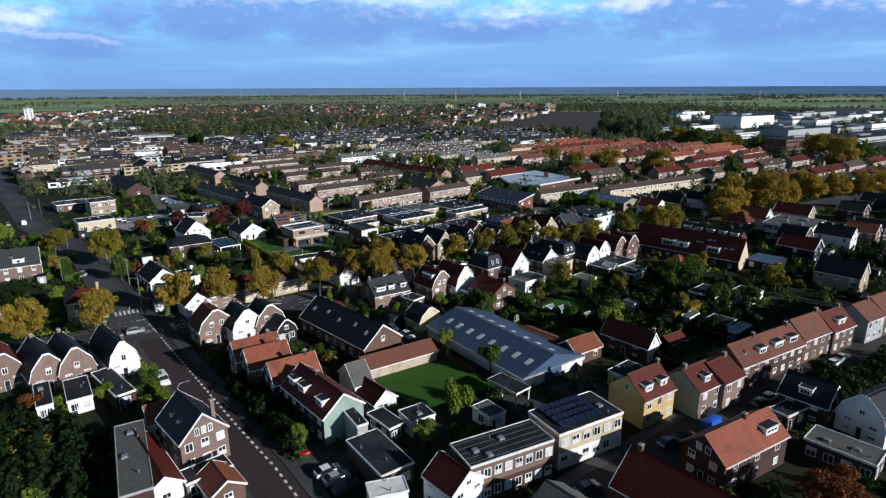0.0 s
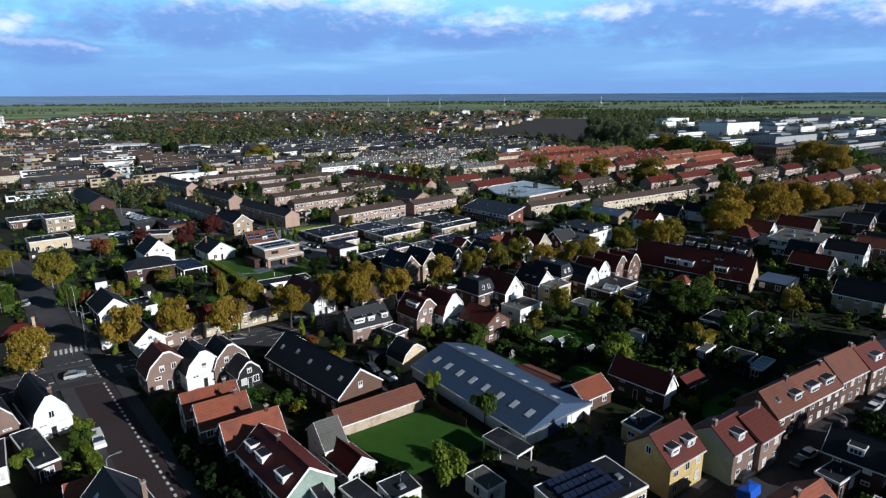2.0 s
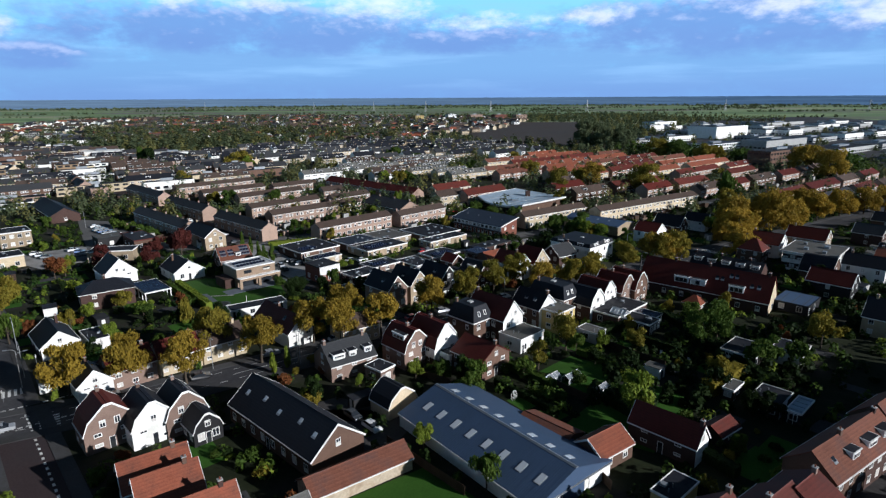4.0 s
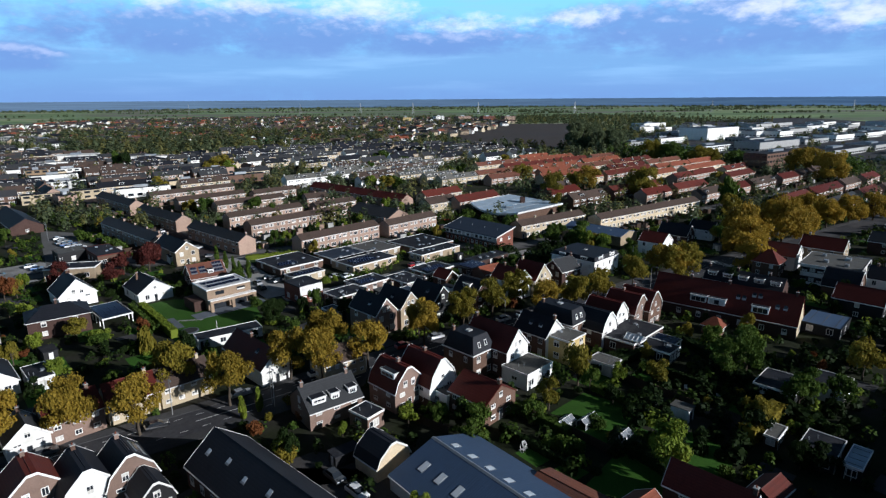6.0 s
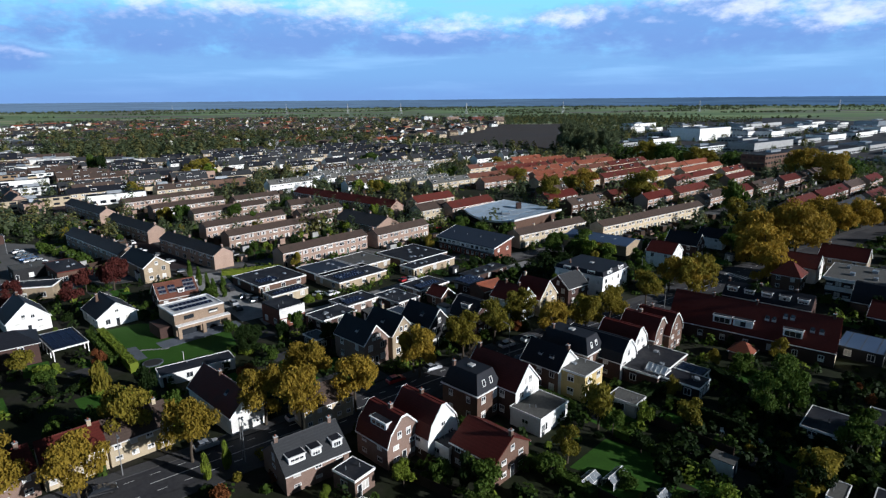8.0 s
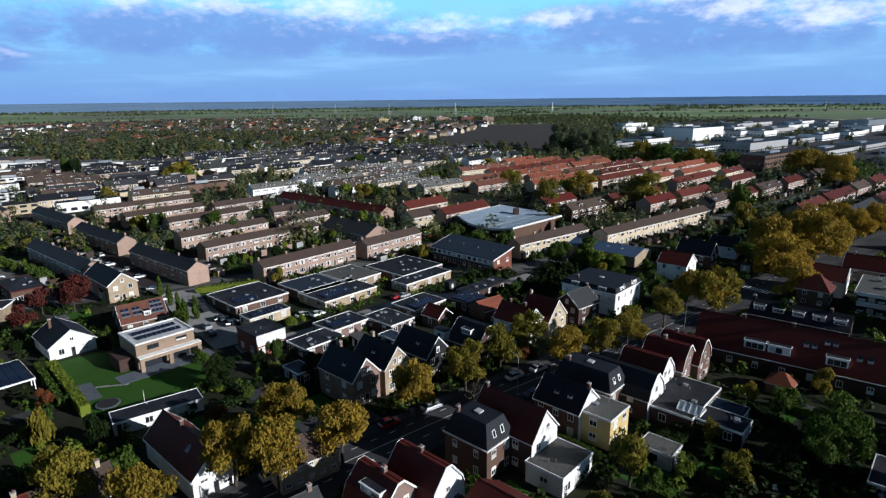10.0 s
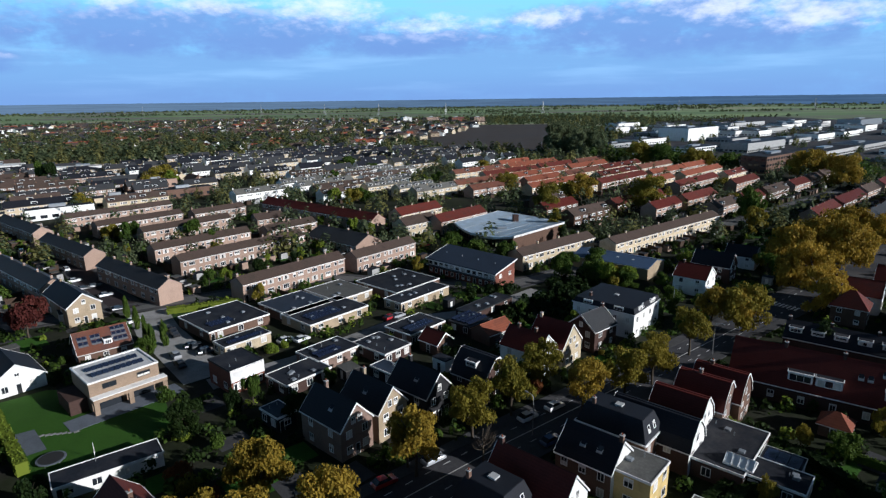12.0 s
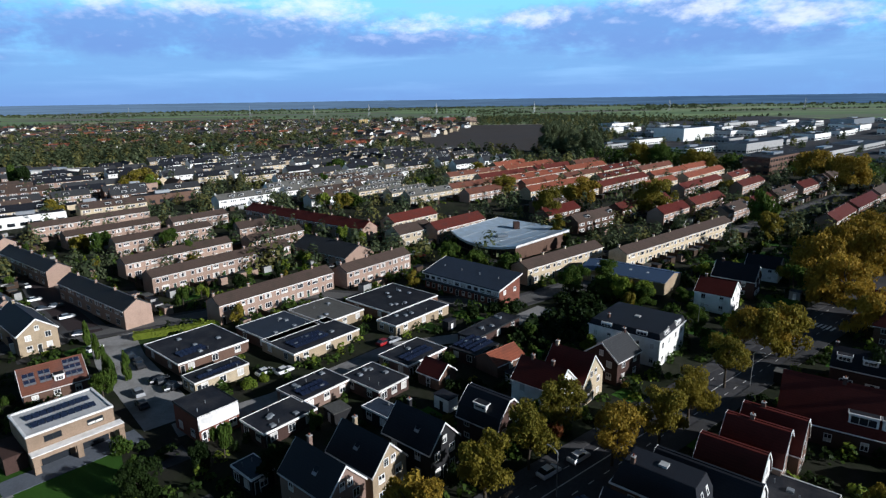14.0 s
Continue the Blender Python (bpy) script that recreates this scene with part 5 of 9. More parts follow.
house(148.5, 208.9, 131, 8.0, 12.0, 5.6, 8.6, wall='render_white', tile='tile_black', front=2, sides=3, attic=1, label='white and dark house in deep shade')
house(162.5, 214.3, 131, 8.0, 10.0, 5.6, 8.6, wall='brick_brown', tile='tile_orange', front=2, sides=3, attic=1, label='brown house with orange tiles beside the gardens')
# along the tree-lined main road, garden side
house(-15.4, 154.8, 33, 9.0, 11.0, 3.6, 7, wall='brick_pink', tile='tile_slate', front=1, sides=3, attic=1, dormers=((1, -0.28, 2.8), (1, 0.02, 1.8), (1, 0.36, 1.8)), label='pink brick house with grey tiles and white dormers', chimneys=((0, -0.45), (0, 0.4)), barge=False)
flat(-7.3, 149.3, 137, 4.2, 4.9, 3.2, label='flat-roofed brick annexe with white rim', wall='brick_pink', name='annexe', front=1, left=1, domes=0)
house(-1.8, 158.2, 131, 7.4, 8.0, 4.3, 8.6, wall='brick_pink', tile='tile_darkred', attic=2, dormers=((-1, -0.1, 4.0),), label='brick gambrel house with dark red tiles and white rim', chimneys=((0, -0.1),), kind='gambrel')
house(4.5, 160.4, 131, 7.4, 9.4, 4.3, 9.3, wall='render_white', tile='tile_darkred', attic=1, label='white gambrel house with dark red tiles', chimneys=((0, 0.05),), kind='gambrel')
flat(8.2, 156.6, 129, 4.9, 5.7, 3.3, label='white flat-roofed kitchen extension', wall='render_white', name='extension', front=1, left=1, domes=0)
mansard(14.4, 170.4, 131, 6.9, 8.9, 6.0, 9.6, label='brick house with a steep black mansard roof')
house(20.8, 172.7, 131, 7.6, 12.6, 6.2, 10.4, wall='brick_dark', gable_wall='render_white', tile='tile_darkred', front=2, sides=2, attic=2, label='tall white house with a steep dark red roof', chimneys=((0, 0.45),))
house(15.0, 152.8, 131, 9.0, 9.3, 4.4, 7.2, wall='brick_brown', tile='tile_darkred', front=2, sides=3, attic=1, label='brown brick garden house with dark red tiles', chimneys=((0, -0.46),), barge=False)
house(32.6, 180.1, 131, 7.5, 9.3, 5.5, 9, wall='brick_brown', gable_wall='render_white', tile='tile_black', front=2, sides=3, attic=0, sky=((-1, 0.25, -0.2), (-1, 0.25, 0.1)), label='house with black tiles and a stepped white gable', chimneys=((0, -0.47),))
flat(37.8, 175.5, 131, 7.0, 6.5, 5.8, label='yellow two-storey flat-roofed extension', wall='render_yellow', top='bitumen_pale', name='extension', front=2, left=1, floors=2, domes=1)
flat(26.6, 165.2, 131, 9.0, 6.8, 3.6, label='white extension with a grey flat roof', wall='render_white', top='bitumen_pale', name='extension', front=3, left=1, domes=0)
mansard(39.3, 186.3, 131, 6.7, 12.0, 6.0, 9.4, label='house with a black mansard roof and brick front')
# dark brick sides of the two bell-gabled houses paint in their unlit walls
house(46.0, 186.5, 131, 7.2, 14.0, 4.4, 8.4, wall='brick_dark', gable_wall='render_white', tile='tile_black', attic=1, label='white bell-gabled house with black tiles', chimneys=(), kind='gambrel')
house(52.9, 190.7, 131, 7.2, 9.0, 4.4, 8.6, wall='brick_dark', gable_wall='render_white', tile='tile_darkred', attic=2, label='white bell-gabled house with dark red tiles', chimneys=(), kind='gambrel')
house(59.9, 194.9, 131, 7.4, 8.9, 4.6, 9, wall='brick_pink', tile='tile_darkred', attic=1, label='brick gambrel house with dark red tiles, one of a pair', chimneys=((0, 0.1),), kind='gambrel')
house(64.7, 197.3, 131, 7.4, 9.1, 4.6, 9, wall='brick_brown', tile='tile_darkred', attic=1, label='brick gambrel house with dark red tiles, one of a pair', chimneys=((0, 0.2),), kind='gambrel')
flat(56.1, 182.8, 131, 15.4, 10.7, 3.2, label='flat-roofed extensions with dark roofing and a roof lantern', wall='brick_dark', name='extension', front=3, left=1, domes=2)
flat(59.3, 174.0, 131, 5.8, 9.3, 2.9, label='garden room with a dark glazed roof', wall='timber_black', name='garden_room', front=3, left=2, domes=2)
glass_lantern(55.2, 176.6, 131, 3.0, 4.2, 3.3)
flat(44.7, 167.6, 131, 4.4, 5.7, 2.8, label='low garden shed with a grey roof', wall='render_grey', top='bitumen_pale', name='shed', front=1, left=1, domes=0)
house(88.2, 196.0, 137, 10.2, 36.5, 3.6, 10.0, wall='brick_dark', gable_wall='brick_cream', tile='tile_darkred', front=1, sides=7, floors=1, attic=0, dh=1.9, dormers=((-1, 0.16, 4.2), (-1, 0.03, 4.4), (-1, -0.26, 4.0)), sky=((-1, 0.2, -0.1), (-1, 0.2, -0.14), (-1, 0.12, -0.2), (-1, 0.12, -0.24), (-1, 0.25, -0.36), (-1, 0.25, -0.41)), label='long terrace with a dark red roof, white dormers and cream gable', chimneys=((0, 0.25), (0, -0.02), (0, -0.46)), barge=False)
row_houses(104.5, 213.5, -46, 22.0, 8, 4.6, 7.6, 5, wall='brick_dark', tile='tile_black', label='dark terrace with white dormers behind the long red roof', dormers=1)
flat(110.4, 186.0, 131, 11.5, 9.0, 2.8, label='low shed with a deep blue sheet roof', wall='timber_black', top='metal_blue', name='shed', front=1, left=2, domes=0, vents=0, fascia='paint_dark', seams=3)
office(142.4, 225.5, 133, 19.0, 15.4, 6.6)
house(125.5, 234.4, 131, 8.0, 8.0, 5, 9, kind='hip', wall='brick_brown', tile='tile_red', attic=0, label='brick house with a pointed red hipped roof')
house(136.1, 244.2, 131, 9.0, 12.0, 5, 8.5, wall='render_white', tile='tile_red', label='white house with a bright red tiled roof')
house(156.1, 248.9, 131, 9.0, 14.0, 5.4, 9, wall='brick_tan', tile='tile_darkred', label='house with dark red tiles and white rim')
# along the main road, village side
house(-8.0, 197.5, 131, 7.0, 11.1, 5.8, 9.6, wall='brick_pink', tile='tile_black', attic=2, label='steep brick house with black tiles and a white bay', sky=((-1, 0.25, -0.1),), chimneys=((0.1, 0.3),))
house(-1.4, 201.9, 131, 7.0, 10.4, 5.8, 9.6, wall='brick_tan', tile='tile_black', attic=2, label='steep tan brick house with black tiles', sky=((-1, 0.25, 0),), chimneys=((0.1, 0.3),))
house(7.6, 206.0, 131, 7.2, 10.3, 5.8, 9.6, wall='timber_black', tile='tile_black', attic=1, label='steep black-painted house with white rim', sky=((-1, 0.25, -0.1),), chimneys=((0.1, 0.3),))
house(20.7, 212.2, 131, 8.0, 8.7, 4.4, 8.6, wall='brick_dark', tile='tile_black', attic=1, dormers=((-1, 0, 2.6),), label='dark gambrel house with ornate white dormer', chimneys=(), kind='gambrel')
house(33.5, 221.3, 131, 7.5, 9.9, 5.6, 9, wall='render_white', tile='tile_darkred', attic=1, label='white house with dark red tiles and white rim', chimneys=((0, -0.2), (0, 0.25)))
house(40.8, 224.8, 131, 8.5, 9.1, 5, 9.6, wall='brick_cream', tile='tile_darkred', attic=2, label='cream-gabled house with dark red tiles', chimneys=((0, 0.4),))
house(29.2, 239.0, 33, 6.5, 8.7, 2.8, 4.6, wall='brick_brown', tile='tile_orange', front=0, sides=1, floors=1, attic=0, chimneys=(), barge=False, label='low outbuilding with orange tiles', name='outbuilding')
house(14.1, 234.3, 131, 5.5, 6.0, 2.8, 5, wall='brick_brown', tile='tile_darkred', front=1, sides=1, floors=1, attic=0, chimneys=(), label='small red-roofed garden house with white rims', name='garden_house')
house(52.5, 231.6, 33, 8.0, 8.9, 5.4, 8.6, wall='brick_dark', tile='tile_slate', attic=1, label='grey-roofed house with white bargeboards', chimneys=((0, 0.45),))
mansard(64.0, 243.7, 131, 15.8, 17.0, 6.6, 7.9, wall='render_white', tile='tile_black', label='large white villa with a black mansard roof and white dormers', front=4, sides=5, dormers=True)
house(-33.3, 175.0, 131, 7.2, 17.7, 3.8, 7.4, wall='render_white', tile='tile_red', attic=1, label='long white cottage with red tiles', chimneys=((0, 0.1),), sky=((-1, 0.2, -0.2),))
house(-66.9, 146.7, 131, 6.5, 7.0, 3.4, 6.2, wall='render_white', tile='tile_slate', front=2, sides=2, attic=1, label='small white gabled cottage behind an autumn tree')
house(-61.9, 152.1, 44, 7.5, 9.2, 4.4, 7.2, wall='brick_pink', tile='tile_darkred', front=1, sides=3, attic=1, label='pink street cottage with dark red roof behind the trees', barge=False)
house(-54.2, 158.7, 37, 7.5, 9.0, 4.2, 7, wall='brick_cream', tile='tile_darkred', front=1, sides=4, attic=1, label='cream street cottage with dark red roof behind the trees', barge=False)
house(-46.4, 164.7, 38, 7.5, 10.1, 4.2, 7, wall='brick_cream', tile='tile_brown', front=1, sides=4, attic=1, label='cream street cottages behind the trees', barge=False)
house(-14.9, 171.9, 33, 7.5, 10.0, 4.2, 6.6, wall='brick_cream', tile='tile_brown', front=1, sides=5, attic=1, label='cream street houses behind the yellow trees', barge=False)
# gardens, villa and bungalows behind the main road
house(-66.4, 244.3, 33, 9.5, 11.4, 3, 6.6, wall='brick_brown', tile='tile_faded', front=2, sides=3, floors=1, attic=1, solar=((1, 0.25, -0.36, 2, 2), (1, 0.25, -0.12, 2, 2), (1, 0.22, 0.32, 3, 3)), dormers=((1, 0.08, 1.8),), label='bungalow with a brown tiled roof and solar panels', chimneys=())
house(-86.6, 274.8, 131, 8.5, 20.7, 5.4, 8.6, wall='brick_tan', tile='tile_black', attic=1, label='tan brick house with dark tiles and white rim')
house(-83.9, 271.4, 33, 5.0, 9.0, 2.9, 3.4, kind='gable', wall='render_white', tile='tile_slate', front=1, sides=2, floors=1, attic=0, chimneys=(), label='low white wing beside the tan house', name='annexe', barge=False)
house(-100.7, 227.7, 131, 10.0, 12.0, 3.6, 8.2, wall='render_white', tile='tile_black', attic=2, label='white house with a broad black gable roof', chimneys=((0, 0.3),))
house(-79.8, 231.0, 131, 10.0, 13.0, 3.0, 6.4, wall='render_white', tile='tile_black', attic=1, floors=1, label='low white house with a black tiled roof', chimneys=((-0.2, 0.2),))
house(-92.0, 203.9, 33, 10.0, 14.0, 5, 7.6, kind='hip', wall='brick_dark', tile='tile_black', attic=0, label='dark brick villa with a black hipped roof', chimneys=((0, 0),))
carport(-81.9, 210.6, 131, 7.7, 13.6, 2.9, label='black garden pavilion with white posts and solar roof', panels=(4, 4), name='garden_pavilion')
flat(-41.1, 259.3, 131, 17.3, 17.2, 2.8, label='patio bungalow with a dark flat roof', wall='brick_brown', top='bitumen', domes=4, panels=(6, 2))
flat(-33.1, 243.1, 131, 12.4, 5.6, 2.8, label='cream patio bungalow wing with a grey roof', wall='brick_cream', domes=1, panels=(9, 1))
flat(-22.9, 267.0, 131, 14.5, 15.6, 2.8, label='patio bungalow with a bluish flat roof and white rim', wall='brick_brown', top='bitumen_blue', domes=4)
flat(-11.1, 276.8, 131, 13.6, 15.9, 2.8, label='patio bungalow with a pale gravel roof', wall='brick_tan', top='bitumen_pale', domes=3)
flat(7.7, 283.9, 131, 19.1, 18.8, 2.8, label='patio bungalow with a dark flat roof and domes', wall='brick_brown', domes=7)
flat(-13.9, 259.4, 131, 19.7, 13.2, 2.8, label='patio bungalow with rows of solar panels', wall='brick_tan', domes=4, panels=(9, 3))
flat(12.8, 270.4, 131, 20.8, 7.1, 2.8, label='tan patio bungalow with a dark roof', wall='brick_tan', domes=3)
flat(-30.6, 224.1, 131, 7.8, 9.1, 5.4, label='brick house with a white panelled upper front', wall='brick_red', domes=0, name='house', front=3, fascia='paint_dark', upper='paint_white')
flat(-17.2, 221.6, 131, 11.4, 7.7, 2.8, label='dark brick bungalow behind the main road', wall='brick_dark', domes=4)
flat(-11.6, 232.5, 131, 12.0, 8.3, 2.8, label='bungalow with white rim and tall windows', wall='brick_pink', domes=4, panels=(6, 2))
flat(1.0, 233.8, 131, 8.4, 11.1, 2.8, label='dark bungalow with a black flat roof', wall='brick_dark', domes=4)
flat(10.0, 244.9, 131, 12.7, 9.3, 2.8, label='bungalow with a dark roof and white rim', wall='brick_pink', domes=1, panels=(8, 2))
flat(24.6, 245.7, 131, 8.7, 7.8, 2.8, label='dark bungalow with solar panels on its roof', wall='brick_dark', domes=2, panels=(8, 4), fascia='paint_dark')
flat(31.0, 257.6, 131, 18.7, 5.7, 2.8, label='long dark flat-roofed bungalow', wall='brick_dark', domes=5, fascia='paint_dark')
sloped_block(32.8, 291.7, 129, 10.0, 30.0, 5.2, 7.7, 'dark brick block with a blue-grey sloping roof and white band')
school(label='school under a pale sweeping metal roof with a white edge')
flat(-19.4, 205.6, 131, 4.0, 5.9, 2.9, label='glazed garden room with a blue flat roof', wall='timber_black', top='bitumen_blue', name='garden_room', domes=0, front=1, left=2)
flat(2.1, 220.2, 131, 4.1, 7.4, 2.9, label='flat-roofed glazed garden room', wall='timber_black', top='bitumen_blue', name='garden_room', domes=0, front=1, left=2)
house(85.9, 292.7, 311, 14.0, 28.0, 4, 5.6, wall='brick_tan', tile='metal_blue', front=2, sides=6, floors=1, attic=0, chimneys=(), sky=((1, 0.2, -0.35), (1, 0.2, -0.15), (1, 0.2, 0.05), (1, 0.2, 0.25)), skyglass='skylight_glass', barge=False, label='low workshop with a blue metal roof and pale roof lights', name='workshop')
house(99.0, 265.3, 131, 9.0, 9.7, 5.4, 8.6, wall='render_white', tile='tile_darkred', attic=1, label='white villa with dark red tiles')
house(112.6, 276.6, 131, 8.0, 12.0, 5.4, 9.2, wall='brick_dark', tile='tile_black', attic=1, label='dark half-timbered villa with white frames')
house(130.8, 288.4, 131, 7.0, 10.0, 4.4, 7.5, wall='render_white', tile='tile_black', attic=1, label='small white house between dark trees')
house(-88.0, 170.5, 131, 8.0, 13.0, 3.0, 6.2, wall='brick_dark', gable_wall='render_white', tile='tile_black', front=2, sides=3, floors=1, attic=1, label='low house with a black roof and a white gable', chimneys=((0.2, 0.3),))
flat(-79.5, 172.5, 131, 4.5, 9.0, 2.8, label='white flat-roofed side extension of the low house', wall='render_white', name='extension', front=1, left=2, domes=1)
# flat blocks and halls beside the road out of town
flat(-168.0, 281.0, 131, 11.0, 12.0, 6.4, label='square brick block with flat roof and white windows', wall='brick_tan', name='office_building', front=4, left=3, floors=2, domes=1)
flat(-188.0, 290.0, 131, 15.0, 12.0, 3.6, label='low flat-roofed brick hall with roof units', wall='brick_brown', name='hall', front=4, left=3, domes=3)
flat(-151.0, 246.0, 131, 14.0, 10.0, 4.4, label='cream flat-roofed garage building by the road', wall='brick_cream', name='garage', front=3, left=2, domes=2)
flat(-114.5, 255.0, 98, 16.0, 8.0, 4.0, label='long low tan building with a flat dark roof', wall='brick_tan', name='workshop', front=3, left=1, domes=1)
flat(-114.9, 277.0, 131, 9.0, 18.5, 4.0, label='flat-roofed workshop with a red fascia', wall='brick_brown', fascia='tile_red', name='workshop', front=2, left=4, domes=3)
flat(-128.0, 278.5, 131, 10.0, 8.5, 4.0, label='dark open-fronted shed with a grey flat roof', wall='timber_black', top='bitumen_pale', fascia='paint_dark', name='shed', front=1, left=1, domes=0)
yard("yard_5", [(-171.0, 334.0), (-146.0, 326.0), (-119.0, 308.0), (-95.0, 272.0), (-109.0, 262.0), (-132.0, 269.0), (-148.0, 295.0)], "asphalt_worn", "grey paved yard between workshops", 0.036)
for bx, by in ((-143.8, 315.9), (-138.0, 311.0), (-132.0, 306.5), (-126.5, 302.0), (-121.0, 297.5), (-115.0, 291.5)):
    GREEN_ROW.append((bx, by))
house(-188.0, 345.0, 131, 13.0, 46.0, 3.6, 7.2, wall='brick_dark', tile='tile_black', front=1, sides=6, floors=1, attic=0, chimneys=(), barge=False, label='long dark hall with a black gable roof', name='hall')
for cx, cy, paint in ((-148.7, 263.0, 'car_white'), (-145.0, 260.0, 'car_silver'), (-141.5, 257.5, 'car_grey'), (-137.0, 268.0, 'car_white'), (-133.0, 265.0, 'car_blue'), (-129.5, 262.5, 'car_silver')):
    PARKED.append((cx, cy, 40, paint))
for k in range(14):
    PARKED.append((-152.0 + (k % 7) * 3.6 + (k // 7) * 6.0, 314.0 - (k % 7) * 3.4 - (k // 7) * 9.0, 44, ('car_white', 'car_grey', 'car_silver', 'car_black', 'car_blue')[k * 3 % 5]))
yard("yard_4", [(-160.0, 258.0), (-138.0, 276.0), (-112.0, 262.0), (-134.0, 242.0)], "paving_light", "pale paved car park beside the flat blocks", 0.03)
# brown terraces
row_houses(-27.0, 293.4, 42, 39.8, 7, 5.5, 7.4, 7, label='long brown brick terrace with white windows', wall='brick_row', tile='tile_brown')
row_houses(-49.2, 328.8, 42, 52.6, 7, 5.5, 7.4, 9, label='long brown brick terrace with white windows', wall='brick_row', tile='tile_brown')
row_houses(-68.4, 343.9, 42, 40.5, 7, 5.5, 7.4, 7, label='brown brick terrace with white windows', wall='brick_row', tile='tile_brown')
row_houses(-36.4, 365.2, 42, 25.6, 7, 5.5, 7.4, 4, label='short brown brick terrace house row', wall='brick_row', tile='tile_brown')
row_houses(-83.8, 377.9, 42, 41.0, 7, 5.5, 7.4, 7, label='brown brick terrace with white windows', wall='brick_row', tile='tile_brown')
row_houses(-109.9, 394.3, 42, 39.7, 7, 5.5, 7.4, 7, label='brown brick terrace with white windows', wall='brick_row', tile='tile_brown')
row_houses(-128.9, 420.2, 42, 52.3, 7, 5.5, 7.4, 9, label='long brown brick terrace with white windows', wall='brick_row', tile='tile_brown')
row_houses(-78.0, 412.6, 42, 28.0, 7, 5.5, 7.4, 5, label='short brown brick terrace house row', wall='brick_row', tile='tile_brown')
row_houses(3.3, 315.4, 42, 30.0, 7, 5.5, 7.4, 5, label='brown brick terrace by the side street', wall='brick_row', tile='tile_brown')
row_houses(20.0, 361.8, 40, 19.9, 9, 5.7, 8.6, 3, label='tan terrace with a brown roof', wall='brick_cream', tile='tile_brown')
row_houses(22.8, 389.6, 40, 28.8, 9, 5.7, 8.6, 5, label='terrace with a pinkish red roof', wall='brick_cream', tile='tile_red')
row_houses(41.1, 371.0, 40, 32.8, 9, 5.7, 8.6, 5, label='terrace with red tiles', wall='brick_row', tile='tile_red')
row_houses(67.8, 309.6, 33, 42.1, 7.4, 5.5, 7.4, 7, label='pale terrace with brown roof beside the school', wall='brick_cream', tile='tile_brown')
row_houses(123.8, 330.8, 32, 81.6, 7.4, 5.5, 7.4, 14, label='long pale terrace with brown roof and white bands', wall='brick_cream', tile='tile_brown')
row_houses(-117.2, 342.2, 134, 45.0, 7.4, 5.4, 7.8, 8, label='dark-roofed terrace seen end-on', wall='brick_row', tile='tile_slate', full=False)
row_houses(-76.5, 296.6, 134, 43.5, 7.4, 5.4, 7.8, 7, label='dark-roofed terrace seen end-on', wall='brick_row', tile='tile_slate', full=False)
row_houses(-159.0, 389.5, 134, 49.3, 7.4, 5.4, 7.8, 8, label='dark-roofed terrace seen end-on', wall='brick_row', tile='tile_slate', full=False)
row_houses(-116.0, 306.4, 134, 54.9, 7.4, 5.4, 7.8, 9, label='dark-roofed terrace seen end-on', wall='brick_row', tile='tile_slate', full=False)
row_houses(-25.5, 398.9, 134, 83.7, 9, 5.7, 8.6, 14, label='long terrace with a dark red-brown roof', wall='brick_row', tile='tile_darkred', full=False)
row_houses(-48.8, 385.6, -147, 13.9, 9, 5.7, 8, 2, label='short brown terrace with a brick gable', wall='brick_row', tile='tile_brown', full=False)
row_houses(-11.5, 342.4, 132, 31.0, 14, 4, 7.5, 5, label='hipped dark hall between the terraces', wall='brick_row', tile='tile_slate', full=False)
flat(-35.4, 74.2, 131, 6.9, 3.8, 2.9, label='flat-roofed brick shop front with white rim', wall='brick_pink', name='extension', front=3, left=1, domes=0)
house(-32.3, 71.8, 131, 5.0, 6.0, 2.6, 4.2, wall='brick_brown', tile='tile_orange', front=1, sides=1, floors=1, attic=0, chimneys=(), label='small brick annexe with orange tiles by the street', name='annexe')
house(19.4, 62.3, 311, 7.0, 12.0, 3.8, 6, wall='brick_brown', tile='tile_grey', front=1, sides=2, attic=0, chimneys=(), barge=False, label='house with a ribbed grey roof at the kerb')
# sheds and glass in the deep gardens
flat(-44.7, 193.1, 119.8, 15.7, 5.0, 2.5, label='long low garage with a dark flat roof and white rim', wall='render_white', name='garage', front=4, left=1, domes=0, vents=1)
house(80.6, 186.7, 131, 4.6, 4.6, 2.3, 4.4, kind='hip', wall='brick_brown', tile='tile_orange', front=1, sides=1, floors=1, attic=0, chimneys=(), label='small garden house with a pointed orange roof', name='garden_house')
house(54.4, 122.6, 33, 4.0, 6.0, 2.2, 3.4, wall='timber_black', tile='tile_red', front=0, sides=1, floors=1, attic=0, chimneys=(), barge=False, label='dark shed with a bright red roof', name='shed')
flat(73.2, 128.6, 40, 2.6, 7.4, 2.5, label='low shed under pale translucent roof sheets', wall='timber_black', top='metal_pale', name='shed', front=1, left=1, domes=0, vents=0, seams=4)
flat(77.3, 154.7, 131, 9.2, 7.6, 2.6, label='dark flat-roofed shed with a white rim', wall='timber_black', name='shed', front=1, left=2, domes=1)
flat(87.1, 153.3, 131, 8.7, 6.3, 2.8, label='white flat-roofed garden house with a dark roof', wall='render_white', name='garden_house', front=2, left=2, domes=0)
flat(69.7, 132.3, 131, 7.7, 5.5, 2.7, label='dark flat-roofed garage with a white rim', wall='timber_black', name='garage', front=1, left=2, domes=0)
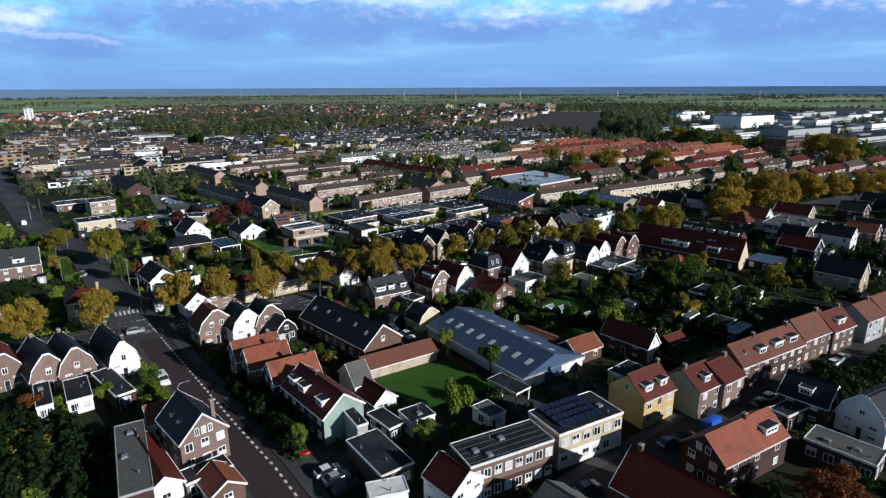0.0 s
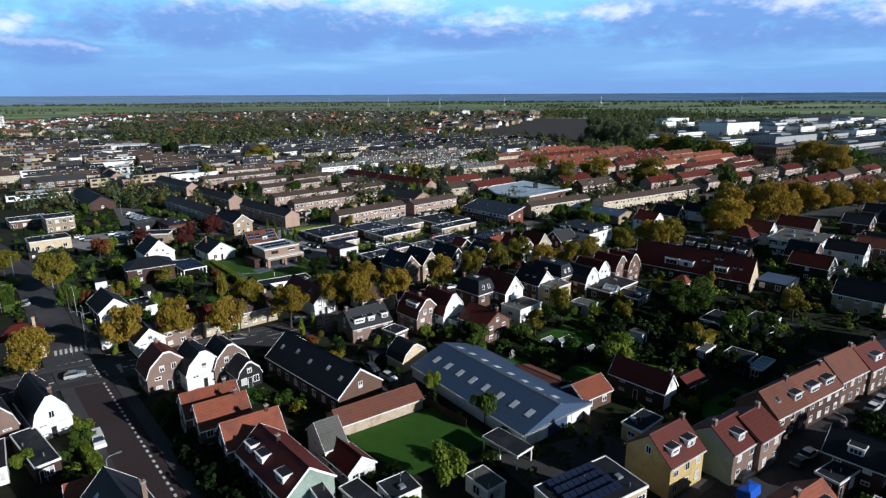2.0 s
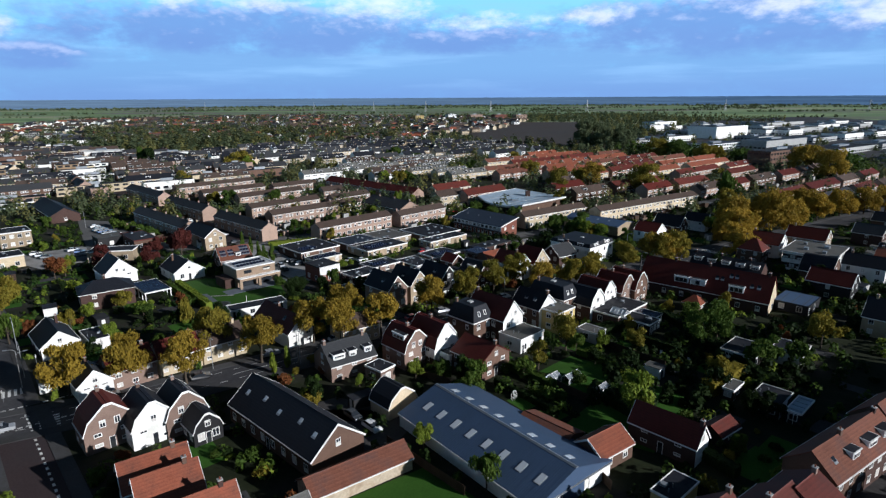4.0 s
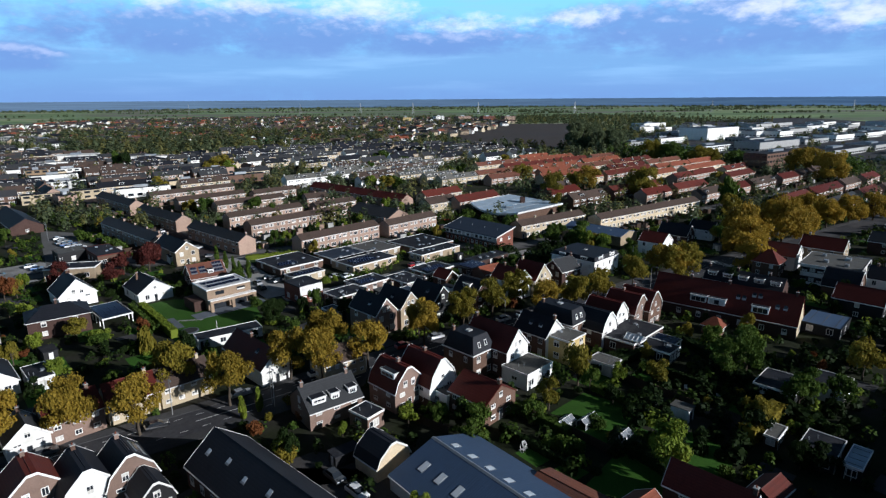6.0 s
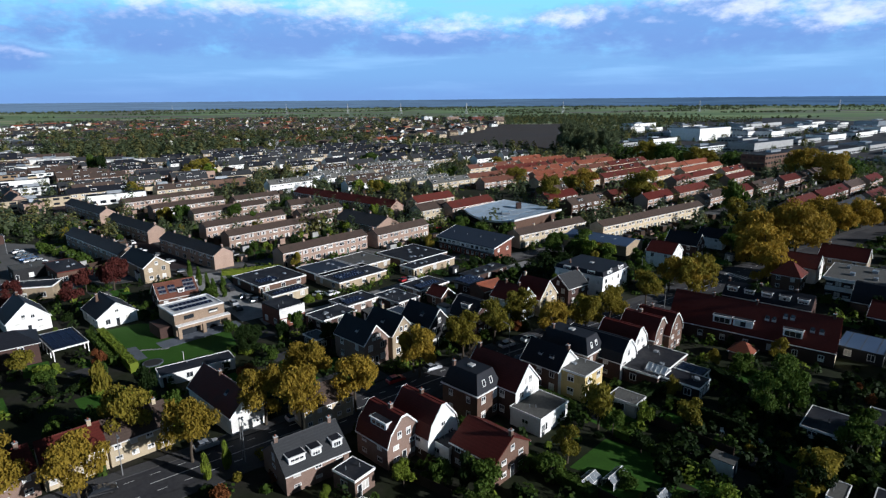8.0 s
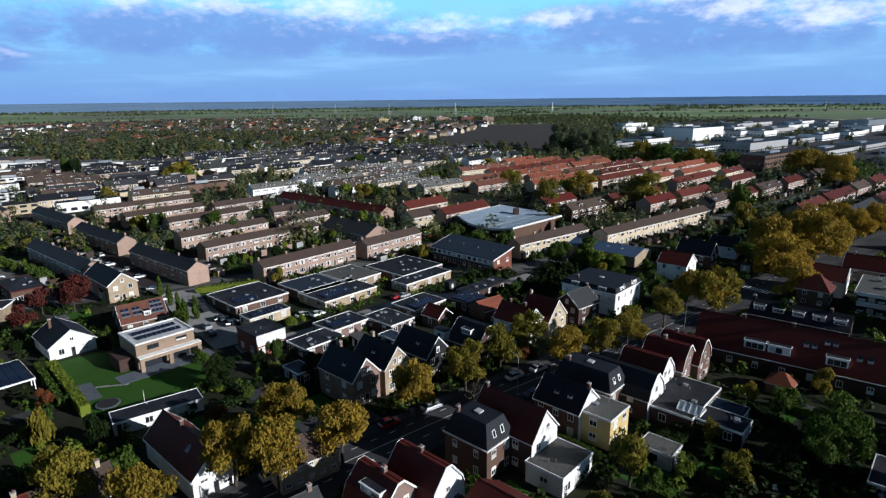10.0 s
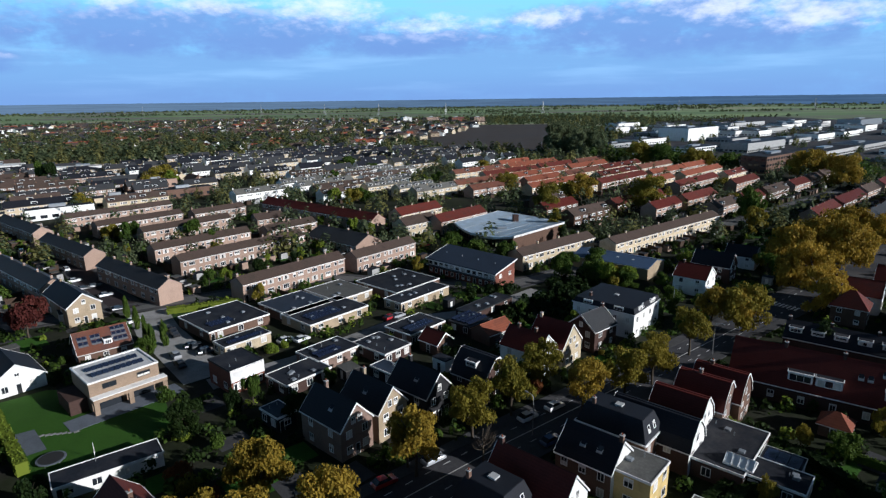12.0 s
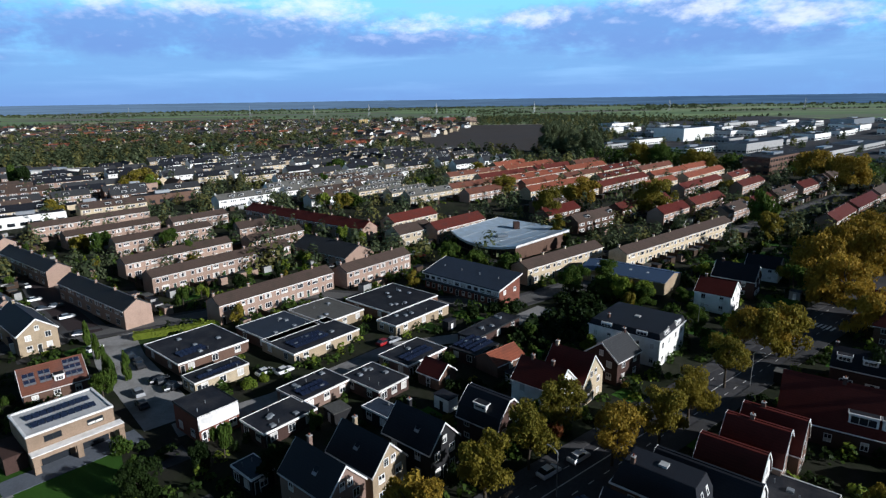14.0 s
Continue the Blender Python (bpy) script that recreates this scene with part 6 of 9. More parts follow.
flat(64.9, 137.3, 131, 5.2, 2.2, 2.4, label='small pale-roofed shed among the shrubs', wall='timber_brown', top='bitumen_pale', name='shed', front=1, left=1, domes=0)
carport(61.6, 176.1, 131, 9.2, 6.0, 2.7, label='white-framed garden room with a dark glass roof', panels=(5, 3), name='garden_room')

# ---------- trees, hedges, shrubs ----------
def leaf_quads(rng, centres, size, count, flat_bias=0.0):
    """Bent leaf clumps spread over the shells of several lobes (cx, cy, cz, rx, rz)."""
    s = Shape()
    weights = [c[3] * c[3] for c in centres]
    for _ in range(count):
        cx, cy, cz, rx, rz = rng.choices(centres, weights)[0]
        u, a = rng.uniform(-0.75, 1), rng.uniform(0, 2 * math.pi)
        k = math.sqrt(max(0, 1 - u * u))
        d = Vector((k * math.cos(a), k * math.sin(a), u))
        r = rng.uniform(0.62, 1.22)
        p = Vector((cx + d.x * rx * r, cy + d.y * rx * r, cz + d.z * rz * r))
        n = (d + Vector((rng.gauss(0, .65), rng.gauss(0, .65), rng.gauss(0, .65) + flat_bias))).normalized()
        t = n.orthogonal().normalized()
        t.rotate(Matrix.Rotation(rng.uniform(0, 6.28), 3, n))
        b = n.cross(t)
        q = size * rng.uniform(0.6, 1.35)
        i = len(s.v)
        s.v += [tuple(p - t * q), tuple(p - b * q * 0.7 + n * q * 0.25), tuple(p + t * q), tuple(p + b * q * 0.7 + n * q * 0.25)]
        s.f += [(i, i + 1, i + 2), (i, i + 2, i + 3)]
        s.m += [0, 0]
    return s


def crown_mesh(kind, mat, variant):
    """Crowns of radius about 1 and height 0 to 1."""
    def make():
        rng = random.Random(hash_of(kind) * 31 + variant * 7 + 3)
        if kind == "tall":
            lobes = [(rng.uniform(-.3, .3), rng.uniform(-.3, .3), 0.1 + 0.8 * i / 6, (0.62 - 0.4 * abs(i / 6 - .35)) * rng.uniform(.85, 1.1), 0.18) for i in range(7)]
            n, size = 850, 0.14
        elif kind == "weeping":
            lobes = [(rng.uniform(-.45, .45), rng.uniform(-.45, .45), rng.uniform(.35, .8), rng.uniform(.3, .5), rng.uniform(.2, .45)) for i in range(9)]
            n, size = 1900, 0.07
        elif kind == "bush":
            lobes = [(rng.uniform(-.5, .5), rng.uniform(-.5, .5), rng.uniform(.2, .6), rng.uniform(.35, .6), rng.uniform(.25, .4)) for i in range(5)]
            n, size = 700, 0.105
        elif kind == "far":
            lobes = [(rng.uniform(-.5, .5), rng.uniform(-.5, .5), rng.uniform(.3, .75), rng.uniform(.35, .6), rng.uniform(.2, .32)) for i in range(6)]
            n, size = 420, 0.17
        elif kind == "big":
            lobes = []
            for i in range(34):
                a, k, z = rng.uniform(0, 6.283), math.sqrt(rng.random()), rng.uniform(.12, .88)
                k *= .82 * math.sqrt(max(.15, 1 - ((z - .42) / .6) ** 2))
                lobes.append((k * math.cos(a), k * math.sin(a), z, rng.uniform(.17, .3), rng.uniform(.1, .16)))
            n, size = 5600, 0.038
        elif kind == "mid":
            lobes = []
            for i in range(15):
                a, k, z = rng.uniform(0, 6.283), math.sqrt(rng.random()), rng.uniform(.14, .86)
                k *= .78 * math.sqrt(max(.15, 1 - ((z - .45) / .58) ** 2))
                lobes.append((k * math.cos(a), k * math.sin(a), z, rng.uniform(.24, .38), rng.uniform(.13, .2)))
            n, size = 1900, 0.074
        else:
            lobes = []
            for i in range(30):
                a, k, z = rng.uniform(0, 6.283), math.sqrt(rng.random()), rng.uniform(.1, .9)
                k *= .84 * math.sqrt(max(.15, 1 - ((z - .42) / .6) ** 2))
                lobes.append((k * math.cos(a), k * math.sin(a), z, rng.uniform(.18, .3), rng.uniform(.1, .17)))
            n, size = 5200, 0.042
        return leaf_quads(rng, lobes, size, n).mesh("crown", (mat,))
    return shared(("crown", kind, mat, variant), make)


def hash_of(word):
    return sum(ord(c) * (i + 1) for i, c in enumerate(word))


def trunk_mesh(variant, bare=False):
    """A trunk of height 1 with limbs reaching into the crown, radius for a tree 10 m high."""
    def make():
        rng = random.Random(variant + 77)
        s = Shape()
        bend = [(rng.uniform(-.01, .01) * i, rng.uniform(-.01, .01) * i, i / 5 * 0.8) for i in range(6)]
        s.tube(bend, 0.026, 0.008, 7)
        for i in range(16 if bare else 7):
            a = rng.uniform(0, 6.28)
            z = rng.uniform(0.28, 0.62)
            k = rng.uniform(.16, .3)
            end = (math.cos(a) * k, math.sin(a) * k, z + rng.uniform(.15, .3))
            mid = (end[0] * .5, end[1] * .5, z + (end[2] - z) * .35)
            s.tube([(0, 0, z), mid, end], 0.011, 0.003, 5)
            if bare:
                for _ in range(7):
                    f = rng.uniform(.3, 1)
                    p0 = Vector(mid).lerp(Vector(end), f)
                    p1 = p0 + Vector((rng.uniform(-.1, .1), rng.uniform(-.1, .1), rng.uniform(.04, .16)))
                    s.tube([tuple(p0), tuple(p1)], 0.003, 0.001, 3)
        return s.mesh("trunk", ("bark",), True)
    return shared(("trunk", variant, bare), make)


TREE_N = [0]


def tree(x, y, h, r, mat="leaf_autumn", kind="round", label="", group="", low=0.28, name="tree", bare=False):
    TREE_N[0] += 1
    n = TREE_N[0]
    o = root(name, x, y, (n * 77) % 360, label or {"leaf_autumn": "street tree with yellow-brown autumn leaves", "leaf_olive": "tree with olive and yellow autumn leaves",
             "leaf_green": "leafy green garden tree", "leaf_bright": "light green garden tree", "leaf_dark": "dark green garden tree", "leaf_red": "dark red-leaved garden tree",
             "leaf_rust": "tree with rust-brown leaves", "leaf_far": "tall green poplar by the field"}[mat], name, group)
    t = part("trunk", trunk_mesh(n % 4, bare), "bark", o, smooth=True)
    t.matrix_basis = Matrix.Diagonal((h, h, h, 1))
    if not bare:
        c = part("crown", crown_mesh(kind, mat, n % 5), mat, o)
        c.matrix_basis = Matrix.Translation((0, 0, h * low)) @ Matrix.Diagonal((r, r, h * (1 - low), 1))
    return o


def shrub(x, y, h, r, mat="leaf_green", label="", group="garden shrubs"):
    TREE_N[0] += 1
    n = TREE_N[0]
    return lone("shrub", crown_mesh("bush", mat, n % 5), mat, label or {"leaf_green": "green shrub growing in a garden", "leaf_dark": "dark evergreen shrub in a garden", "leaf_bright": "bright yellow-green shrub in a garden",
                "leaf_olive": "olive-coloured shrub in a garden", "leaf_rust": "rusty autumn shrub in a garden", "leaf_autumn": "yellow-brown autumn shrub in a garden", "leaf_red": "dark red shrub in a garden"}[mat], "shrub", group,
                at=pose(x, y, 0, 0, 0, n * 53) @ Matrix.Diagonal((r, r, h, 1)))


def hedge(x0, y0, x1, y1, h=1.6, w=1.2, mat="leaf_green", label="clipped green garden hedge"):
    n = math.hypot(x1 - x0, y1 - y0)
    rng = random.Random(int(x0 * 7 + y0 * 3))
    s = Shape()
    for _ in range(int(n * (h + w) * 9)):
        side = rng.random()
        px = rng.uniform(0, n)
        if side < 0.45:
            p, d = Vector((px, rng.uniform(-w / 2, w / 2), h)), Vector((0, 0, 1))
        else:
            k = 1 if side < 0.72 else -1
            p, d = Vector((px, k * w / 2, rng.uniform(0.05, h))), Vector((0, k, 0.2))
        p += Vector((rng.gauss(0, .06), rng.gauss(0, .06), rng.gauss(0, .06)))
        d = (d + Vector((rng.gauss(0, .5), rng.gauss(0, .5), rng.gauss(0, .5)))).normalized()
        t = d.orthogonal().normalized()
        b = d.cross(t)
        q = rng.uniform(.14, .26)
        i = len(s.v)
        s.v += [tuple(p - t * q), tuple(p - b * q), tuple(p + t * q), tuple(p + b * q)]
        s.f.append((i, i + 1, i + 2, i + 3))
        s.m.append(0)
    s.box(0, -w / 2 + .12, 0, n, w / 2 - .12, h - .12)
    return lone("hedge", s, mat, label, "hedge", at=pose(x0, y0, 0, 0, 0, math.degrees(math.atan2(y1 - y0, x1 - x0))))

# ---------- cars, lamps, street things ----------
def car_parts(kind):
    van = kind == "van"
    L, W = (4.9, 1.95) if van else (4.25, 1.78)
    if van:
        side = [(-2.4, .3), (2.4, .3), (2.43, .75), (2.25, 1.0), (1.5, 1.25), (0.9, 1.95), (-2.3, 1.98), (-2.42, 1.5)]
        cab = [(1.55, 1.27), (0.95, 1.9), (-2.3, 1.9), (-2.36, 1.3)]
    else:
        side = [(-2.08, .3), (2.08, .3), (2.12, .62), (2.0, .78), (1.1, .95), (-1.95, 1.0), (-2.12, .75)]
        cab = [(1.15, .94), (0.35, 1.44), (-1.2, 1.46), (-1.92, .98)]

    def body():
        s = Shape()
        for ring, hw, mi in ((side, W / 2, 0),):
            k, n = len(ring), len(s.v)
            for sd, inset in ((-1, 0.0), (1, 0.0)):
                s.v += [(x, sd * (hw - (0.1 if z > 0.8 else 0.0)), z) for x, z in ring]
            s.f += [tuple(n + i for i in range(k)), tuple(n + k + i for i in reversed(range(k)))]
            for i in range(k):
                j = (i + 1) % k
                s.f.append((n + j, n + i, n + k + i, n + k + j))
            s.m += [mi] * (k + 2)
        if not van:
            s.box(-1.15, -W / 2 + .24, 1.45, 0.32, W / 2 - .24, 1.49)
        else:
            pass
        return s

    def glass():
        s = Shape()
        k, n = len(cab), len(s.v)
        lo, hi = W / 2 - .1, W / 2 - .22
        zs = [z for _, z in cab]
        for sd in (-1, 1):
            s.v += [(x, sd * ((lo if z < (min(zs) + max(zs)) / 2 else hi) + (0.015 if van else 0)), z) for x, z in cab]
        s.f += [tuple(n + i for i in range(k)), tuple(n + k + i for i in reversed(range(k)))]
        for i in range(k):
            j = (i + 1) % k
            s.f.append((n + j, n + i, n + k + i, n + k + j))
        s.m += [0] * (k + 2)
        return s
    return body, glass, L, W


WHEEL = shared("wheel", lambda: Shape().tube([(0, -0.1, 0), (0, 0.1, 0)], 0.31, 0.31, 14).mesh("wheel", ("rubber",)))


def car(x, y, ang, paint="car_grey", kind="car", label=""):
    words = {"car_white": "white", "car_silver": "silver", "car_black": "black", "car_grey": "dark grey", "car_blue": "blue", "car_red": "red"}[paint]
    o = new("van" if kind == "van" else "car")
    o.matrix_basis = pose(x, y, 0.06, 0, 0, ang)
    tagged(o, label or f"parked {words} {'delivery van' if kind == 'van' else 'hatchback car'} on the paving", "van" if kind == "van" else "car", "parked cars")
    body, glass, L, W = car_parts(kind)
    part("body", shared(("cb", kind, paint), lambda: body().mesh("body", (paint,))), paint, o)
    part("glazing", shared(("cg", kind), lambda: glass().mesh("glazing", ("glass",))), "glass", o)
    for sx in (-1.3, 1.32):
        for sy in (-1, 1):
            part("wheel", WHEEL, "rubber", o, at=pose(sx, sy * (W / 2 - .1), 0.31))
    for sy in (-1, 1):
        part("headlight", shared("hl", lambda: Shape().box(0, -.15, 0, .05, .15, .14).mesh("headlight", ("skylight_glass",))), "skylight_glass", o, at=pose(2.07 if kind == "car" else 2.38, sy * .6, .62))
    return o


def street_lamp(x, y, ang, h=8.0, arm=1.4):
    o = root("street_lamp", x, y, ang, "grey steel street lamp with a curved arm", "street lamp", "street lamps")
    part("pole", Shape().tube([(0, 0, 0), (0, 0, h * .5), (0, 0, h - .5), (0, arm * .3, h - .08), (0, arm, h)], .09, .045, 8), "steel_pole", o, smooth=True)
    part("lamp_head", Shape().box(-.13, arm, h - .06, .13, arm + .75, h + .08), "zinc", o)
    return o


def flagpole(x, y, h):
    o = root("pole", x, y, 0, "thin white pole beside the street", "pole")
    part("shaft", Shape().tube([(0, 0, 0), (0, 0, h)], .07, .04, 8), "paint_white", o)
    return o


def bollard_sign(x, y, ang, mat="paint_white"):
    o = root("traffic_sign", x, y, ang, "round traffic sign on a grey pole", "traffic sign", "traffic signs")
    part("pole", Shape().tube([(0, 0, 0), (0, 0, 2.6)], .04, .04, 6), "steel_pole", o)
    part("sign_plate", Shape().tube([(0, -.05, 2.4), (0, -.02, 2.4)], .36, .36, 16), mat, o)
    return o


def fence(x0, y0, x1, y1, h=1.8, mat="timber_brown"):
    n = math.hypot(x1 - x0, y1 - y0)
    o = root("fence", x0, y0, math.degrees(math.atan2(y1 - y0, x1 - x0)), "weathered wooden garden fence", "fence")
    k = max(1, round(n / 1.9))
    for i in range(k):
        a, b = n * i / k, n * (i + 1) / k
        part("panel", Shape().box(-.025, a + .06, .05, .025, b - .06, h), mat, o)
        part("post", Shape().box(-.06, a - .06, 0, .06, a + .06, h + .08), mat, o)
    return o


def covered_trailer(x, y, ang):
    o = new("trailer")
    o.matrix_basis = pose(x, y, 0.06, 0, 0, ang)
    tagged(o, "trailer under a bright blue tarpaulin at the kerb", "trailer")
    s = Shape()
    s.v += [(-1.9, -1, .5), (1.9, -1, .5), (1.9, 1, .5), (-1.9, 1, .5), (-1.7, -.85, 1.9), (1.75, -.8, 2.05), (1.7, .8, 2.0), (-1.75, .85, 1.85), (0, 0, 2.25)]
    s.f += [(0, 1, 5, 4), (1, 2, 6, 5), (2, 3, 7, 6), (3, 0, 4, 7), (4, 5, 8), (5, 6, 8), (6, 7, 8), (7, 4, 8)]
    s.m += [0] * 8
    part("tarpaulin", s, "tarpaulin_blue", o)
    part("chassis", Shape().box(-1.8, -.85, .32, 1.8, .85, .5).box(1.8, -.06, .35, 3.0, .06, .45), "zinc", o)
    for sy in (-1, 1):
        part("wheel", WHEEL, "rubber", o, at=pose(0, sy * .95, .31))
    return o


def parasol(x, y, h=2.5, r=1.6):
    o = root("parasol", x, y, 0, "open white garden parasol on a pole", "parasol")
    part("pole", Shape().tube([(0, 0, 0), (0, 0, h)], .03, .03, 8), "steel_pole", o)
    part("base", Shape().box(-.3, -.3, 0, .3, .3, .08), "render_grey", o)
    c = Shape()
    for i in range(8):
        a, b = i * math.pi / 4, (i + 1) * math.pi / 4
        c.poly([(0, 0, h), (r * math.cos(a), r * math.sin(a), h - .5), (r * math.cos(b), r * math.sin(b), h - .5)])
    part("canopy", c, "canvas_white", o)


def garden_chair(x, y, ang):
    o = root("garden_chair", x, y, ang, "white garden chair on the grass", "chair", "garden chairs")
    part("seat", Shape().box(-.3, -.3, .4, .3, .3, .46), "paint_white", o)
    part("backrest", Shape().box(-.3, .26, .46, .3, .31, 1.0), "paint_white", o)
    for sx in (-.26, .26):
        for sy in (-.26, .26):
            part("leg", Shape().box(sx - .03, sy - .03, 0, sx + .03, sy + .03, .4), "paint_white", o)


def trampoline(x, y, r=2.3):
    """A round mat on a padded rim with short legs."""
    o = root("trampoline", x, y, 0, "round dark trampoline with a padded rim on the lawn", "trampoline")
    ring, mat = Shape(), Shape()
    n = 28
    pts = [(math.cos(2 * math.pi * k / n), math.sin(2 * math.pi * k / n)) for k in range(n + 1)]
    for (a, b), (c, d) in zip(pts, pts[1:]):
        q = r - .35
        ring.poly([(a * q, b * q, .55), (c * q, d * q, .55), (c * r, d * r, .5), (a * r, b * r, .5)])
        ring.poly([(a * r, b * r, .5), (c * r, d * r, .5), (c * r, d * r, .4), (a * r, b * r, .4)])
    mat.poly([(a * (r - .35), b * (r - .35), .53) for a, b in pts[:-1]])
    part("rim", ring, "paving_blue", o)
    part("jumping_mat", mat, "rubber", o)
    for k in range(6):
        a = k * math.pi / 3
        part("leg", Shape().tube([(math.cos(a) * (r - .2), math.sin(a) * (r - .2), 0), (math.cos(a) * (r - .2), math.sin(a) * (r - .2), .5)], .04, .04, 6), "steel_pole", o)
    return o


def hanging_chair(x, y):
    """A white basket chair on a curved stand."""
    o = root("hanging_chair", x, y, 200, "white basket chair hanging from a curved stand", "chair")
    part("stand", Shape().tube([(0, .9, 0), (0, 1.0, 1.2), (0, .7, 1.9), (0, .1, 2.0)], .05, .04, 6).tube([(-.6, .9, .05), (.6, .9, .05)], .05, .05, 6), "paint_white", o)
    k = Shape()
    for i in range(10):
        a = math.pi * i / 10
        k.tube([(.75 * math.cos(a) * math.sin(t), .45 * math.sin(a) * math.sin(t), 1.1 - .75 * math.cos(t)) for t in (0, .5, 1.0, 1.5, 2.0, 2.6, 3.14)], .03, .03, 4)
    part("basket", k, "paint_white", o)
    part("cushion", Shape().box(-.4, -.3, .5, .4, .3, .65), "canvas_white", o)
    return o


def cold_frame(x, y, ang, w, l):
    """A low greenhouse: pale frame with sloping glass."""
    o = root("greenhouse", x, y, ang, "low white-framed garden greenhouse with glass panes", "greenhouse")
    k = Shape()
    for i in range(5):
        yy = -l / 2 + l * i / 4
        k.tube([(-w / 2, yy, 0), (-w / 2, yy, 1.2), (0, yy, 1.9), (w / 2, yy, 1.2), (w / 2, yy, 0)], .05, .05, 4)
    for xx, zz in ((-w / 2, 1.2), (0, 1.9), (w / 2, 1.2)):
        k.tube([(xx, -l / 2, zz), (xx, l / 2, zz)], .05, .05, 4)
    part("frame", k, "paint_white", o)
    for sd in (-1, 1):
        part("pane", Shape().poly([(sd * w / 2, -l / 2, 1.2), (sd * w / 2, l / 2, 1.2), (0, l / 2, 1.88), (0, -l / 2, 1.88)]), "dome_glass", o)
        part("pane", Shape().poly([(sd * (w / 2 - .01), -l / 2, .05), (sd * (w / 2 - .01), l / 2, .05), (sd * (w / 2 - .01), l / 2, 1.18), (sd * (w / 2 - .01), -l / 2, 1.18)]), "dome_glass", o)

# ---------- trees, cars and lamps in their places ----------
# avenue along the main road
tree(-47.6, 163.6, 11.8, 4.8, 'leaf_olive', 'round', group='avenue trees', low=0.34)
tree(-35.1, 158.8, 11.8, 4.8, 'leaf_autumn', 'round', group='avenue trees', low=0.34)
tree(-48.7, 149.4, 11.8, 4.8, 'leaf_autumn', 'round', group='avenue trees', low=0.34)
tree(-24.9, 169.3, 11.8, 4.8, 'leaf_autumn', 'round', group='avenue trees', low=0.34)
tree(-17.8, 167.2, 11.8, 4.8, 'leaf_autumn', 'round', group='avenue trees', low=0.34)
tree(-18.1, 179.8, 11.8, 4.8, 'leaf_autumn', 'round', group='avenue trees', low=0.34)
tree(-8.2, 172.7, 11.8, 4.8, 'leaf_autumn', 'round', group='avenue trees', low=0.34)
tree(5.0, 185.6, 11.8, 4.8, 'leaf_autumn', 'round', group='avenue trees', low=0.34)
tree(15.9, 194.9, 11.2, 4.6, 'leaf_olive', 'round', group='avenue trees', low=0.33)
tree(24.7, 201.4, 11.2, 4.6, 'leaf_olive', 'round', group='avenue trees', low=0.33)
tree(32.9, 209.4, 11.2, 4.6, 'leaf_olive', 'round', group='avenue trees', low=0.33)
tree(38.5, 200.3, 11.2, 4.6, 'leaf_autumn', 'round', group='avenue trees', low=0.33)
tree(48.5, 203.6, 11.2, 4.6, 'leaf_olive', 'round', group='avenue trees', low=0.33)
tree(57.2, 209.2, 11.2, 4.6, 'leaf_olive', 'round', group='avenue trees', low=0.33)
tree(72.6, 221.5, 11.2, 4.6, 'leaf_olive', 'round', group='avenue trees', low=0.33)
tree(93.8, 232.6, 11.2, 4.6, 'leaf_autumn', 'round', group='avenue trees', low=0.33)
tree(86.8, 235.9, 11.2, 4.6, 'leaf_autumn', 'round', group='avenue trees', low=0.33)
tree(3.8, 188.0, 9.5, 3.6, 'leaf_autumn', 'mid', group='avenue trees')
tree(-20.0, 183.1, 9.5, 3.8, 'leaf_autumn', 'mid', group='avenue trees')
tree(16.5, 187.4, 8, 3.4, 'leaf_autumn', 'mid', bare=True, label='almost bare street tree')
tree(-97.5, 124.5, 11.5, 5.2, 'leaf_autumn', 'round', group='avenue trees')
tree(-85.0, 131.7, 11.5, 5.2, 'leaf_autumn', 'round', group='avenue trees')
tree(-70.9, 145.2, 11.5, 5.2, 'leaf_autumn', 'round', group='avenue trees')
tree(-61.0, 149.3, 11.5, 5.2, 'leaf_autumn', 'round', group='avenue trees')
# garden trees
tree(36.7, 161.2, 9, 3.2, 'leaf_olive', 'weeping', label='drooping birch with yellowing leaves')
tree(28.0, 151.7, 7, 2.6, 'leaf_olive', 'mid')
tree(2.7, 92.9, 7.5, 3.6, 'leaf_bright', 'mid')
tree(11.1, 110.4, 6.5, 2.6, 'leaf_green', 'mid')
tree(1.6, 121.9, 5, 2, 'leaf_bright', 'mid')
tree(43.4, 132.5, 8, 3.4, 'leaf_bright', 'mid')
tree(-1.8, 84.3, 5, 2.4, 'leaf_bright', 'mid')
tree(12.1, 145.5, 6, 3.2, 'leaf_green', 'mid')
tree(77.4, 167.6, 9, 4.5, 'leaf_green', 'round')
tree(53.1, 158.7, 6, 3, 'leaf_olive', 'mid')
tree(63.5, 140.3, 7, 3, 'leaf_olive', 'mid')
tree(81.0, 150.8, 7, 3, 'leaf_green', 'mid')
tree(69.9, 161.2, 9, 4.2, 'leaf_green', 'round')
tree(76.3, 147.4, 7, 3.5, 'leaf_green', 'mid')
tree(98.3, 158.2, 9, 4, 'leaf_olive', 'mid')
tree(86.5, 149.0, 6, 3, 'leaf_green', 'mid')
tree(67.2, 128.8, 5, 3, 'leaf_dark', 'mid')
tree(62.1, 138.6, 6, 3, 'leaf_dark', 'mid')
tree(42.6, 122.2, 4, 2, 'leaf_green', 'mid')
tree(0.5, 148.2, 4.5, 2.2, 'leaf_bright', 'mid')
tree(6.7, 148.1, 4.5, 2.2, 'leaf_green', 'mid')
tree(11.7, 140.8, 5, 2.8, 'leaf_green', 'mid')
tree(23.7, 147.0, 5, 2.6, 'leaf_green', 'mid')
tree(38.5, 158.6, 5, 2.4, 'leaf_green', 'mid')
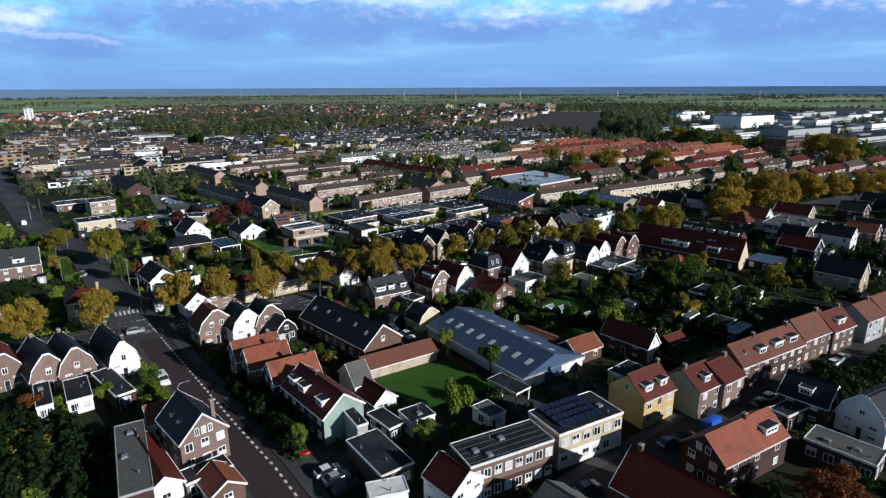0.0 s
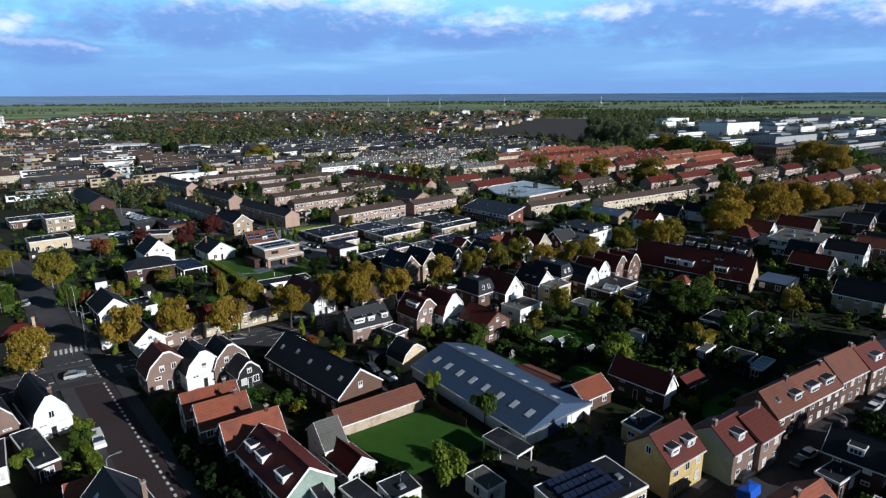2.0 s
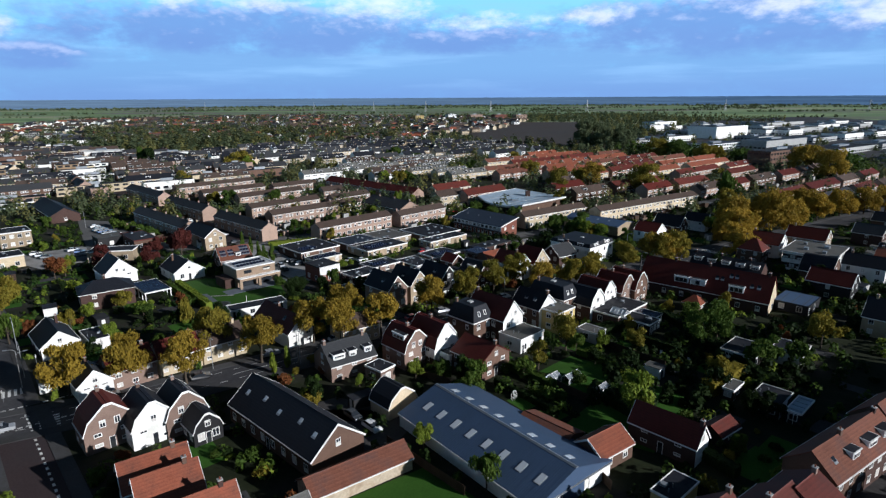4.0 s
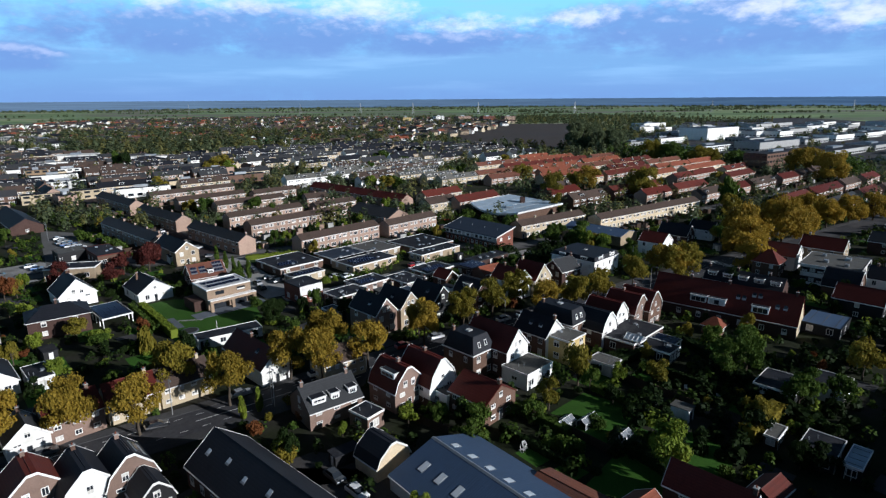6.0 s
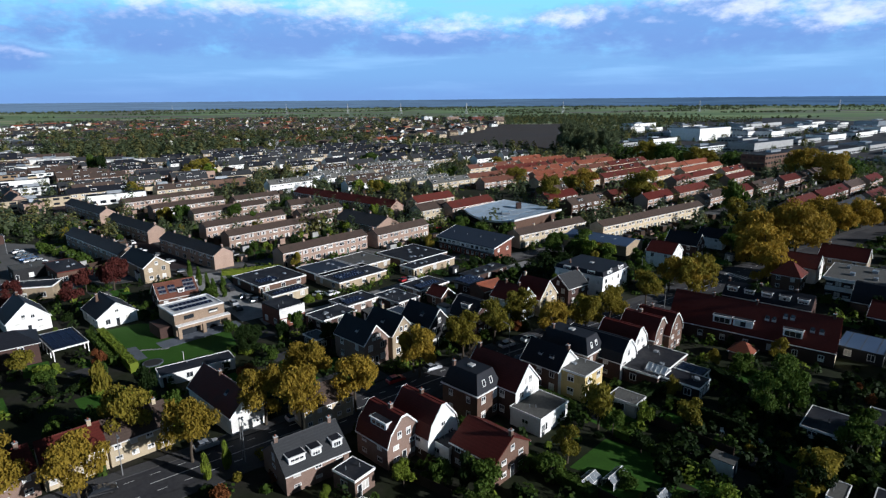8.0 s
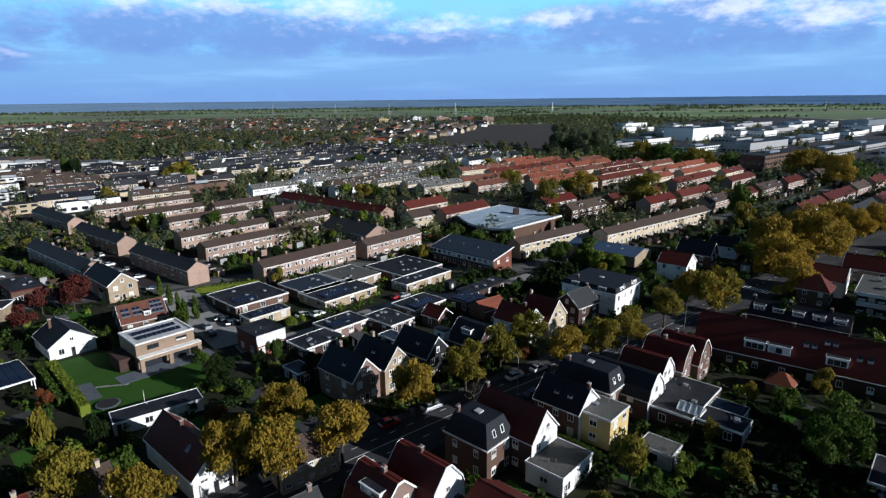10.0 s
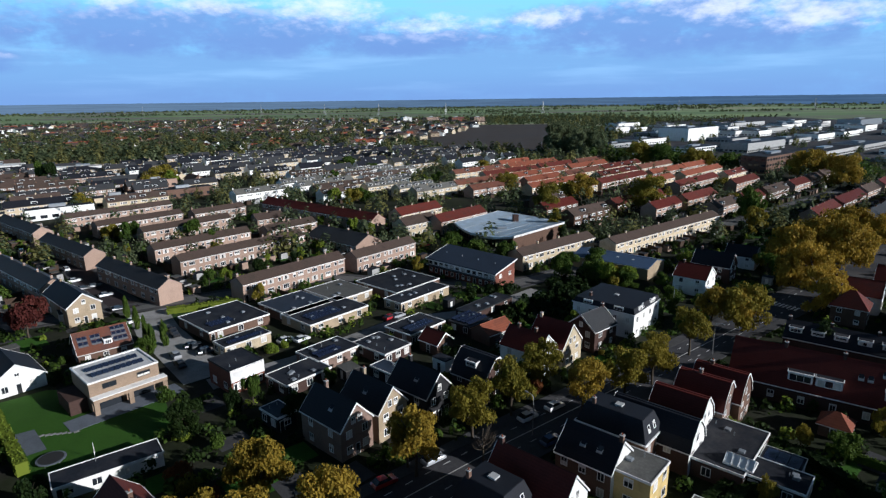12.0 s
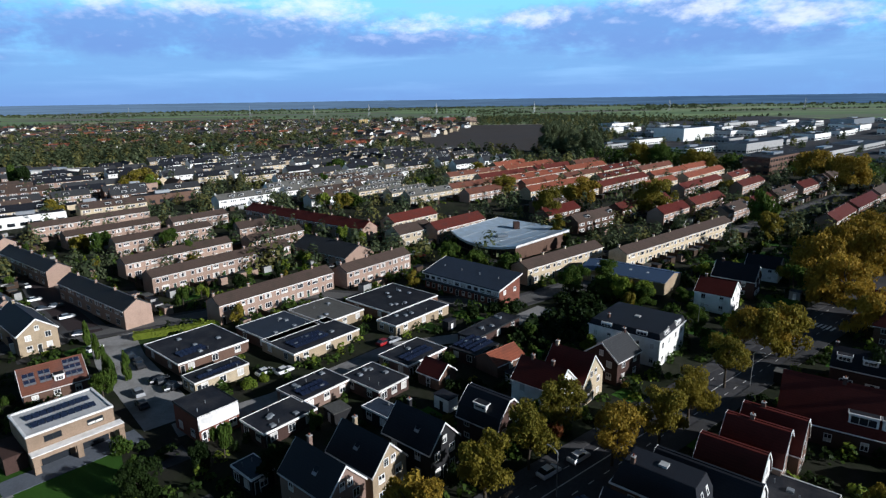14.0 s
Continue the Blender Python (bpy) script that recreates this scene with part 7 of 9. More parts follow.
tree(41.4, 153.0, 4, 2, 'leaf_dark', 'mid')
tree(76.4, 100.3, 7, 4, 'leaf_dark', 'mid')
tree(55.0, 66.3, 8, 5, 'leaf_rust', 'round')
tree(75.5, 135.7, 4, 2.4, 'leaf_dark', 'mid')
tree(-15.9, 204.6, 6, 2.8, 'leaf_dark', 'mid')
tree(-90.5, 258.5, 9, 4, 'leaf_red', 'mid')
tree(-92.8, 260.9, 8, 3.8, 'leaf_red', 'mid')
tree(-95.6, 242.2, 8, 3.6, 'leaf_red', 'mid')
tree(-110.0, 236.7, 7, 3.4, 'leaf_red', 'mid')
tree(66.0, 287.0, 8, 3.6, 'leaf_green', 'mid')
tree(74.9, 275.5, 8, 3.5, 'leaf_bright', 'mid')
tree(81.4, 273.3, 7, 3.2, 'leaf_bright', 'mid')
tree(89.8, 267.9, 6, 2.5, 'leaf_green', 'mid')
tree(-31.0, 340.5, 7, 3, 'leaf_green', 'mid')
tree(32.6, 333.0, 6.5, 3, 'leaf_green', 'mid')
tree(40.6, 318.8, 6.5, 3, 'leaf_green', 'mid')
tree(49.5, 313.1, 6.5, 3, 'leaf_green', 'mid')
tree(63.5, 286.7, 8, 3.5, 'leaf_green', 'mid')
tree(133.1, 279.1, 8, 4, 'leaf_olive', 'mid')
tree(74.3, 162.0, 9, 4, 'leaf_green', 'mid')
tree(75.7, 179.6, 5, 3, 'leaf_green', 'mid')
tree(41.2, 129.0, 8, 3.6, 'leaf_bright', 'mid')
tree(-76.6, 95.3, 4, 3, 'leaf_rust', 'mid')
tree(-64.5, 99.5, 4, 2.2, 'leaf_bright', 'mid')
tree(-70.4, 96.3, 3, 3, 'leaf_bright', 'mid')
tree(-59.3, 105.8, 3.5, 2.4, 'leaf_green', 'mid')
tree(-115.4, 146.6, 9, 4.5, 'leaf_dark', 'round')
tree(-60.5, 101.1, 2.5, 1.5, 'leaf_green', 'mid')
tree(-102.2, 176.5, 7, 2.6, 'leaf_bright', 'mid')
tree(-73.3, 186.6, 5, 2.6, 'leaf_green', 'mid')
tree(-76.9, 174.0, 5, 2.4, 'leaf_bright', 'mid')
tree(-122.3, 229.8, 8, 4, 'leaf_rust', 'mid')
tree(-93.0, 267.4, 9, 4, 'leaf_red', 'mid')
tree(-98.8, 257.5, 8, 3.6, 'leaf_red', 'mid')
tree(-115.6, 248.7, 7, 3, 'leaf_red', 'mid')
tree(-90.1, 189.0, 5, 2.6, 'leaf_bright', 'mid')
tree(-75.7, 190.8, 5, 3, 'leaf_bright', 'mid')
tree(-84.2, 197.2, 6, 3, 'leaf_olive', 'mid')
tree(-64.0, 260.1, 6, 1.1, 'leaf_green', 'tall', low=0.05, label='slim green columnar tree')
tree(-59.0, 251.7, 6, 1.1, 'leaf_green', 'tall', low=0.05, label='slim green columnar tree')
tree(-55.4, 245.9, 6, 1.1, 'leaf_green', 'tall', low=0.05, label='slim green columnar tree')
tree(-52.9, 247.2, 6, 1.1, 'leaf_green', 'tall', low=0.05, label='slim green columnar tree')
tree(-70.1, 269.4, 6, 1.1, 'leaf_green', 'tall', low=0.05, label='slim green columnar tree')
tree(-31.1, 153.6, 4.5, 1.0, 'leaf_bright', 'tall', low=0.05, label='slim yellow-green columnar tree')
tree(-28.7, 156.4, 4.5, 1.0, 'leaf_bright', 'tall', low=0.05, label='slim yellow-green columnar tree')
# terrace greenery
tree(-55.4, 384.9, 9, 4, 'leaf_green', 'mid')
tree(-79.3, 370.8, 9, 4, 'leaf_green', 'mid')
tree(-66.1, 346.7, 9, 4, 'leaf_green', 'mid')
tree(-25.8, 550.0, 9, 4, 'leaf_green', 'mid')
tree(-6.2, 450.6, 9, 4, 'leaf_green', 'mid')
tree(48.7, 302.8, 9, 4, 'leaf_green', 'mid')
tree(77.9, 292.0, 8, 4, 'leaf_green', 'mid')
tree(81.4, 347.9, 10, 3.5, 'leaf_olive', 'mid')
tree(129.5, 273.2, 9, 4, 'leaf_green', 'mid')
tree(191.8, 387.8, 9, 4, 'leaf_olive', 'mid')
tree(-8.1, 368.5, 7, 3, 'leaf_bright', 'mid')
tree(-0.6, 355.3, 7, 3, 'leaf_bright', 'mid')
tree(-23.6, 374.6, 6, 3, 'leaf_green', 'mid')
# parked cars
car(-57.3, 106.8, -52, 'car_white', 'van')
car(-17.3, 76.7, 35, 'car_white', 'car')
car(-15.6, 75.0, 35, 'car_silver', 'car')
car(-13.8, 72.7, 35, 'car_black', 'car')
car(-23.1, 82.4, -50, 'car_red', 'car')
car(64.5, 98.8, 33, 'car_white', 'car')
car(61.7, 96.7, 33, 'car_black', 'car')
car(50.6, 93.6, 33, 'car_black', 'car')
car(39.4, 84.0, 30, 'car_blue', 'car')
car(43.1, 85.6, 30, 'car_black', 'car')
car(22.8, 72.4, 30, 'car_blue', 'car')
car(90.1, 115.9, 33, 'car_silver', 'car')
car(86.4, 113.1, 33, 'car_white', 'car')
car(-7.8, 129.3, -50, 'car_white', 'car')
car(-11.7, 133.5, -50, 'car_grey', 'car')
car(-117.1, 179.1, 125, 'car_silver', 'car')
car(-76.0, 132.5, 33, 'car_silver', 'car')
car(-34.0, 162.9, 33, 'car_silver', 'car')
car(-19.4, 171.1, 33, 'car_white', 'car')
car(-62.6, 144.4, 35, 'car_grey', 'car')
car(-46.5, 151.6, 33, 'car_black', 'car')
car(-0.2, 184.1, 30, 'car_red', 'car')
car(8.2, 189.0, 30, 'car_silver', 'car')
car(27.5, 199.7, 30, 'car_white', 'car')
car(33.7, 202.7, 30, 'car_white', 'car')
car(29.4, 191.4, 30, 'car_blue', 'car')
car(4.0, 256.5, 40, 'car_red', 'car')
car(6.2, 257.4, 40, 'car_silver', 'car')
car(-23.1, 244.8, 40, 'car_white', 'car')
car(-19.0, 244.8, 40, 'car_white', 'car')
car(-45.5, 244.8, 125, 'car_grey', 'car')
car(-41.8, 241.6, 125, 'car_black', 'car')
car(-48.2, 239.6, 125, 'car_silver', 'car')
car(-45.6, 234.2, 125, 'car_black', 'car')
car(-57.0, 259.2, 125, 'car_black', 'car')
car(-54.0, 256.4, 125, 'car_black', 'car')
car(-46.9, 277.0, 33, 'car_black', 'car')
car(-39.6, 283.3, 33, 'car_silver', 'car')
car(21.9, 337.4, 40, 'car_red', 'car')
car(20.5, 341.5, 40, 'car_white', 'car')
car(-152.4, 373.3, 130, 'car_grey', 'car')
car(-125.3, 337.1, 130, 'car_white', 'car')
car(-120.0, 332.3, 130, 'car_black', 'car')
car(-131.7, 343.9, 130, 'car_silver', 'car')
car(-143.9, 357.4, 130, 'car_grey', 'car')
car(-111.7, 324.9, 130, 'car_white', 'car')
car(-125.2, 363.2, 130, 'car_black', 'car')
# lamps and poles
street_lamp(-26.1, 157.8, -57, 8)
street_lamp(-45.3, 156.1, -57, 8)
street_lamp(83.6, 249.4, -57, 8)
street_lamp(26.9, 194.3, 120, 8)
street_lamp(78.3, 221.2, -57, 8)
street_lamp(-83.0, 149.6, 200, 9)
street_lamp(-45.7, 89.5, 40, 9)
street_lamp(-119.3, 172.6, 40, 8)
street_lamp(-83.3, 150.0, 40, 8)
street_lamp(70.4, 99.3, 120, 7)
street_lamp(-26.9, 159.3, -57, 8)
# hedges and fences
hedge(-59.8, 271.2, -40.7, 276.4, 1.8, 2, 'leaf_bright')
hedge(-7.9, 94.2, -13.9, 105.2, 1.6, 1.4, 'leaf_green')
hedge(-62.7, 109.0, -51.5, 97.3, 1.8, 1.6, 'leaf_bright')
hedge(38.4, 137.3, 51.6, 111.4, 2, 2, 'leaf_dark')
hedge(38.1, 164.4, 69.6, 181.4, 2, 2, 'leaf_dark')
hedge(69.6, 181.4, 76.1, 136.8, 2, 2, 'leaf_dark')
hedge(18.7, 156.6, 29.4, 142.2, 1.8, 2, 'leaf_green')
hedge(68.4, 184.4, 45.9, 171.3, 1.8, 1.6, 'leaf_dark')
hedge(71.2, 146.1, 60.0, 137.9, 3, 3, 'leaf_olive')
hedge(-71.6, 80.4, -66.4, 85.2, 1.8, 2, 'leaf_olive')
hedge(-85.0, 98.7, -64.7, 90.5, 1.8, 1.4, 'leaf_dark')
fence(-1.5, 161.5, 7.8, 151.0, 1.8)
fence(-1.5, 152.5, 7.7, 144.6, 1.8)
fence(25.1, 127.1, 30.5, 109.4, 1.8)
fence(-4.8, 124.2, 7.7, 109.6, 1.8)
# blue covered load in the street
covered_trailer(48.8, 89.0, 33)
# large trees further off
tree(89.6, 474.4, 12.9, 8.6, 'leaf_olive', 'big', low=0.1)
tree(90.6, 393.2, 17.7, 8.6, 'leaf_olive', 'big', low=0.1)
tree(124.1, 430.2, 16.2, 10.6, 'leaf_autumn', 'big', low=0.1)
tree(116.4, 428.8, 12.3, 6.8, 'leaf_olive', 'mid', low=0.1)
tree(148.9, 393.9, 19.2, 11.2, 'leaf_olive', 'big', low=0.1)
tree(240.5, 601.4, 20.9, 13.2, 'leaf_olive', 'big', low=0.1)
tree(254.6, 592.3, 19.8, 12.1, 'leaf_green', 'big', low=0.1)
tree(272.2, 565.1, 17.4, 11.7, 'leaf_olive', 'big', low=0.1)
tree(280.0, 559.8, 14.5, 9.1, 'leaf_olive', 'big', low=0.1)
tree(317.5, 489.7, 21.6, 14.5, 'leaf_autumn', 'big', low=0.1)
tree(305.5, 445.1, 22.3, 13.7, 'leaf_autumn', 'big', low=0.1)
tree(323.6, 478.9, 16.1, 8.4, 'leaf_olive', 'mid', low=0.1)
tree(184.2, 361.4, 15.9, 6.6, 'leaf_green', 'mid', low=0.1)
tree(173.9, 342.3, 10.6, 5.3, 'leaf_olive', 'mid', low=0.1)
tree(90.5, 373.6, 7.1, 4.7, 'leaf_olive', 'mid', low=0.1)
tree(225.1, 447.9, 8.9, 6.1, 'leaf_olive', 'mid', low=0.1)
tree(-239.9, 580.6, 16.3, 6.4, 'leaf_dark', 'mid', low=0.1)
tree(-250.6, 591.3, 16.8, 4.9, 'leaf_green', 'mid', low=0.1)
tree(-153.1, 561.3, 14.7, 13.4, 'leaf_olive', 'big', low=0.1)
tree(-143.9, 555.4, 11.0, 6.1, 'leaf_bright', 'mid', low=0.1)
tree(-19.7, 453.3, 9.3, 5.2, 'leaf_bright', 'mid', low=0.1)
tree(-9.3, 437.2, 10.1, 6.5, 'leaf_olive', 'mid', low=0.1)
tree(-1.4, 449.4, 8.0, 5.1, 'leaf_green', 'mid', low=0.1)
tree(-16.2, 618.1, 12.0, 11.2, 'leaf_green', 'big', low=0.1)
tree(-164.3, 459.8, 9.8, 6.6, 'leaf_olive', 'mid', low=0.1)
tree(-113.7, 372.4, 7.8, 4.9, 'leaf_olive', 'mid', low=0.1)
tree(-104.6, 368.7, 8.6, 5.3, 'leaf_green', 'mid', low=0.1)
tree(-21.3, 335.9, 5.3, 3.4, 'leaf_green', 'mid', low=0.1)
tree(26.3, 536.6, 7.7, 5.6, 'leaf_olive', 'mid', low=0.1)
tree(41.2, 524.5, 6.8, 5.0, 'leaf_bright', 'mid', low=0.1)
tree(51.5, 527.4, 8.4, 5.5, 'leaf_green', 'mid', low=0.1)
tree(3.3, 609.8, 7.3, 5.0, 'leaf_green', 'mid', low=0.1)
tree(95.4, 644.8, 8.9, 7.1, 'leaf_green', 'mid', low=0.1)
tree(98.3, 595.9, 9.0, 6.0, 'leaf_olive', 'mid', low=0.1)
tree(-51.0, 421.5, 4.6, 2.8, 'leaf_bright', 'mid', low=0.1)
tree(-42.0, 409.9, 4.9, 2.4, 'leaf_green', 'mid', low=0.1)
tree(-33.9, 409.6, 3.8, 2.4, 'leaf_green', 'mid', low=0.1)
tree(-24.3, 389.8, 4.6, 2.5, 'leaf_bright', 'mid', low=0.1)
tree(-8.2, 369.7, 5.6, 2.3, 'leaf_green', 'mid', low=0.1)
tree(-0.1, 361.9, 5.5, 2.5, 'leaf_bright', 'mid', low=0.1)
tree(32.6, 326.2, 7.1, 3.9, 'leaf_green', 'mid', low=0.1)
tree(39.8, 317.2, 6.5, 3.8, 'leaf_green', 'mid', low=0.1)
tree(49.0, 309.7, 6.4, 4.1, 'leaf_green', 'mid', low=0.1)
tree(63.4, 286.2, 6.2, 4.2, 'leaf_green', 'round', low=0.1)
tree(71.5, 278.6, 7.4, 4.4, 'leaf_green', 'round', low=0.1)
tree(76.7, 277.0, 6.1, 3.7, 'leaf_olive', 'round', low=0.1)
tree(78.8, 270.5, 5.9, 4.5, 'leaf_green', 'round', low=0.1)
tree(111.8, 292.4, 5.1, 3.0, 'leaf_bright', 'mid', low=0.1)
tree(86.2, 255.1, 5.3, 3.1, 'leaf_green', 'round', low=0.1)
tree(94.0, 232.9, 12.1, 7.3, 'leaf_olive', 'round', low=0.1)
tree(102.1, 216.7, 8.3, 4.6, 'leaf_dark', 'round', low=0.1)
# golden plane trees
tree(145.0, 278.7, 17.1, 10.1, 'leaf_gold', 'big', low=0.1, label='large plane tree with dense golden leaves', group='plane trees')
tree(169.8, 295.9, 17.5, 10.9, 'leaf_gold', 'big', low=0.1, label='large plane tree with dense golden leaves', group='plane trees')
tree(157.6, 275.3, 19.2, 10.4, 'leaf_gold', 'big', low=0.1, label='large plane tree with dense golden leaves', group='plane trees')
tree(133.7, 259.4, 15.4, 9.1, 'leaf_gold', 'big', low=0.1, label='large plane tree with dense golden leaves', group='plane trees')
tree(128.1, 263.8, 10.3, 6.5, 'leaf_gold', 'mid', low=0.1, label='large plane tree with dense golden leaves', group='plane trees')
tree(204.5, 322.5, 13.5, 8.9, 'leaf_gold', 'big', low=0.1, label='large plane tree with dense golden leaves', group='plane trees')
tree(123.7, 242.0, 12.7, 7.4, 'leaf_gold', 'round', low=0.1, label='large plane tree with dense golden leaves', group='plane trees')
# front garden greenery by the brick street
shrub(-82.7, 102.4, 1.6, 1.8, 'leaf_green')
shrub(-72.1, 96.4, 2.2, 2.0, 'leaf_green')
shrub(-65.8, 101.7, 2.2, 1.8, 'leaf_bright')
shrub(-67.2, 91.0, 1.8, 1.8, 'leaf_green')
shrub(-76.5, 95.6, 1.8, 1.8, 'leaf_rust')
shrub(-62.5, 112.3, 1.6, 1.6, 'leaf_bright')
shrub(-55.5, 102.2, 1.8, 1.6, 'leaf_bright')
shrub(-50.4, 116.0, 3.0, 2.0, 'leaf_green')
shrub(-46.5, 111.7, 2.0, 1.6, 'leaf_dark')
shrub(-47.6, 128.8, 2.6, 1.8, 'leaf_green')
shrub(-29.2, 89.4, 2.0, 2.0, 'leaf_green')
shrub(-37.2, 101.8, 1.8, 1.8, 'leaf_green')
shrub(-33.8, 96.8, 1.6, 1.5, 'leaf_bright')
shrub(-27.0, 86.5, 1.4, 1.4, 'leaf_dark')
shrub(-19.5, 153.0, 1.8, 2.0, 'leaf_rust')
shrub(-22.8, 158.5, 1.6, 1.8, 'leaf_olive')
shrub(-73.0, 86.2, 2.4, 2.4, 'leaf_olive')
shrub(-66.0, 82.9, 2.2, 2.4, 'leaf_green')
shrub(-66.2, 75.2, 2.6, 2.6, 'leaf_bright')
shrub(-59.2, 78.1, 2.4, 2.4, 'leaf_dark')
shrub(-59.5, 83.2, 1.8, 1.8, 'leaf_green')
shrub(-54.1, 74.1, 2.2, 2.0, 'leaf_olive')
shrub(4.5, 85.5, 2.4, 2.2, 'leaf_bright')
shrub(25.6, 139.4, 2.4, 2.2, 'leaf_green')
shrub(24.8, 149.3, 2.8, 2.4, 'leaf_bright')
shrub(19.6, 151.9, 2.6, 2.2, 'leaf_green')
shrub(41.9, 139.5, 2.2, 2, 'leaf_green')
shrub(51.4, 128.2, 2.4, 2, 'leaf_green')
shrub(35.7, 145.1, 2.6, 2.2, 'leaf_green')
hedge(-31.5, 91.2, -24.8, 82.5, 1.2, 1.0, 'leaf_green')
hedge(-69.3, 78.4, -64.0, 81.4, 1.6, 1.8, 'leaf_olive')
hedge(-65.2, 113.8, -54.0, 99.1, 1.4, 1.4, 'leaf_bright')
hedge(-10.6, 113.7, -0.8, 122.3, 1.2, 1.0, 'leaf_dark')
for bx, by in GREEN_ROW:
    shrub(bx, by, 4.2, 3.0, 'leaf_green')
# cars in the courts
for px, py, pa, paint in PARKED:
    car(px, py, pa, paint)
car(-56.2, 258.7, 125, 'car_grey', 'car')
car(-52.5, 253.4, 125, 'car_black', 'car')
car(-45.7, 245.1, 35, 'car_black', 'car')
car(-41.6, 241.0, 35, 'car_grey', 'car')
car(-67.1, 265.7, 60, 'car_white', 'car')
car(-94.6, 299.5, 40, 'car_black', 'car')
car(-92.2, 301.6, 40, 'car_grey', 'car')
car(-84.4, 291.0, 40, 'car_silver', 'car')
car(-101.7, 309.1, 40, 'car_white', 'car')
car(-75.1, 276.7, 40, 'car_black', 'car')
# signs and posts
bollard_sign(-78.5, 156.7, 20)
bollard_sign(-86.6, 160.6, 200)
bollard_sign(-68.8, 148.5, 110)
bollard_sign(-83.0, 143.7, 20)
bollard_sign(-76.2, 169.2, 200)
# trees and bushes along the road out of the crossroads
tree(-143.8, 209.4, 8, 6.5, 'leaf_olive', 'round', low=0.2)
tree(-114.4, 190.8, 12.5, 5.8, 'leaf_olive', 'round', low=0.2)
tree(-101.0, 173.5, 8.5, 3.2, 'leaf_green', 'mid', low=0.1)
tree(-97.5, 176.5, 5, 2.0, 'leaf_rust', 'mid', low=0.15)
tree(-176.5, 226.0, 7, 3.6, 'leaf_bright', 'mid', low=0.1)
for sx, sy, sh, sr in ((-131.5, 190.5, 2.6, 2.6), (-127.5, 186.0, 2.2, 2.4), (-123.0, 181.0, 2.4, 2.4), (-119.0, 176.5, 2.6, 2.6), (-126.5, 174.0, 2.4, 2.6), (-140.0, 200.0, 3.0, 3.0),
                       (-150.0, 211.0, 3.0, 2.8), (-158.0, 219.0, 3.2, 3.0), (-165.0, 227.0, 3.0, 2.8), (-133.0, 199.0, 2.4, 2.4)):
    shrub(sx, sy, sh, sr, 'leaf_bright' if sx > -135 else 'leaf_green')
hedge(-134.5, 196.0, -118.0, 174.0, 2.2, 3.0, 'leaf_green')
for lx, ly, la in ((-137.7, 205.4, 310), (-128.1, 184.5, 310), (-107.5, 178.1, 130), (-96.6, 169.5, 130), (-85.6, 154.5, 130), (-195.1, 276.5, 310), (-191.5, 263.9, 130), (-155.5, 312.6, 130)):
    street_lamp(lx, ly, la, 8)
for cx, cy, paint, kind in ((-117.3, 180.0, 'car_silver', 'car'), (-132.5, 197.9, 'car_black', 'car'), (-188.2, 254.5, 'car_white', 'van'), (-193.8, 252.4, 'car_silver', 'car'), (-169.3, 226.8, 'car_red', 'car'), (-210.2, 293.5, 'car_grey', 'car')):
    car(cx, cy, 128, paint, kind)
# villa garden
hedge(-76.6, 218.1, -59.0, 195.4, 2.4, 2.0, 'leaf_bright')
hedge(-79.9, 218.6, -65.6, 199.9, 1.9, 1.4, 'leaf_green')
tree(-35.5, 203.7, 6.5, 3.6, 'leaf_dark', 'round', low=0.08)
tree(-68.8, 199.7, 4.5, 1.8, 'leaf_rust', 'mid', low=0.1)
tree(-62.2, 186.0, 6.5, 2.2, 'leaf_olive', 'tall', low=0.03)
flagpole(-49.2, 198.5, 3.2)
trampoline(-56.5, 199.1)
for sx, sy in [(-62.3, 207.7), (-61.3, 207.8), (-60.4, 207.9), (-59.4, 207.9), (-58.5, 208.0), (-57.5, 208.1), (-56.5, 208.2)]:
    lone("stepping_stone", Shape().box(-.45, -.3, .03, .45, .3, .08), "paving_light", "pale stepping stone laid in the lawn", "stepping stone", "stepping stones", at=pose(sx, sy, 0, 0, 0, 40))
hedge(-75.8, 227.3, -73.7, 229.4, 1.4, 1.2, 'leaf_bright')
# garden furniture
hanging_chair(20.6, 138.8)
parasol(-10.9, 157.5)
garden_chair(57.5, 158.5, 20)
garden_chair(58.7, 157.5, 80)
garden_chair(63.6, 153.6, 200)
garden_chair(20.2, 138.5, 40)
cold_frame(29.5, 145.6, 40, 2.2, 4)
cold_frame(34.0, 146.0, 40, 2, 4.5)
cold_frame(38.1, 139.8, 40, 2, 5)
# plane trees further along the road
tree(175.3, 286.1, 14, 7.5, 'leaf_gold', 'big', label='large plane tree with dense golden leaves', group='plane trees', low=0.1)
tree(196.5, 301.3, 14, 7.5, 'leaf_gold', 'big', label='large plane tree with dense golden leaves', group='plane trees', low=0.1)
tree(216.2, 312.2, 14, 7.5, 'leaf_gold', 'big', label='large plane tree with dense golden leaves', group='plane trees', low=0.1)
tree(231.6, 315.7, 14, 7.5, 'leaf_gold', 'big', label='large plane tree with dense golden leaves', group='plane trees', low=0.1)
tree(246.0, 319.4, 14, 7.5, 'leaf_gold', 'big', label='large plane tree with dense golden leaves', group='plane trees', low=0.1)


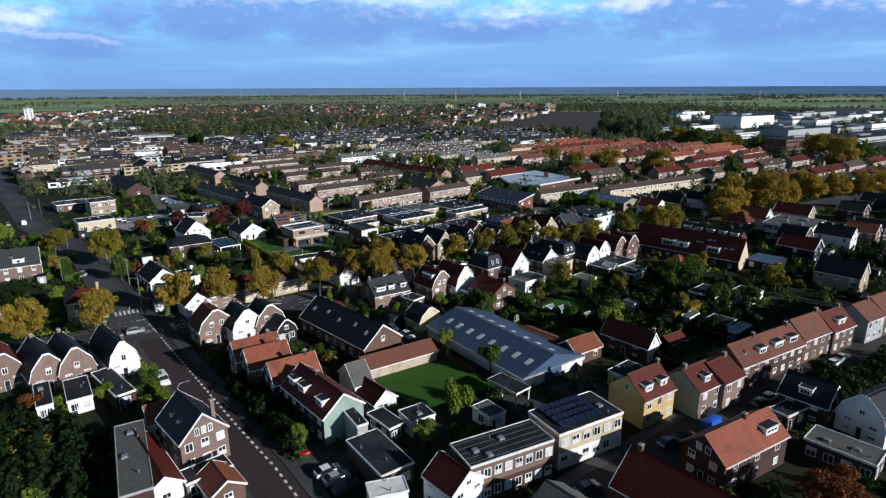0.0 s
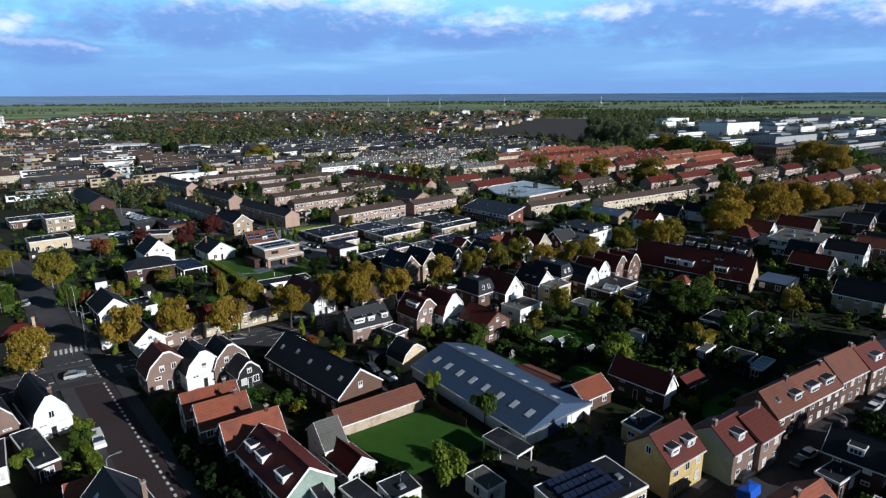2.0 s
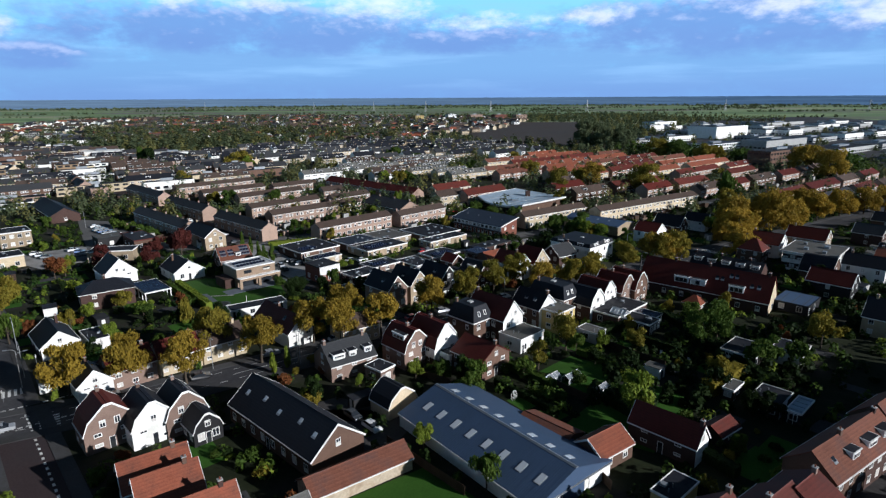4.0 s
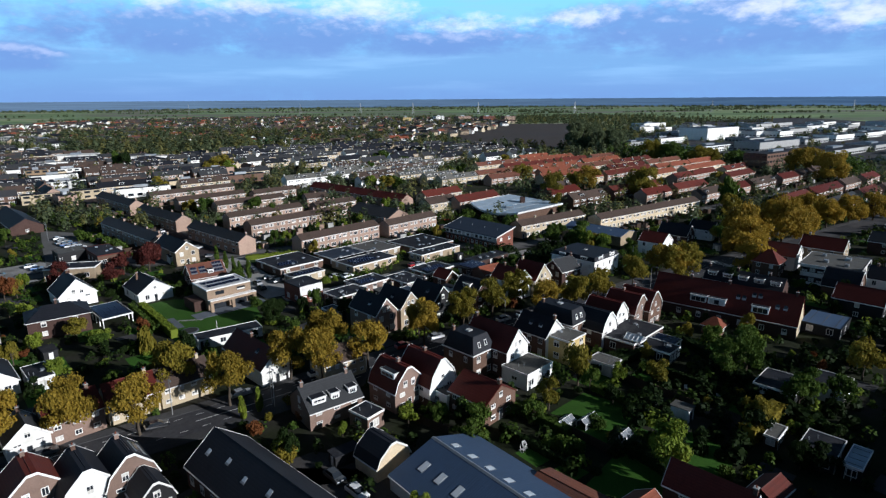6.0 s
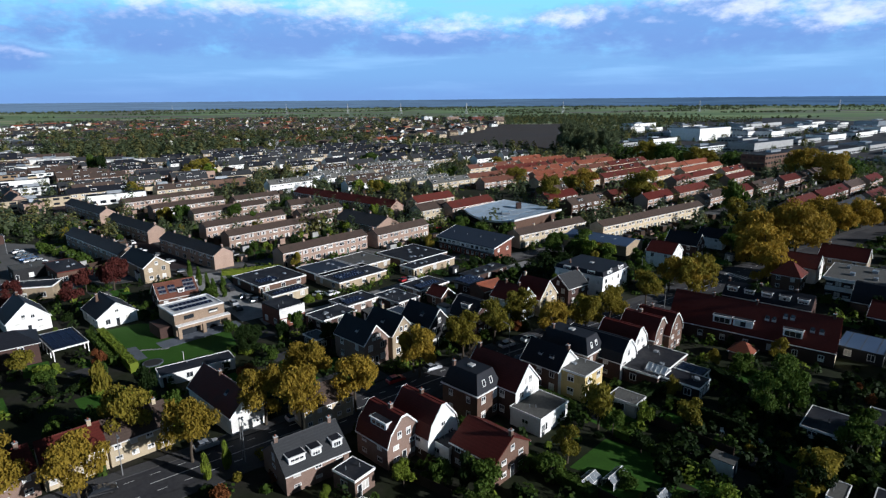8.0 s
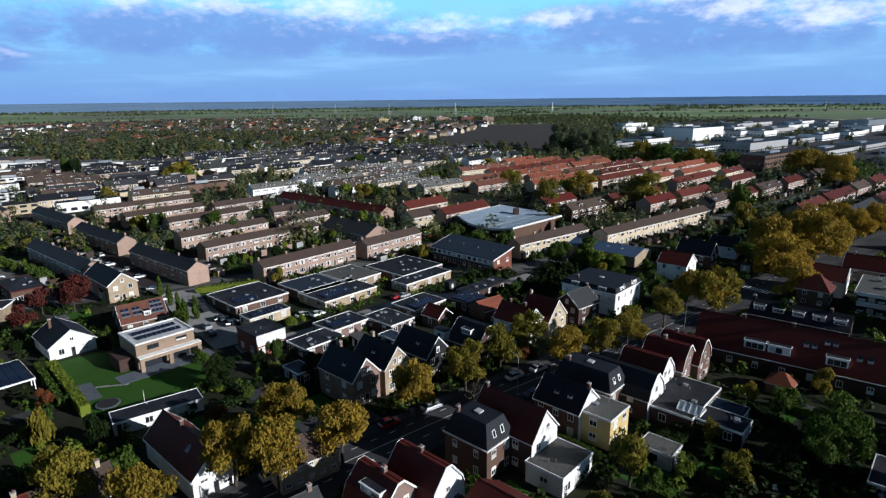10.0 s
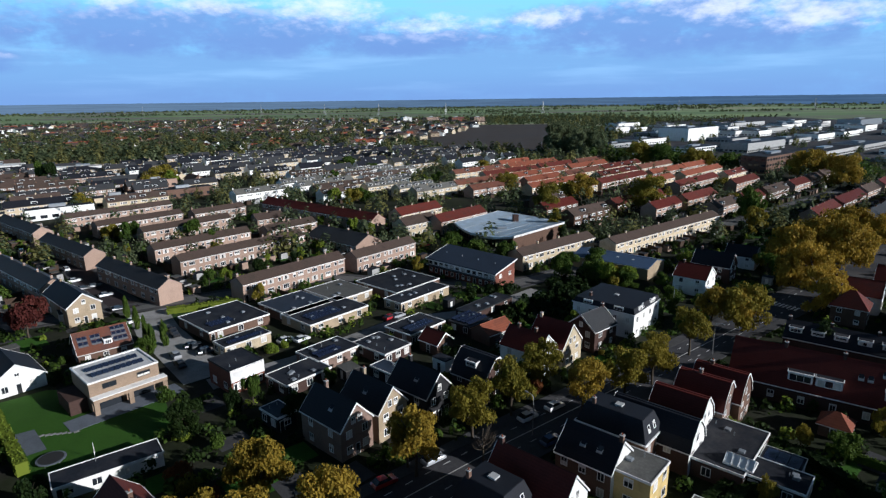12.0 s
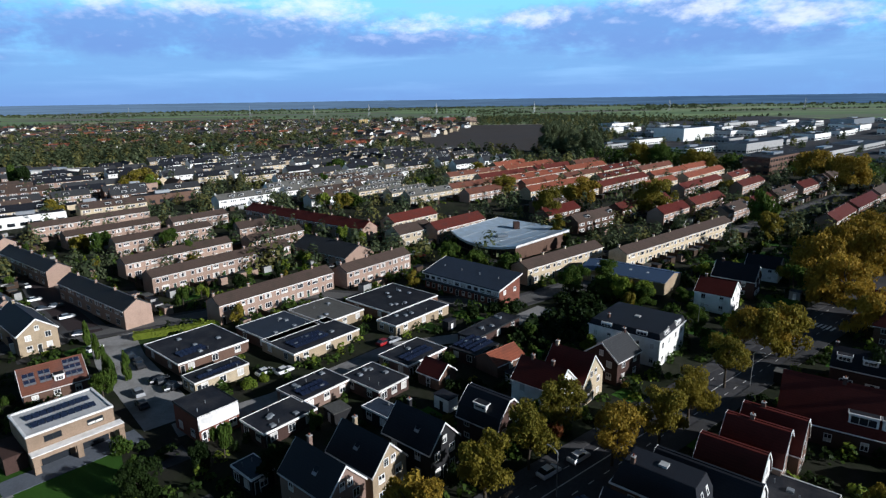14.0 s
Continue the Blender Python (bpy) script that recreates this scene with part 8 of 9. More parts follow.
# ---------- the modern villa ----------
def villa(x, y, ang, w, l):
    """Two light brick storeys under a flat white-rimmed roof with solar panels; the ground floor steps forward under a deep canopy."""
    FOOT.append((x, y, ang, w / 2 + 3, l / 2 + 2))
    o = root("villa", x, y, ang, "modern light brick villa with flat roof and solar panels", "house")
    part("upper_wall", Shape().box(-w / 2, -l / 2, 3.1, w / 2, l / 2, 6.2), "brick_villa", o)
    part("lower_wall", Shape().box(-w / 2 + .2, -l / 2 + .6, 0, w / 2 - .2, l / 2, 3.1), "brick_villa", o)
    part("canopy", Shape().box(-w / 2, -l / 2 - 1.9, 2.6, w / 2 + .8, -l / 2 - 0.01, 3.35), "brick_villa", o)
    part("canopy_rim", Shape().box(-w / 2 - .05, -l / 2 - 1.95, 3.35, w / 2 + .85, -l / 2 - 0.01, 3.5), "paint_white", o)
    for cx in (-w / 2 + .5, 0.2, w / 2 + .3):
        part("pier", Shape().box(cx - .45, -l / 2 - 1.85, 0, cx + .45, -l / 2 - 1.1, 2.6), "brick_villa", o)
    # dark brick puts the shade on the wing into its wall colour
    part("side_wing", Shape().box(-w / 2 - 3.2, -l / 2 + 2, 0, -w / 2 - 0.01, l / 2 - 1, 3.0), "brick_dark", o)
    part("roof", Shape().box(-w / 2 + .3, -l / 2 + .3, 6.15, w / 2 - .3, l / 2 - .3, 6.25), "roof_light", o)
    s = Shape()
    s.box(-w / 2 - .1, -l / 2 - .1, 6.15, w / 2 + .1, -l / 2 + .3, 6.5), s.box(-w / 2 - .1, l / 2 - .3, 6.15, w / 2 + .1, l / 2 + .1, 6.5)
    s.box(-w / 2 - .1, -l / 2 + .3, 6.15, -w / 2 + .3, l / 2 - .3, 6.5), s.box(w / 2 - .3, -l / 2 + .3, 6.15, w / 2 + .1, l / 2 - .3, 6.5)
    part("roof_rim", s, "paint_white", o)
    for cx in (-w * .22, w * .27):
        part("window", window_mesh(2.6, 1.1, 2, "paint_dark"), "paint_dark", o, at=wall_at("f", cx, 4.4, w, l, .005))
    for cx in (-w * .22, w * .25):
        part("glass_front", Shape().box(cx - 2.1, -l / 2 + .5, .1, cx + 2.1, -l / 2 + .58, 2.6), "glass", o)
    for j in range(2):
        for i in range(9):
            px, py = -w * .38 + i * 1.12, -l * .25 + j * 3.4
            t = Shape().poly([(px, py, 6.36), (px + 1.0, py, 6.36), (px + 1.0, py + 1.3, 6.75), (px, py + 1.3, 6.75)], 1)
            t.poly([(px, py + 1.3, 6.75), (px + 1.0, py + 1.3, 6.75), (px + 1.0, py + 1.34, 6.26), (px, py + 1.34, 6.26)], 0)
            part("solar_panel", t, ("solar_frame", "solar"), o)
    part("terrace", Shape().box(-w / 2 - 5, -l / 2 - 4.6, 0.02, w / 2 + 3, -l / 2 + .5, .1), "paving_blue", o)
    return o


surface("roof_light", (0.5, 0.5, 0.5), 0.7, 0.12, 3, 0.3, 0.05)
surface("brick_villa", (0.31, 0.225, 0.16), 0.9, 0.14, 6, 0.4, courses=0.065)
villa(-54.7, 223.0, 130, 13.3, 10.6)

# ---------- filling the gardens ----------
def inside(x, y, poly):
    hit = False
    for (x0, y0), (x1, y1) in zip(poly, poly[1:] + poly[:1]):
        if (y0 > y) != (y1 > y) and x < (x1 - x0) * (y - y0) / (y1 - y0) + x0:
            hit = not hit
    return hit


def open_ground(x, y, margin=0.8, lanes=True):
    """Whether a spot lies clear of every building and road."""
    for fx, fy, a, hw, hl in FOOT:
        dx, dy = x - fx, y - fy
        if dx * dx + dy * dy > (hw + hl + margin) ** 2:
            continue
        r = radians(a - 90)
        lx, ly = dx * math.cos(r) + dy * math.sin(r), -dx * math.sin(r) + dy * math.cos(r)
        if abs(lx) < hw + margin and abs(ly) < hl + margin:
            return False
    if lanes:
        for pts, half in LANES:
            for (x0, y0), (x1, y1) in zip(pts, pts[1:]):
                n2 = (x1 - x0) ** 2 + (y1 - y0) ** 2
                t = max(0, min(1, ((x - x0) * (x1 - x0) + (y - y0) * (y1 - y0)) / n2))
                if math.hypot(x - x0 - t * (x1 - x0), y - y0 - t * (y1 - y0)) < half + margin * 0.5:
                    return False
    return True


OPEN_YARDS = [[(-171.0, 334.0), (-146.0, 326.0), (-119.0, 308.0), (-95.0, 272.0), (-109.0, 262.0), (-132.0, 269.0), (-148.0, 295.0)], [(-160.0, 258.0), (-138.0, 276.0), (-112.0, 262.0), (-134.0, 242.0)], [(10, 88), (33, 96), (38, 84), (18, 73)], [(-34, 112), (-14, 124), (2, 118), (-6, 103), (-12, 107), (-26, 121)], [(-31, 70), (-13, 83), (-6, 72), (-22, 58)],
              [(-14.8, 107.3), (2.3, 117.6), (12.6, 105.1), (-2.3, 95.9)], [(-80.0, 220.5), (-70.7, 226.6), (-45.9, 223.0), (-39.6, 208.2), (-39.8, 203.8), (-48.7, 198.0), (-57.7, 192.9), (-62.5, 198.8)], [(28.0, 150.5), (37.0, 158.0), (47.5, 149.5), (41.0, 141.5)], [(27.4, 127.9), (43.4, 143.9), (54.8, 132.5), (41.1, 118.8)]]


def garden_shed(x, y, ang, w, l, h, wall, top):
    FOOT.append((x, y, ang, w / 2, l / 2))
    words = {"timber_brown": "brown wooden", "timber_black": "dark wooden", "render_grey": "grey", "render_white": "white"}[wall]
    o = root("garden_shed", x, y, ang, f"small {words} garden shed with a flat roof", "shed", "garden sheds")
    part("wall", Shape().box(-w / 2, -l / 2, 0, w / 2, l / 2, h), wall, o)
    part("roof", Shape().box(-w / 2 - .15, -l / 2 - .15, h + .004, w / 2 + .15, l / 2 + .15, h + .14), top, o)
    part("door", Shape().box(-.45, -l / 2 - .04, 0.03, .45, -l / 2 - .004, 1.95), "paint_white" if wall != "render_white" else "paint_dark", o)
    return o


def fill_gardens():
    rng = random.Random(21)
    shade_yard = [(-70, 60), (-46, 92), (-90, 112), (-120, 90)]
    OPEN_YARDS.append(shade_yard)
    region = [(-171.3, 134.8), (-68.5, 64.0), (-34.3, 50.2), (45.7, 50.2), (137.0, 100.5), (274.1, 182.7), (262.7, 342.6), (102.8, 342.6), (-22.8, 376.9), (-205.6, 376.9)]
    # sheds first, so that growth keeps clear of them
    made = 0
    while made < 52:
        x, y = rng.uniform(-170, 230), rng.uniform(62, 295)
        w, l = rng.uniform(2, 4.5), rng.uniform(2, 5)
        if not inside(x, y, region) or any(inside(x, y, p) for p in OPEN_YARDS) or not open_ground(x, y, 2.6) or math.hypot(x + 55, y - 220) < 40:
            continue
        garden_shed(x, y, rng.choice((33, 123, 131, 38)), w, l, rng.uniform(2.2, 2.8), rng.choice(("timber_brown", "timber_black", "render_grey", "render_white")),
                    rng.choice(("bitumen", "bitumen_pale", "bitumen_blue", "bitumen")))
        made += 1
    # paved terraces behind the houses
    pav = Shape()
    made = 0
    while made < 120:
        x, y = rng.uniform(-170, 230), rng.uniform(62, 340)
        if not inside(x, y, region) or any(inside(x, y, p) for p in OPEN_YARDS) or not open_ground(x, y, 2.0):
            continue
        a = radians(rng.choice((33, 38)))
        hw, hl = rng.uniform(1.2, 3.2), rng.uniform(1.2, 3)
        pav.poly([(x + c * hw * math.cos(a) - d * hl * math.sin(a), y + c * hw * math.sin(a) + d * hl * math.cos(a), 0.02 + made * 0.0001) for c, d in ((-1, -1), (1, -1), (1, 1), (-1, 1))])
        made += 1
    lone("garden_paving", pav, "pavement", "small paved garden terraces between plants", "paving", kind="stuff")
    # small lawns
    pav = Shape()
    made = 0
    while made < 170:
        x, y = rng.uniform(-170, 230), rng.uniform(62, 340)
        if not inside(x, y, region) or any(inside(x, y, p) for p in OPEN_YARDS) or not open_ground(x, y, 2.0):
            continue
        a = radians(rng.choice((33, 38)))
        hw, hl = rng.uniform(1.8, 4), rng.uniform(2, 5)
        pav.poly([(x + c * hw * math.cos(a) - d * hl * math.sin(a), y + c * hw * math.sin(a) + d * hl * math.cos(a), 0.005 + made * 0.00008) for c, d in ((-1, -1), (1, -1), (1, 1), (-1, 1))])
        made += 1
    lone("garden_lawns", pav, "lawn", "small green back-garden lawns between plants", "lawn", kind="stuff")
    # clipped hedges and fences along the plot lines
    for i in range(16):
        for y0, l in ((118, 17), (150, 13)):
            c = Vector((6 + i * 7.2, y0 + i * 4.6))
            d = Vector((math.cos(radians(127)), math.sin(radians(127))))
            e = c + d * l
            if all(open_ground(c.x + d.x * l * k / 6, c.y + d.y * l * k / 6, 0.9) for k in range(7)) and not any(inside(c.x, c.y, p) or inside(e.x, e.y, p) for p in OPEN_YARDS):
                if (i + int(l)) % 3:
                    hedge(round(c.x, 1), round(c.y, 1), round(e.x, 1), round(e.y, 1), rng.choice((1.5, 1.9, 2.2)), 1.0, rng.choice(("leaf_dark", "leaf_green")))
                else:
                    fence(round(c.x, 1), round(c.y, 1), round(e.x, 1), round(e.y, 1))
    # single shrubs and small trees
    kinds = ("leaf_dark", "leaf_green", "leaf_green", "leaf_bright", "leaf_dark", "leaf_olive", "leaf_rust")
    made = 0
    while made < 220:
        x, y = rng.uniform(-125, 140), rng.uniform(66, 245)
        if not inside(x, y, region) or any(inside(x, y, p) for p in OPEN_YARDS) or not open_ground(x, y, 1.1):
            continue
        h = rng.choice((1.0, 1.4, 1.8, 2.4, 3.2))
        shrub(round(x, 1), round(y, 1), h, h * rng.uniform(.55, .9), rng.choice(kinds))
        made += 1
    made = 0
    while made < 165:
        x, y = rng.uniform(-180, 250), rng.uniform(80, 375)
        if not inside(x, y, region) or any(inside(x, y, p) for p in OPEN_YARDS) or not open_ground(x, y, 1.8):
            continue
        h = rng.uniform(3, 6.5)
        tree(round(x, 1), round(y, 1), round(h, 1), round(h * rng.uniform(.3, .46), 1), rng.choice(("leaf_green", "leaf_dark", "leaf_green", "leaf_olive", "leaf_bright", "leaf_dark")), "mid" if y > 130 else "round", low=.12)
        made += 1
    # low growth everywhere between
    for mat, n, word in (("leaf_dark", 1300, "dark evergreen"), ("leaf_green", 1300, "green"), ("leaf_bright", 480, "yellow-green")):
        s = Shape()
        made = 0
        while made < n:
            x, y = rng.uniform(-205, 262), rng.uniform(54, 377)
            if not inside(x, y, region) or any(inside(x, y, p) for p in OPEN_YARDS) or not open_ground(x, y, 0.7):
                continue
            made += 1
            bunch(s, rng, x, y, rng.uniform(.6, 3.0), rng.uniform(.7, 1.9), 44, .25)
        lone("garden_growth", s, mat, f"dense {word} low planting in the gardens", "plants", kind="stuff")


def bunch(s, rng, x, y, h, r, n, size, rough=.45):
    """Leaf clumps heaped on one spot."""
    for _ in range(n):
        u, a = rng.uniform(0, 1), rng.uniform(0, 6.283)
        k = math.sqrt(1 - u * u) * rng.uniform(.6, 1.1)
        px, py, pz = x + k * math.cos(a) * r, y + k * math.sin(a) * r, h * u * rng.uniform(.7, 1.1)
        n3 = Vector((k * math.cos(a) + rng.gauss(0, rough), k * math.sin(a) + rng.gauss(0, rough), u + rng.gauss(0, rough))).normalized()
        t = n3.orthogonal()
        b = n3.cross(t)
        q = size * rng.uniform(.6, 1.4)
        p = Vector((px, py, pz))
        i = len(s.v)
        s.v += [tuple(p - t * q), tuple(p - b * q), tuple(p + t * q), tuple(p + b * q)]
        s.f.append((i, i + 1, i + 2, i + 3))
        s.m.append(0)


fill_gardens()


# ---------- the town beyond ----------
def far_terrace(x, y, ang, l, w, eave, ridge, wall, tile, dorm, label):
    """A terrace seen from far: walls, roof, and joined rows of small windows, dormers and chimneys."""
    FOOT.append((x, y, ang, w / 2, l / 2))
    TERRACES.append((x, y, ang, l, w))
    o = root("terrace", x, y, ang, label, "terraced houses")
    prof = profile("gable", w, eave, ridge)
    body = Shape().prism([(-w / 2, 0), (w / 2, 0)] + prof[::-1], -l / 2, l / 2)
    part("roof", Shape().prism(lifted(prof, .02, .3) + lifted(prof, .24, .3)[::-1], -l / 2 - .12, l / 2 + .12), tile, o)
    win, chim, dor = Shape(), body, Shape()
    n = max(2, round(l / 5.6))
    for i in range(n):
        c = -l / 2 + l * (i + .5) / n
        for sd in (-1, 1):
            xa, xb = sorted((sd * (w / 2 + .003), sd * (w / 2 + .06)))
            for z, hh in ((.8, 1.5), (eave / 2 + .9, 1.2)):
                win.box(xa, c - 1.9, z, xb, c + 1.9, z + hh, 0)
                xg = sd * (w / 2 + .075)
                for k in (-1.2, .1, 1.25):
                    win.poly([(xg, c + k - .4, z + .2), (xg, c + k + .4, z + .2), (xg, c + k + .4, z + hh - .15), (xg, c + k - .4, z + hh - .15)], 1)
        if i % 2 == 0:
            chim.box(-.3, c - l / n / 2 + .1, ridge - .4, .3, c - l / n / 2 + .75, ridge + .95)
        if dorm and (i * 7 + int(x)) % 3 < dorm:
            for sd in (-1, 1):
                xf = sd * (w / 2 - 1.1)
                zb = slope_z(prof, xf)
                xa, xb = sorted((xf, sd * .4))
                dor.box(xa, c - 1.5, zb - .3, xb, c + 1.5, zb + 1.4, 0)
                dor.box(xa - .1, c - 1.6, zb + 1.4, xb + .1, c + 1.6, zb + 1.52, 1)
                xg = xf + sd * .01
                dor.poly([(xg, c - 1.3, zb + .3), (xg, c + 1.3, zb + .3), (xg, c + 1.3, zb + 1.2), (xg, c - 1.3, zb + 1.2)], 2)
    part("wall", body, wall, o)
    part("glazing", win, ("paint_white", "glass"), o)["kind"] = "stuff"
    if dor.f:
        part("dormer_line", dor, ("paint_white", "bitumen", "glass"), o)["kind"] = "stuff"
    return o


FAR_MATS = ("render_white", "brick_cream", "brick_row", "brick_tan", "tile_slate", "tile_brown", "tile_orange", "tile_black", "glass")


def small_house(s, x, y, ang, l, w, eave, ridge, wall, tile):
    """A house row a few steps from the horizon: walls, roof and windows added to one joined mesh."""
    FOOT.append((x, y, ang, w / 2, l / 2))
    t = Shape()
    prof = profile("gable", w, eave, ridge)
    t.prism([(-w / 2, 0), (w / 2, 0)] + prof[::-1], -l / 2, l / 2, FAR_MATS.index(wall))
    t.prism(lifted(prof, .02, .3) + lifted(prof, .3, .3)[::-1], -l / 2 - .2, l / 2 + .2, FAR_MATS.index(tile))
    for sd in (-1, 1):
        for z in (1.0, eave / 2 + .9):
            xg = sd * (w / 2 + .05)
            k = max(2, int(l / 3))
            for i in range(k):
                c = -l / 2 + l * (i + .5) / k
                t.poly([(xg, c - .9, z), (xg, c + .9, z), (xg, c + .9, z + 1.2), (xg, c - .9, z + 1.2)], 8)
    r = radians(ang - 90)
    n = len(s.v)
    s.v += [(x + a * math.cos(r) - b * math.sin(r), y + a * math.sin(r) + b * math.cos(r), z) for a, b, z in t.v]
    s.f += [tuple(n + i for i in q) for q in t.f]
    s.m += t.m


def box_block(x, y, ang, w, l, h, wall, label, name="office_building", floors=1, top="bitumen_pale"):
    """A large plain flat-roofed block with window bands and roof plant."""
    FOOT.append((x, y, ang, w / 2, l / 2))
    o = root(name, x, y, ang, label, name.replace("_", " "))
    part("wall", Shape().box(-w / 2, -l / 2, 0, w / 2, l / 2, h), wall, o)
    part("roof", Shape().box(-w / 2 + .4, -l / 2 + .4, h + .01, w / 2 - .4, l / 2 - .4, h + .12), top, o)
    win = Shape()
    for f in range(floors):
        z = f * h / floors + 1.0
        hh = min(1.7, h / floors - 1.5)
        for sd in (-1, 1):
            k = max(2, int(w / 5))
            for i in range(k):
                c = -w / 2 + w * (i + .5) / k
                ya, yb = sorted((sd * (l / 2 + .003), sd * (l / 2 + .08)))
                win.box(c - 1.6, ya, z, c + 1.6, yb, z + hh)
            k = max(2, int(l / 5))
            for i in range(k):
                c = -l / 2 + l * (i + .5) / k
                xa, xb = sorted((sd * (w / 2 + .003), sd * (w / 2 + .08)))
                win.box(xa, c - 1.6, z, xb, c + 1.6, z + hh)
    part("glazing", win, "glass", o)["kind"] = "stuff"
    part("roof_plant", Shape().box(-w * .15, -l * .1, h + .13, w * .1, l * .12, h + 1.8), "zinc", o)
    return o


RED_ZONE = [(57.1, 439.7), (48.0, 513.9), (121.1, 622.4), (242.1, 639.5), (299.2, 513.9), (245.5, 431.7), (171.3, 418.0), (100.5, 429.4)]
PALE_ZONE = [(-85.6, 462.5), (-51.4, 593.8), (34.3, 599.5), (64.0, 456.8), (22.8, 443.1), (-3.4, 447.7)]
DARK_ZONE = [(-245.5, 639.5), (-171.3, 759.4), (-17.1, 816.5), (108.5, 788.0), (148.5, 639.5), (34.3, 576.7), (-79.9, 548.2), (-178.2, 593.8)]
LEFT_ZONE = [(-205.0, 345.0), (-258.0, 356.0), (-376.9, 639.5), (-268.4, 696.6), (-93.6, 536.7), (-114.2, 459.1), (-159.9, 424.8), (-182.7, 402.0)]
MID_ZONE = [(17.1, 342.6), (45.7, 445.4), (68.5, 434.0), (171.3, 413.4), (245.5, 428.2), (342.6, 502.5), (342.6, 376.9), (205.6, 308.3), (159.9, 356.3)]
RIGHT_ZONE = [(108.5, 159.9), (79.9, 188.4), (137.0, 234.1), (205.6, 285.5), (342.6, 365.4), (342.6, 251.2), (194.1, 171.3)]
WOOD_ZONE = [(-588.1, 1142.0), (-411.1, 1244.8), (-38.8, 1062.1), (-22.8, 833.7), (-171.3, 776.6), (-245.5, 696.6), (-376.9, 730.9)]


def grid_fill(zone, ang, step, run, seed, make, margin=3.0):
    """Rows set side by side in a zone wherever the ground is free."""
    rng = random.Random(seed)
    cx = sum(p[0] for p in zone) / len(zone)
    cy = sum(p[1] for p in zone) / len(zone)
    a = radians(ang)
    u, v = Vector((math.cos(a), math.sin(a))), Vector((-math.sin(a), math.cos(a)))
    for i in range(-22, 23):
        d = -420.0 + rng.uniform(0, 20)
        while d < 420:
            l = rng.uniform(*run)
            c = Vector((cx, cy)) + v * (i * step + rng.uniform(-1.5, 1.5)) + u * (d + l / 2)
            d += l + rng.uniform(4, 12)
            tests = [c + u * (l * k) for k in (-.5, -.25, 0, .25, .5)]
            if all(inside(p.x, p.y, zone) and open_ground(p.x, p.y, margin + 4) for p in tests):
                make(rng, round(c.x, 1), round(c.y, 1), ang + rng.uniform(-2, 2), round(l, 1))


def red_row(rng, x, y, ang, l):
    far_terrace(x, y, ang, l, 8.2, 5.2, 7.8, rng.choice(("brick_row", "brick_cream")), rng.choice(("tile_orange", "tile_red", "tile_faded")), rng.choice((0, 0, 1)), "brick terrace with bright orange-red roof tiles")


def pale_row(rng, x, y, ang, l):
    far_terrace(x, y, ang, l, 8.5, 5.6, 8.2, rng.choice(("render_white", "render_white", "brick_cream", "render_white")), rng.choice(("tile_brown", "tile_grey", "tile_grey")), rng.choice((2, 3, 3)), "pale terrace with brown roof and white dormers")


def dark_row(rng, x, y, ang, l):
    far_terrace(x, y, ang, l, 9, 5.6, 9.2, rng.choice(("brick_cream", "brick_tan", "render_white")), rng.choice(("tile_black", "tile_black", "tile_slate")), rng.choice((0, 1, 2)), "terrace with dark slate-coloured roof and pale gables")


def left_row(rng, x, y, ang, l):
    if rng.random() < .4:
        box_block(x, y, ang + 90, l, rng.uniform(8, 11), rng.choice((3.2, 5.8, 6.2)), rng.choice(("brick_cream", "render_white", "brick_row", "brick_brown")), "flat-roofed pale terrace with window bands", "terrace", 1, "bitumen")
    else:
        far_terrace(x, y, ang, l, 8.5, 5.4, 8.4, rng.choice(("brick_cream", "brick_row", "brick_brown", "brick_brown")), rng.choice(("tile_slate", "tile_black", "tile_brown")), rng.choice((0, 1, 2)), "terrace with low dark roof and brick walls")


def mid_row(rng, x, y, ang, l):
    far_terrace(x, y, ang, l, 8.5, 5.4, 8.2, rng.choice(("brick_brown", "brick_row", "brick_row")), rng.choice(("tile_brown", "tile_red", "tile_darkred", "tile_slate")), rng.choice((0, 1)), "brick terrace with mixed brown and red tiles")


def detached(rng, x, y, ang, l):
    w = rng.uniform(7, 9)
    kind = rng.choice(("gable", "gable", "gambrel"))
    # dark walls and tiles put in the shade lying over this quarter
    wall, tile = rng.choice(("brick_dark", "brick_dark", "timber_black", "brick_brown")), rng.choice(("tile_black", "tile_black", "tile_darkred", "tile_slate"))
    house(x, y, ang, round(w, 1), l, 5.0 if kind == "gable" else 3.6, 8.2, kind, wall, tile, "detached house with a steep tiled roof among gardens, colours darkened for shade", front=2, sides=1, attic=1, chimneys=())


grid_fill(RED_ZONE, 36, 21, (34, 70), 3, red_row, -1.0)
grid_fill(PALE_ZONE, 38, 19, (24, 48), 4, pale_row, 0.0)
grid_fill(DARK_ZONE, 40, 26, (16, 34), 5, dark_row, 1.0)
grid_fill(DARK_ZONE, 128, 23, (14, 22), 15, dark_row)
grid_fill(LEFT_ZONE, 36, 20, (18, 38), 6, left_row, 0.5)
grid_fill(LEFT_ZONE, 130, 21, (14, 24), 16, left_row, 1.0)
WEST_ZONE = [(-236.0, 312.0), (-300.0, 392.0), (-420.0, 560.0), (-560.0, 760.0), (-470.0, 850.0), (-330.0, 720.0), (-372.0, 640.0), (-296.0, 460.0)]
